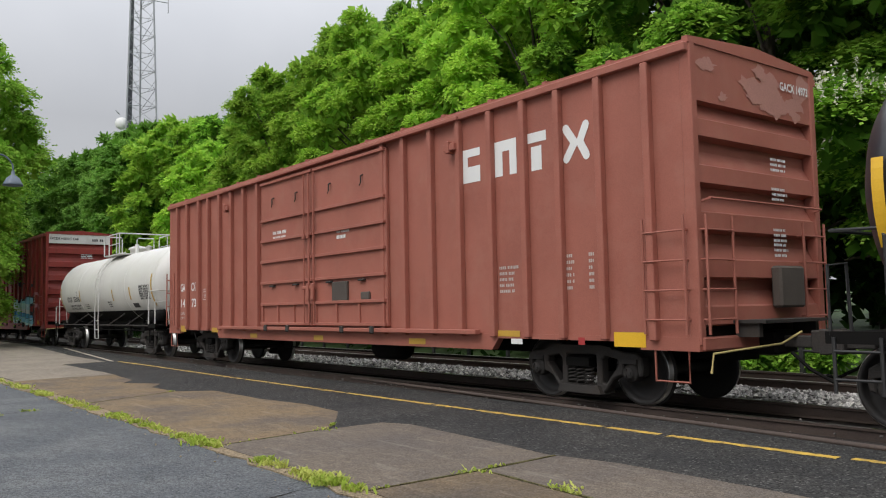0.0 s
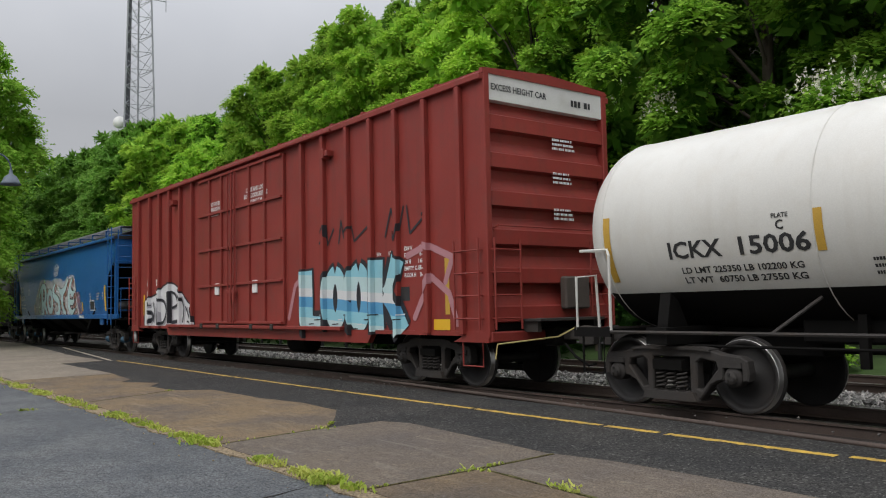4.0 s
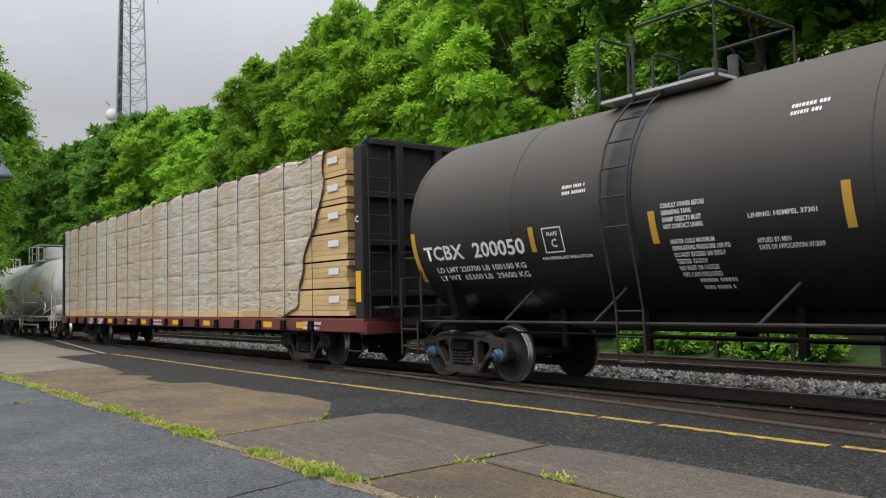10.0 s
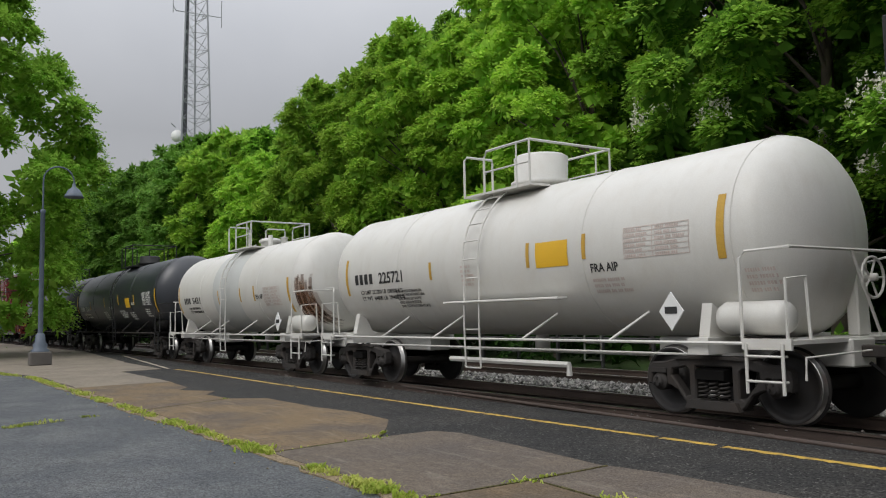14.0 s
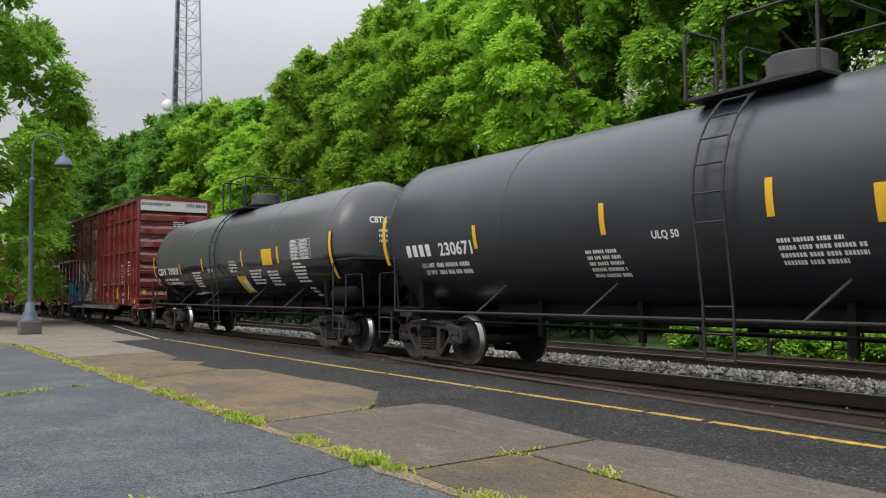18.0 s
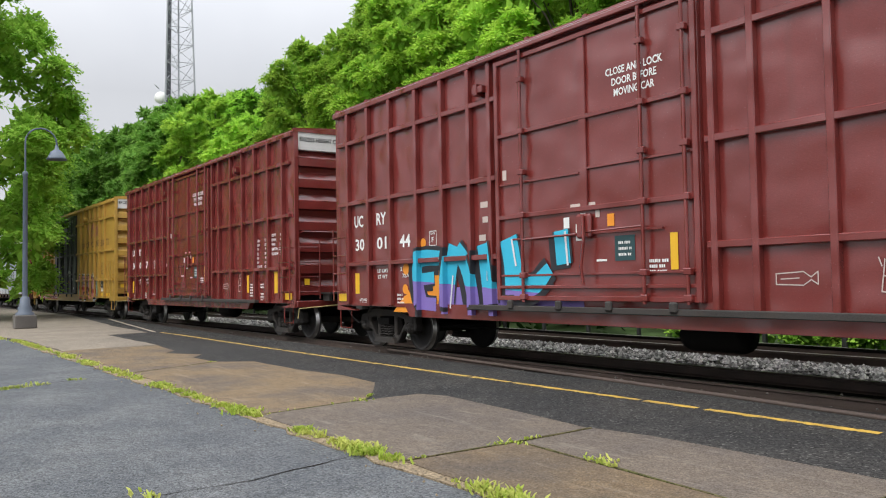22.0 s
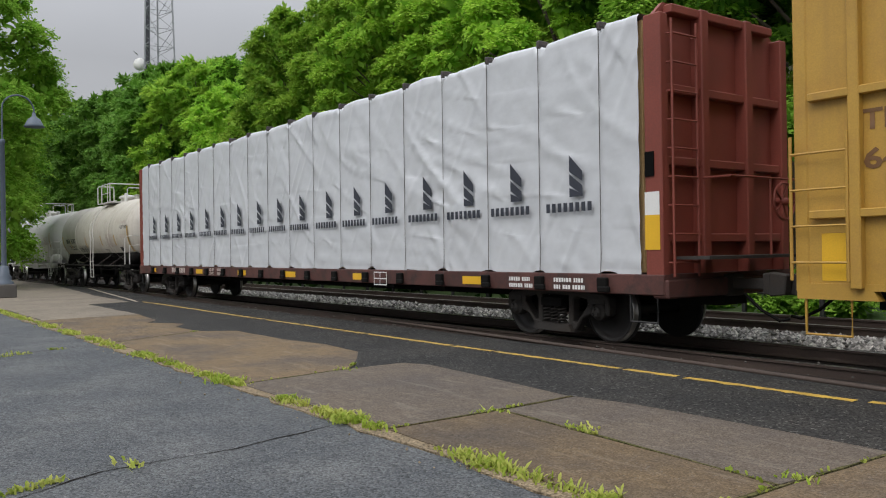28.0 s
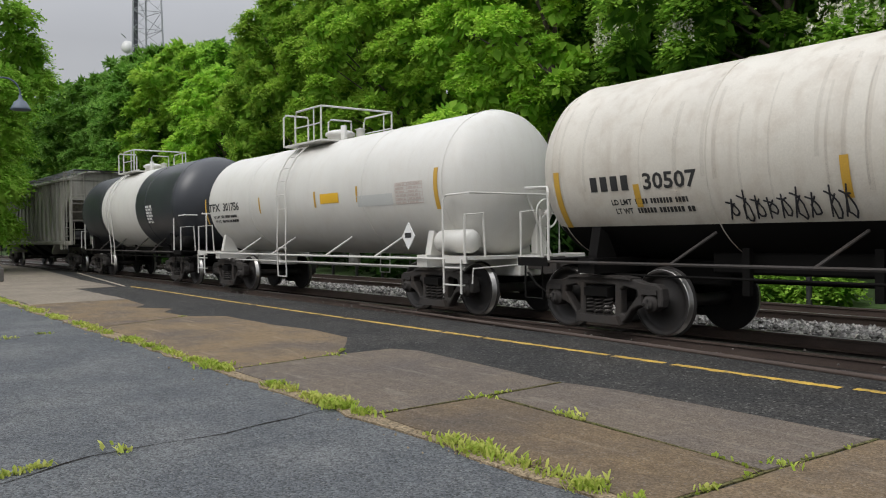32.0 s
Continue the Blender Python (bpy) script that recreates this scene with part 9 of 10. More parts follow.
def pebble(rs, p, r0=0.03, r1=0.075):
    r = rs.uniform(r0, r1)
    k = rs.uniform(0.6, 1.3, (6, 3))
    q = np.array([(1, 0, 0), (-1, 0, 0), (0, 1, 0), (0, -1, 0), (0, 0, 0.8), (0, 0, -0.8)]) * r * k
    a = rs.uniform(0, 6.28)
    c, s = math.cos(a), math.sin(a)
    vs = [(p[0] + c * x - s * y, p[1] + s * x + c * y, p[2] + z) for x, y, z in q]
    return vs, [(0, 2, 4), (2, 1, 4), (1, 3, 4), (3, 0, 4), (2, 0, 5), (1, 2, 5), (3, 1, 5), (0, 3, 5)]


def stone_place(rs):
    x = 3 - 42 * rs.rand() ** 1.6
    y = rs.uniform(0.95, 6.6)
    if abs(y) > 1.9 and rs.rand() < 0.15:
        return None
    hump = 0.15 * max(0, min(1, 1.6 - abs(y - 2.25) / 0.8))
    return x, track_y(x) + y, -0.23 + hump + rs.uniform(-0.01, 0.03)


ribbon("ballast_shoulder", 1.45, 3.05, -0.5, -0.1, LONG, M["cinder"], label="raised grey ballast between the two tracks", category="ballast")
scatter("ballast_stones", 34000, stone_place, pebble, M["ballast"], "loose grey crushed stone ballast between the tracks", "ballast", 5)
scatter("gravel", 600, lambda rs: (lambda x: (x, 8.2 + rs.exponential(0.28) - 0.12, -0.01 if rs.rand() < 0.3 else -0.06))(3 - 30 * rs.rand() ** 1.4), lambda rs, p: pebble(rs, p, 0.012, 0.03), M["lamp_foot"],
        "stray gravel along the platform edge", "gravel", 6)
ribbon("oily_bed", -0.70, 1.05, -0.5, -0.19, LONG, M["soil"], label="black oil-soaked bed between the near rails", category="soil")
ribbon("trackside_soil", -1.5, -0.84, -0.5, -0.165, LONG, M["soil"], label="dark oily soil between platform and near rail", category="soil")


# weeds in the joint between road and platform
def blade(rs, p, h0=0.012, h1=0.062):
    h, a, lean, w = rs.uniform(h0, h1), rs.uniform(0, 6.28), rs.uniform(0.3, 1.5), rs.uniform(0.003, 0.01)
    c, s = math.cos(a), math.sin(a)
    dx, dy = c * h * lean, s * h * lean
    x, y, z = p
    return [(x - s * w, y + c * w, z), (x + s * w, y - c * w, z), (x + dx * 0.6 + s * w * 1.3, y + dy * 0.6 - c * w * 1.3, z + h * 0.75), (x + dx, y + dy, z + h), (x + dx * 0.6 - s * w * 1.3, y + dy * 0.6 + c * w * 1.3, z + h * 0.75)], [(0, 1, 2, 4), (4, 2, 3)]


def weed_place(rs):
    x = 1.5 - 30 * rs.rand() ** 1.3
    d = noise.noise(Vector((x * 1.1, 4.0, 1.0))) + 0.8 * noise.noise(Vector((x * 4.3, 1.0, 1.0)))
    if rs.rand() > 0.2 + 1.5 * d:
        return None
    y = 3.3 - 0.012 * max(0.0, -8 - x) + rs.normal(0, 0.04 + 0.05 * max(0, d)) - max(0.0, -24 - x) * 0.15
    return x, y, 0.0


scatter("weeds", 30000, weed_place, blade, M["leaf_weed"], "bright green weeds growing along the joint", "weeds", 7)
scatter("weeds", 170, lambda rs: (lambda k: (k[0] + rs.normal(0, 0.07), k[1] + rs.normal(0, 0.05), 0.0))([(-13.1, 1.9), (-4.5, 4.52), (-8.5, 4.7), (-5.6, 1.5), (-2.68, 4.5), (-5.4, 4.45)][rs.randint(6)]), lambda rs, p: blade(rs, p, 0.012, 0.05), M["leaf_weed"], "small weed tufts in slab cracks", "weeds", 8)
gl = jag([(2, 3.2), (-8, 3.2), (-24, 3.0)], 0.05, 0.3, 21)
gr = jag([(-24, 3.3), (-8, 3.4), (2, 3.4)], 0.05, 0.3, 22)
slab("grit_strip", gl + gr, -0.03, 0.0015, M["sand"], "sandy grit lying in the joint between road and slabs", "grit")
scatter("dry_litter", 700, lambda rs: (1 - 26 * rs.rand(), 3.3 + rs.normal(0, 0.16), 0.004), lambda rs, p: pebble(rs, p, 0.006, 0.016), M["sand"], "crumbled grit and dry litter along the joint", "litter", 9)


def crack(points, seed):
    pts = jag(points, 0.02, 0.2, seed)
    bm = bmesh.new()
    rnd = random.Random(seed)
    prev = None
    for x, y in pts:
        w = rnd.uniform(0.003, 0.008)
        cur = (bm.verts.new((x - w, y - w, -0.0075)), bm.verts.new((x + w, y + w, -0.0075)))
        if prev:
            bm.faces.new((prev[0], prev[1], cur[1], cur[0]))
        prev = cur
    tagged(new("crack", finish(bm, "crack", M["soil"])), "dark crack across the asphalt", "crack", kind="structure")


crack([(-5.2, -1.0), (-5.26, 0.74), (-5.58, 1.3), (-5.62, 2.23), (-5.9, 3.2)], 1)
crack([(-12.3, -1.0), (-12.79, 1.28), (-13.37, 2.46), (-13.64, 3.2)], 2)
crack([(-8.6, -2.0), (-8.0, 0.2), (-7.2, 1.4)], 3)

# dirt and moss in the joints of the slabs, with weeds along them
JOINTS = [[(-5.42, 3.36), (-5.43, 4.4), (-5.5, 5.44)], [(-5.4, 4.52), (-4.0, 4.42), (-2.7, 4.3)], [(-2.68, 3.3), (-2.67, 4.3), (-2.64, 5.55)], [(-8.27, 3.34), (-8.5, 4.75), (-8.8, 5.0)], [(-13.62, 3.36), (-14.52, 5.06)], [(1.52, 3.3), (1.52, 5.5)]]
for k, joint in enumerate(JOINTS):
    left = jag([(x - 0.011, y - 0.009) for x, y in joint], 0.008, 0.12, 40 + k)
    right = jag([(x + 0.011, y + 0.009) for x, y in joint[::-1]], 0.008, 0.12, 60 + k)
    slab("joint_dirt", left + right, -0.01, 0.0105, M["moss"], "mossy dirt filling a joint between slabs", "joint")


def joint_place(rs):
    k = rs.choice(6, p=[0.2, 0.3, 0.22, 0.14, 0.04, 0.1])
    joint = JOINTS[k]
    i = rs.randint(len(joint) - 1)
    f = rs.rand()
    x, y = [joint[i][c] * (1 - f) + joint[i + 1][c] * f for c in (0, 1)]
    if noise.noise(Vector((x * 3.1, y * 3.1, 5.0))) < rs.uniform(0.05, 0.6):
        return None
    return x + rs.normal(0, 0.016), y + rs.normal(0, 0.016), 0.008


scatter("weeds", 2600, joint_place, lambda rs, p: blade(rs, p, 0.008, 0.03), M["leaf_weed"], "sparse low weeds along the slab joints", "weeds", 12)
pipe = tube(bmesh.new(), [(-14.5, 8.66, 0.0), (-12.0, 8.45, 0.01), (-8.86, 8.19, 0.015), (-5.93, 8.0, 0.015), (-4.07, 7.84, 0.015), (-1.0, 7.6, 0.015), (6.0, 7.45, 0.015)], 0.028, 8)
tagged(new("edge_pipe", finish(pipe, "edge_pipe", M["rail"], True)), "old rusty steel pipe lying along the platform edge", "pipe", kind="structure")

CRACK_RUNS = [((-12.3, 0.6), (-13.64, 3.2)), ((-5.58, 1.3), (-5.3, 0.4)), ((-12.79, 1.3), (-13.4, 2.5))]


def crack_place(rs):
    (xa, ya), (xb, yb) = CRACK_RUNS[rs.randint(3)]
    f = rs.rand()
    x, y = xa + (xb - xa) * f, ya + (yb - ya) * f
    if noise.noise(Vector((x * 2.3, y * 2.3, 9.0))) < 0.1:
        return None
    return x + rs.normal(0, 0.02), y + rs.normal(0, 0.03), -0.01


scatter("weeds", 700, crack_place, lambda rs, p: blade(rs, p, 0.01, 0.045), M["leaf_weed"], "weeds sprouting from cracks in the asphalt", "weeds", 14)

# lamp post on its footing
lamp = tagged(new("street_lamp"), "slim blue-grey gooseneck lamp post with a bell shade", "street lamp")
lamp.matrix_basis = pose(-31.6, 4.29, 0.006)
part("footing", boxes((-0.34, 0.34, -0.34, 0.34, 0, 0.46), bevel=0.03), M["lamp_foot"], lamp, "square weathered concrete footing")
bm = lathe(bmesh.new(), [(0.3, 0.46), (0.3, 0.52), (0.22, 0.58), (0.24, 0.7), (0.17, 0.8), (0.15, 1.05), (0.09, 1.1)], "z", 16)
part("base", bm, M["lamp_paint"], lamp)
bm = lathe(bmesh.new(), [(0.085, 1.1), (0.075, 5.3), (0.09, 5.32), (0.09, 5.42), (0.05, 5.45)], "z", 14)
part("pole", bm, M["lamp_paint"], lamp)
arm_pts = [(0, 0, 5.4), (0, 0, 6.5)] + [(0.05 * 0, 0.5 - 0.5 * math.cos(a), 6.5 + 0.5 * math.sin(a)) for a in [math.pi * k / 10 for k in range(1, 11)]] + [(0, 1.0, 6.35)]
part("arm", tube(bmesh.new(), arm_pts, 0.03, 8), M["lamp_paint"], lamp)
bm = lathe(bmesh.new(), [(0.05, 6.45), (0.07, 6.3), (0.2, 6.2), (0.3, 6.0), (0.34, 5.93), (0.31, 5.92), (0.0, 6.05)], "z", 18, centre=(0, 1.0, 0))
part("shade", bm, M["lamp_paint"], lamp, smooth=True)

# lattice tower far behind the trees
tower = tagged(new("lattice_tower"), "tall pale steel lattice tower with a dish and cable run", "radio tower")
tx, ty = -114.5, 35.0
tower.matrix_basis = pose(tx, ty, 0.0, 0, 0, 18)
LEG = []
for k in range(3):
    a = 2 * math.pi * k / 3 + 0.5
    LEG.append(lambda z, a=a: Vector(((3.1 - 0.03 * z) * math.cos(a), (3.1 - 0.03 * z) * math.sin(a), z)))
for f in LEG:
    part("leg", tube(bmesh.new(), [f(0), f(64)], 0.12, 8), M["tower"], tower)
for i in range(25):
    z = 2.5 * i
    for k in range(3):
        a, b = LEG[k], LEG[(k + 1) % 3]
        bm = bmesh.new()
        tube(bm, [a(z), b(z)], 0.045, 4)
        tube(bm, [a(z), b(z + 2.5)] if i % 2 else [b(z), a(z + 2.5)], 0.045, 4)
        tube(bm, [(a(z) + b(z)) / 2, a(z + 1.25)], 0.03, 4)
        part("brace", bm, M["tower"], tower)
for k in range(7):
    o = Vector((0.13 * k - 0.4, 0.1 * (k % 2), 0))
    c = Vector((-1.3, -1.3, 0))
    part("cable", tube(bmesh.new(), [c + o + Vector((0, 0, 2)), c * 0.6 + o + Vector((0, 0, 62))], 0.09, 5), M["tower_dark"], tower)
bm = lathe(bmesh.new(), [(0.0, 0.0), (0.5, 0.06), (1.0, 0.25), (1.15, 0.4), (1.15, 0.55), (0.0, 0.75)], "x", 20)
part("dish", bm, M["decal_white"], tower, at=pose(-1.2, -2.1, 27.5, 0, 0, -55) @ Matrix.Diagonal((0.75, 0.75, 0.75, 1)), smooth=True)
part("antenna_arm", tubes([[(-2, -2, 29), (-0.5, -3.6, 29)], [(-2, -2, 46), (0.5, 4.0, 46.0)], [(0.5, 4.0, 44.5), (0.5, 4.0, 48.5)], [(-0.6, -3.4, 45), (-0.6, -3.4, 50)], [(-2, -2, 46), (-0.6, -3.4, 46)]], 0.06, 6), M["tower"], tower)

# low fence beyond the far track
fence = tagged(new("fence"), "low dark steel fence beyond the far track", "fence", kind="structure")
post_me = finish(boxes((-0.05, 0.05, -0.05, 0.05, -0.6, 0.75), bevel=0.01), "fence_post", M["iron"])
for k in range(50):
    x = 8 - 2.0 * k
    put("fence_post", post_me, fence, pose(x, track_y(x) + 8.0, 0))
for z in (0.25, 0.65):
    bm = tubes([[(x, track_y(x) + 8.0, z) for x in LONG if -120 < x < 30]], 0.035, 5)
    part("fence_rail", bm, M["iron"], fence)


# ---- trees ----
def unit(v):
    return v / (np.linalg.norm(v, axis=-1, keepdims=True) + 1e-9)


def crown_mesh(name, lobes, count, per, span, size, seed, mats, flowers=0.0, corners=4):
    """Drooping sprays of leaflets set on the upper and outer faces of many lobes, with a few large leaves inside the
    lobes, whose shade is painted by the second leaf colour.
    """
    rs = np.random.RandomState(seed)
    up = np.array([0.0, 0.0, 1.0])
    C, Rr = np.array([c[:3] for c in lobes]), np.array([c[3] for c in lobes])
    idx = rs.choice(len(C), count, p=Rr ** 2 / (Rr ** 2).sum())
    radial = unit(C[idx] * np.array([1.0, 1.0, 0.0]))
    d = unit(rs.normal(size=(count, 3)))
    d[:, 2] = np.where(d[:, 2] < -0.25, -d[:, 2] * 0.8, d[:, 2])
    inward = (d * radial).sum(1)
    d = unit(d - radial * (np.where(inward < -0.2, 2 * inward, 0.0))[:, None])
    P = C[idx] + d * (Rr[idx] * rs.uniform(0.7, 1.08, count))[:, None] * np.array([1.0, 1.0, 0.78])
    axis = unit(d * np.array([1.0, 1.0, 0.3]) + 0.45 * radial + rs.normal(0, 0.33, (count, 3)) - 0.18 * up)
    face = unit(0.75 * up + 0.8 * d + rs.normal(0, 0.22, (count, 3)))
    side = unit(np.cross(face, axis))
    face = np.cross(axis, side)
    S = span * rs.uniform(0.65, 1.35, count)
    V, mi = [], []

    def leaf(base, way, across, L, m):
        across = across * L[:, None]
        tip = base + way * L[:, None]
        mid = base + way * (L * 0.42)[:, None]
        V.append(np.stack([base, mid + across, tip, mid - across] if corners == 4 else [base + across * 0.9, tip, base - across * 0.9], 1))
        mi.append(m)
    for j in range(per):
        u = (j // 2 + 0.5) / (per / 2)
        g = 1 if j % 2 else -1
        base = P + axis * (S * (u - 0.4))[:, None] - up * (S * 0.3 * u * u)[:, None] + rs.normal(0, 0.03, (count, 3))
        way = unit(side * g * 0.85 + axis * (0.3 + 0.6 * u) - up * 0.22 + rs.normal(0, 0.22, (count, 3)))
        across = unit(np.cross(face + rs.normal(0, 0.3, (count, 3)), way)) * (0.31 if corners == 4 else 0.36)
        leaf(base, way, across, size * rs.uniform(0.7, 1.3, count) * (1.1 - 0.4 * u), np.where(rs.rand(count) < 0.06, 1, 0))
    # inner leaves take the second colour, inner shade painted in
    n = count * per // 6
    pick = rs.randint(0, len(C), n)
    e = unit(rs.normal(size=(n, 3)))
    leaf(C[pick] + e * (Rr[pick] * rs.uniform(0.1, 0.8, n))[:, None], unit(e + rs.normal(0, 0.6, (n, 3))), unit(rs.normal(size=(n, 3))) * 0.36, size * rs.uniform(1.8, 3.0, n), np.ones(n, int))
    if flowers:
        # upright plumes of small petals on some of the outer sprays
        top = np.where((d[:, 2] > 0.1) & (idx % 5 == 0) & (rs.rand(count) < flowers))[0]
        for j in range(18):
            h = rs.rand(len(top))
            base = P[top] + axis[top] * (S[top] * 0.45)[:, None] + up * (0.05 + 0.3 * h)[:, None] + rs.normal(0, 0.05, (len(top), 3)) * (1.2 - h)[:, None]
            leaf(base, unit(rs.normal(size=(len(top), 3))), unit(rs.normal(size=(len(top), 3))) * 0.5, rs.uniform(0.04, 0.075, len(top)), np.full(len(top), 2))
    V = np.concatenate(V)
    n = len(V)
    me = bpy.data.meshes.new(name)
    me.vertices.add(corners * n)
    me.vertices.foreach_set("co", V.ravel())
    me.loops.add(corners * n)
    me.loops.foreach_set("vertex_index", np.arange(corners * n, dtype=np.int32))
    me.polygons.add(n)
    me.polygons.foreach_set("loop_start", np.arange(0, corners * n, corners, dtype=np.int32))
    me.polygons.foreach_set("material_index", np.concatenate(mi).astype(np.int32))
    for m in mats:
        me.materials.append(m)
    me.update(calc_edges=True)
    return me, float(np.percentile(V[:, :, 2], 99.6))


def tree_model(seed, height, spread, count, per, span, size, low=0.15, flowers=0.0, mats=("leaf", "leaf_dark"), lobes=130, lump=0.165, corners=4, taper=0.0):
    """Meshes of one tree: trunk with limbs, and a crown of rounded lobes, each set with drooping sprays of leaves."""
    rnd = random.Random(seed)
    bm = bmesh.new()
    C = []
    for k in range(lobes):
        f = low + (0.95 - low) * ((k + rnd.random()) / lobes) ** 0.85
        a = k * 2.399963 + rnd.uniform(-0.5, 0.5)
        g = (f - 0.45) / (0.53 if f > 0.45 else 0.62)
        rr = spread * math.sqrt(max(0.02, 1 - g * g)) * rnd.choice((0.4, 0.7, 0.82, 0.92, 1.0)) * (1 - taper * max(0.0, f - 0.5) * 2)
        C.append((rr * math.cos(a), rr * math.sin(a), height * f, spread * lump * rnd.uniform(0.65, 1.4) * (0.8 if f > 0.82 else 1.0)))

    def limb(p, q, r0, r1, seg):
        p, q = Vector(p), Vector(q)
        mid = (p + q) / 2 + Vector((rnd.uniform(-0.3, 0.3), rnd.uniform(-0.3, 0.3), 0.25))
        rings = []
        for pt, r in ((p, r0), (mid, (r0 + r1) / 2), (q, r1)):
            d = (q - p).normalized()
            u = d.cross(Vector((0.31, 0.9, 0.22))).normalized()
            w = d.cross(u).normalized()
            rings.append([bm.verts.new(pt + r * (math.cos(2 * math.pi * k / seg) * u + math.sin(2 * math.pi * k / seg) * w)) for k in range(seg)])
        for x, y in zip(rings, rings[1:]):
            for k in range(seg):
                bm.faces.new((x[k], x[(k + 1) % seg], y[(k + 1) % seg], y[k]))
    tr = height * 0.012 + 0.04
    limb((0, 0, 0), (0.1, 0.1, height * 0.5), tr, tr * 0.6, 9)
    limb((0.1, 0.1, height * 0.48), (0.2, 0.0, height * 0.88), tr * 0.6, tr * 0.15, 7)
    for c in C[::8]:
        limb((0.1, 0.1, max(height * 0.1, c[2] * 0.7)), c[:3], tr * 0.26, tr * 0.05, 5)
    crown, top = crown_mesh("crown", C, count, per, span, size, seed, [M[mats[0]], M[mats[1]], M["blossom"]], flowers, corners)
    return finish(bm, "trunk", M["bark"], True), crown, top


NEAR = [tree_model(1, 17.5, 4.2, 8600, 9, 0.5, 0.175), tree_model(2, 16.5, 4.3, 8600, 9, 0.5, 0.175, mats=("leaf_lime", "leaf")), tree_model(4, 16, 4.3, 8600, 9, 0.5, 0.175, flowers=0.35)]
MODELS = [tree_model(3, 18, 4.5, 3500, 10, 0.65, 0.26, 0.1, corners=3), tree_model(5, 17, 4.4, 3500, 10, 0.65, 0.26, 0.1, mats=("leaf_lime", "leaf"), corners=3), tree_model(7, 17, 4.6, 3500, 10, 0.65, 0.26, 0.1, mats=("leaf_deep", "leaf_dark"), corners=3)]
# BUSH leaves carry the trees' shade in their colour
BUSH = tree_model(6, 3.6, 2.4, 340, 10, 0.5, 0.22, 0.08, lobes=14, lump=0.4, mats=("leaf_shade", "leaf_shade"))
SHRUB = tree_model(8, 1.0, 1.5, 520, 10, 0.4, 0.15, 0.1, lobes=14, lump=0.4, mats=("leaf", "leaf_dark"))


def plant(model, x, y, z, k, turn, name, label, category, group):
    ob = tagged(new(name), label, category, group)
    ob.matrix_basis = pose(x, y, z, 0, 0, turn) @ Matrix.Diagonal((k, k, k, 1))
    put("trunk", model[0], ob)
    put("crown", model[1], ob)


rnd = random.Random(77)
TOPS = [(-160, 19.0), (-108, 18.8), (-85, 18.8), (-75, 17.4), (-66, 17.6), (-60, 16.5), (-56, 15.3), (-51, 15.7), (-45, 17.2), (-34, 19.2), (20, 19.5)]


def top_at(x):
    return float(np.interp(x, [p[0] for p in TOPS], [p[1] for p in TOPS]))


# first row along the bank, a nearly even skyline that rises a little far off
x = 8.0
n = 0
while x > -150:
    y = 24.3 + rnd.uniform(-1.9, 1.9) + off(x)
    if -46 < x < -3:
        model = NEAR[2 if -17 < x < -1 else 0 if x > -21 else 1]
    else:
        model = MODELS[2 if -100 < x < -71 else (1, 0)[n % 2]]
    k = (top_at(x) + rnd.uniform(-2.4, 0.0)) * y / (24.0 + off(x)) / model[2]
    plant(model, x, y, ground_z(24) - 0.15, k, rnd.uniform(0, 360), "tree", "leafy tree dotted with cream blossom beyond the tracks" if -17 < x < -1 else "leafy green broadleaf tree on the bank beyond the tracks", "tree", "trees along the line")
    x -= 5.3 if x > -70 else 6.8
    n += 1
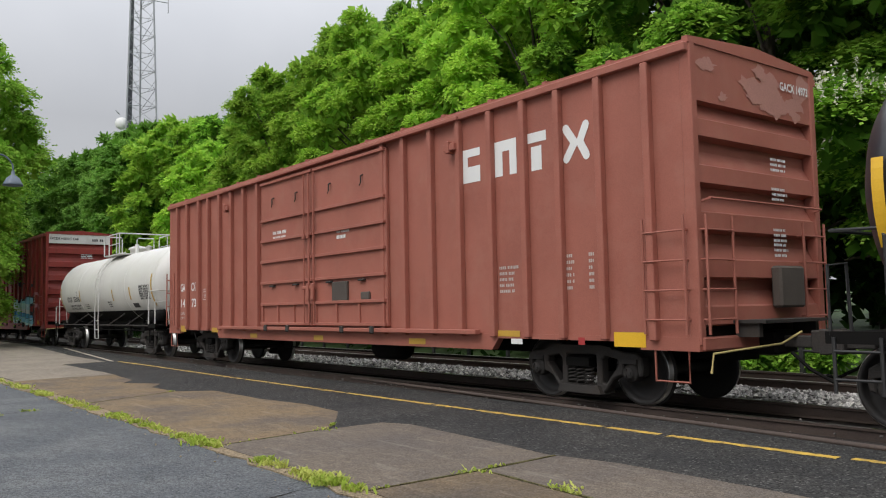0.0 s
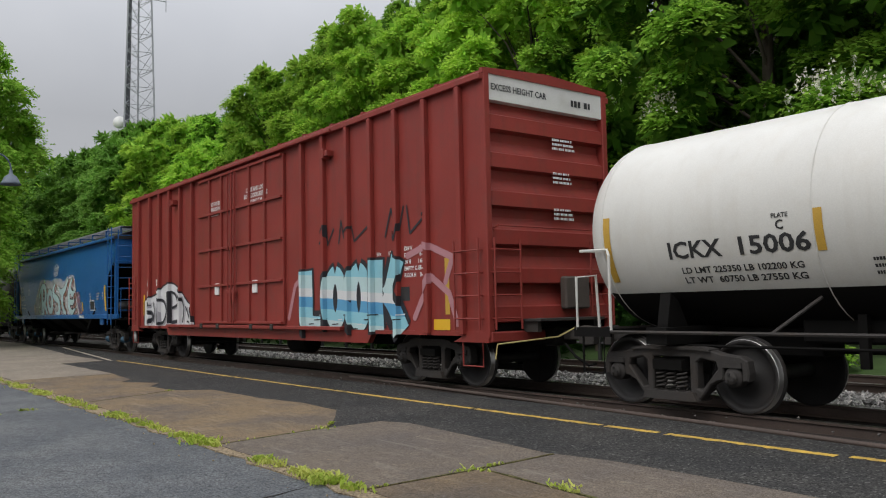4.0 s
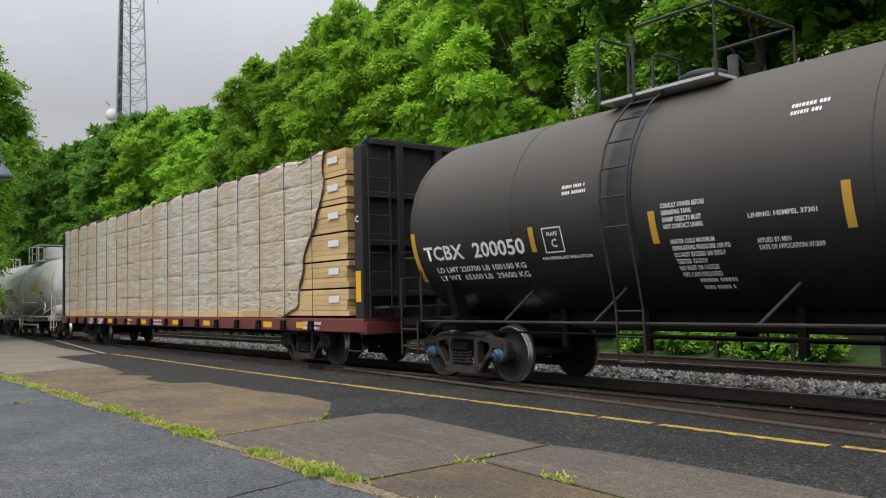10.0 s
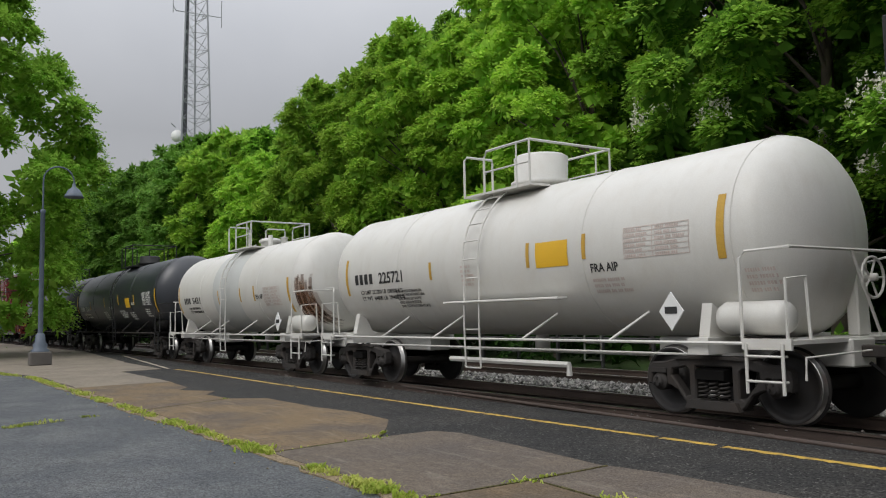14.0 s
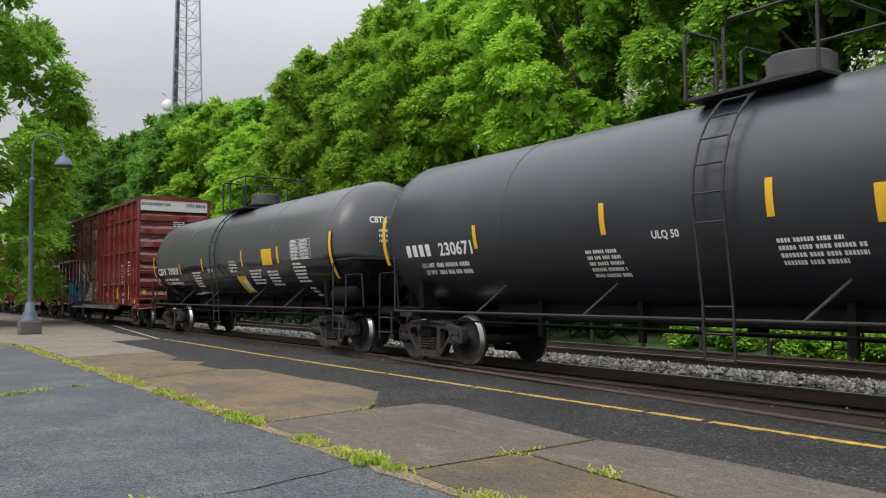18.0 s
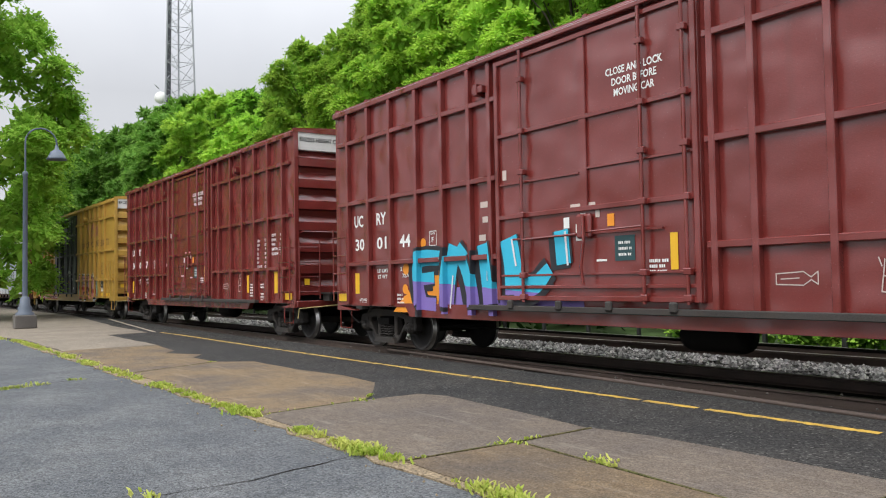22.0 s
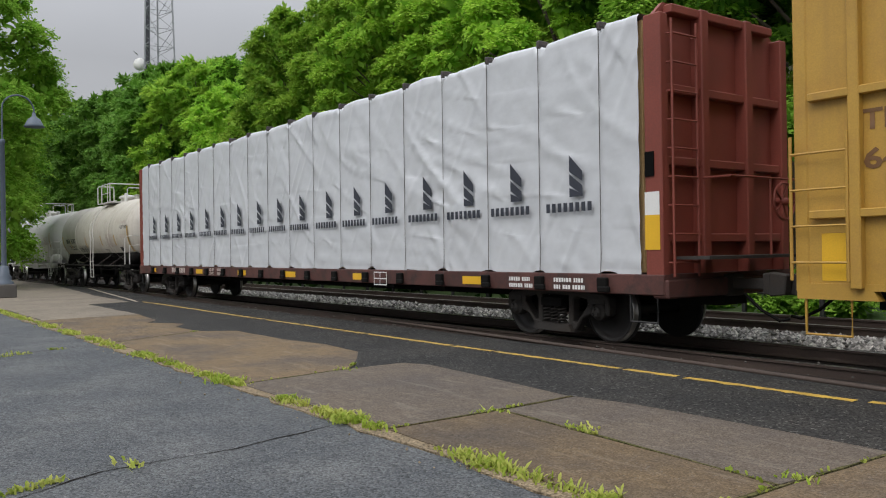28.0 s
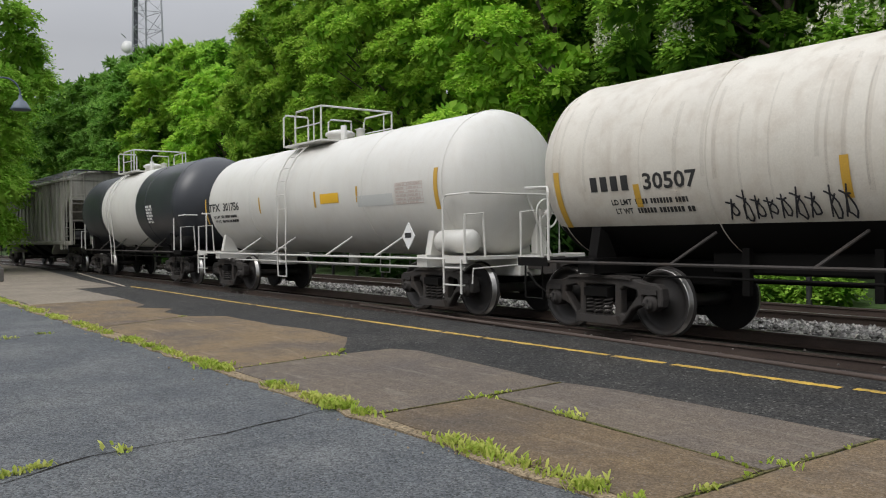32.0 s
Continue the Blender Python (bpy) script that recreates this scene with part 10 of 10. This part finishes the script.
# second row behind
for k in range(12):
    x = 4 - 9.0 * k
    model = MODELS[(0, 1, 0)[k % 3]]
    plant(model, x, 31.5 + rnd.uniform(-1.5, 1.5) + off(x), ground_z(32) - 0.1, (top_at(x) - 1.4) * 1.2 / model[2], rnd.uniform(0, 360), "tree", "tall green tree behind the first row of the wood", "tree", "trees along the line")
for k in range(28):
    x = 5 - 4.0 * k
    y = 20.3 + rnd.uniform(-0.5, 0.8) + off(x)
    k = rnd.uniform(0.8, 1.2)
    if x > -19:
        plant(SHRUB, x, y - 0.6, ground_z(20) - 0.1, k * 0.75, rnd.uniform(0, 360), "bush", "low bright green shrub in the grass beyond the tracks", "bush", "shrubs along the bank")
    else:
        plant(BUSH, x, y, ground_z(20) - 0.1, k, rnd.uniform(0, 360), "bush", "dense undergrowth at the foot of the trees, shade put into its dark green", "bush", "undergrowth along the bank")
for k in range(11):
    # thicket behind the first trees, in the same shade-darkened leaf colour
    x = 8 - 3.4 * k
    plant(BUSH, x, 27.5 + rnd.uniform(-0.6, 0.6), ground_z(27) - 0.1, rnd.uniform(1.1, 1.5), rnd.uniform(0, 360), "bush", "dense thicket behind the trees, shade put into its dark green", "bush", "undergrowth along the bank")
# plane tree leaning over the platform
PLANE = tree_model(9, 20, 6.8, 13000, 9, 0.65, 0.2, 0.05, lobes=200, lump=0.14, mats=("leaf", "leaf"), taper=0.25)
plant(PLANE, -44.0, 1.25, 0.0, 0.97, 40, "tree", "broad plane tree overhanging the platform", "tree", "trees by the platform")
plant(MODELS[0], -62, 0.0, 0.0, 0.9, 100, "tree", "leafy tree farther along the platform", "tree", "trees by the platform")


# ---- motion: the train rolls by at a steady pace ----
def motions():
    for ob, s, half in CARS:
        rows = []
        for k in range(17):
            t = 2.0 * k
            xf, xr = s + half + gone(t), s - half + gone(t)
            yf, yr = track_y(xf), track_y(xr)
            rows.append((t, pose((xf + xr) / 2, (yf + yr) / 2, 0, 0, 0, math.degrees(math.atan2(yf - yr, xf - xr)))))
        walk(ob, rows)
    for w, x, s in SPINNING:
        # wheels turn while their car is near; far off, where nothing shows, they rest
        def angle(t):
            return math.degrees(gone(t) / WHEEL_R)
        rows, last = [], None
        for k in range(0, 481):
            t = k / 15
            if -48 < s + gone(t) < 16:
                if last is None and k > 0:
                    rows.append((0.0, pose(x, 0, WHEEL_R, 0, angle(t), 0)))
                rows.append((t, pose(x, 0, WHEEL_R, 0, angle(t), 0)))
                last = t
        if not rows:
            rows = [(0.0, pose(x, 0, WHEEL_R)), (32.0, pose(x, 0, WHEEL_R))]
        elif last < 32.0:
            rows.append((32.0, pose(x, 0, WHEEL_R, 0, angle(last), 0)))
        walk(w, rows)


motions()
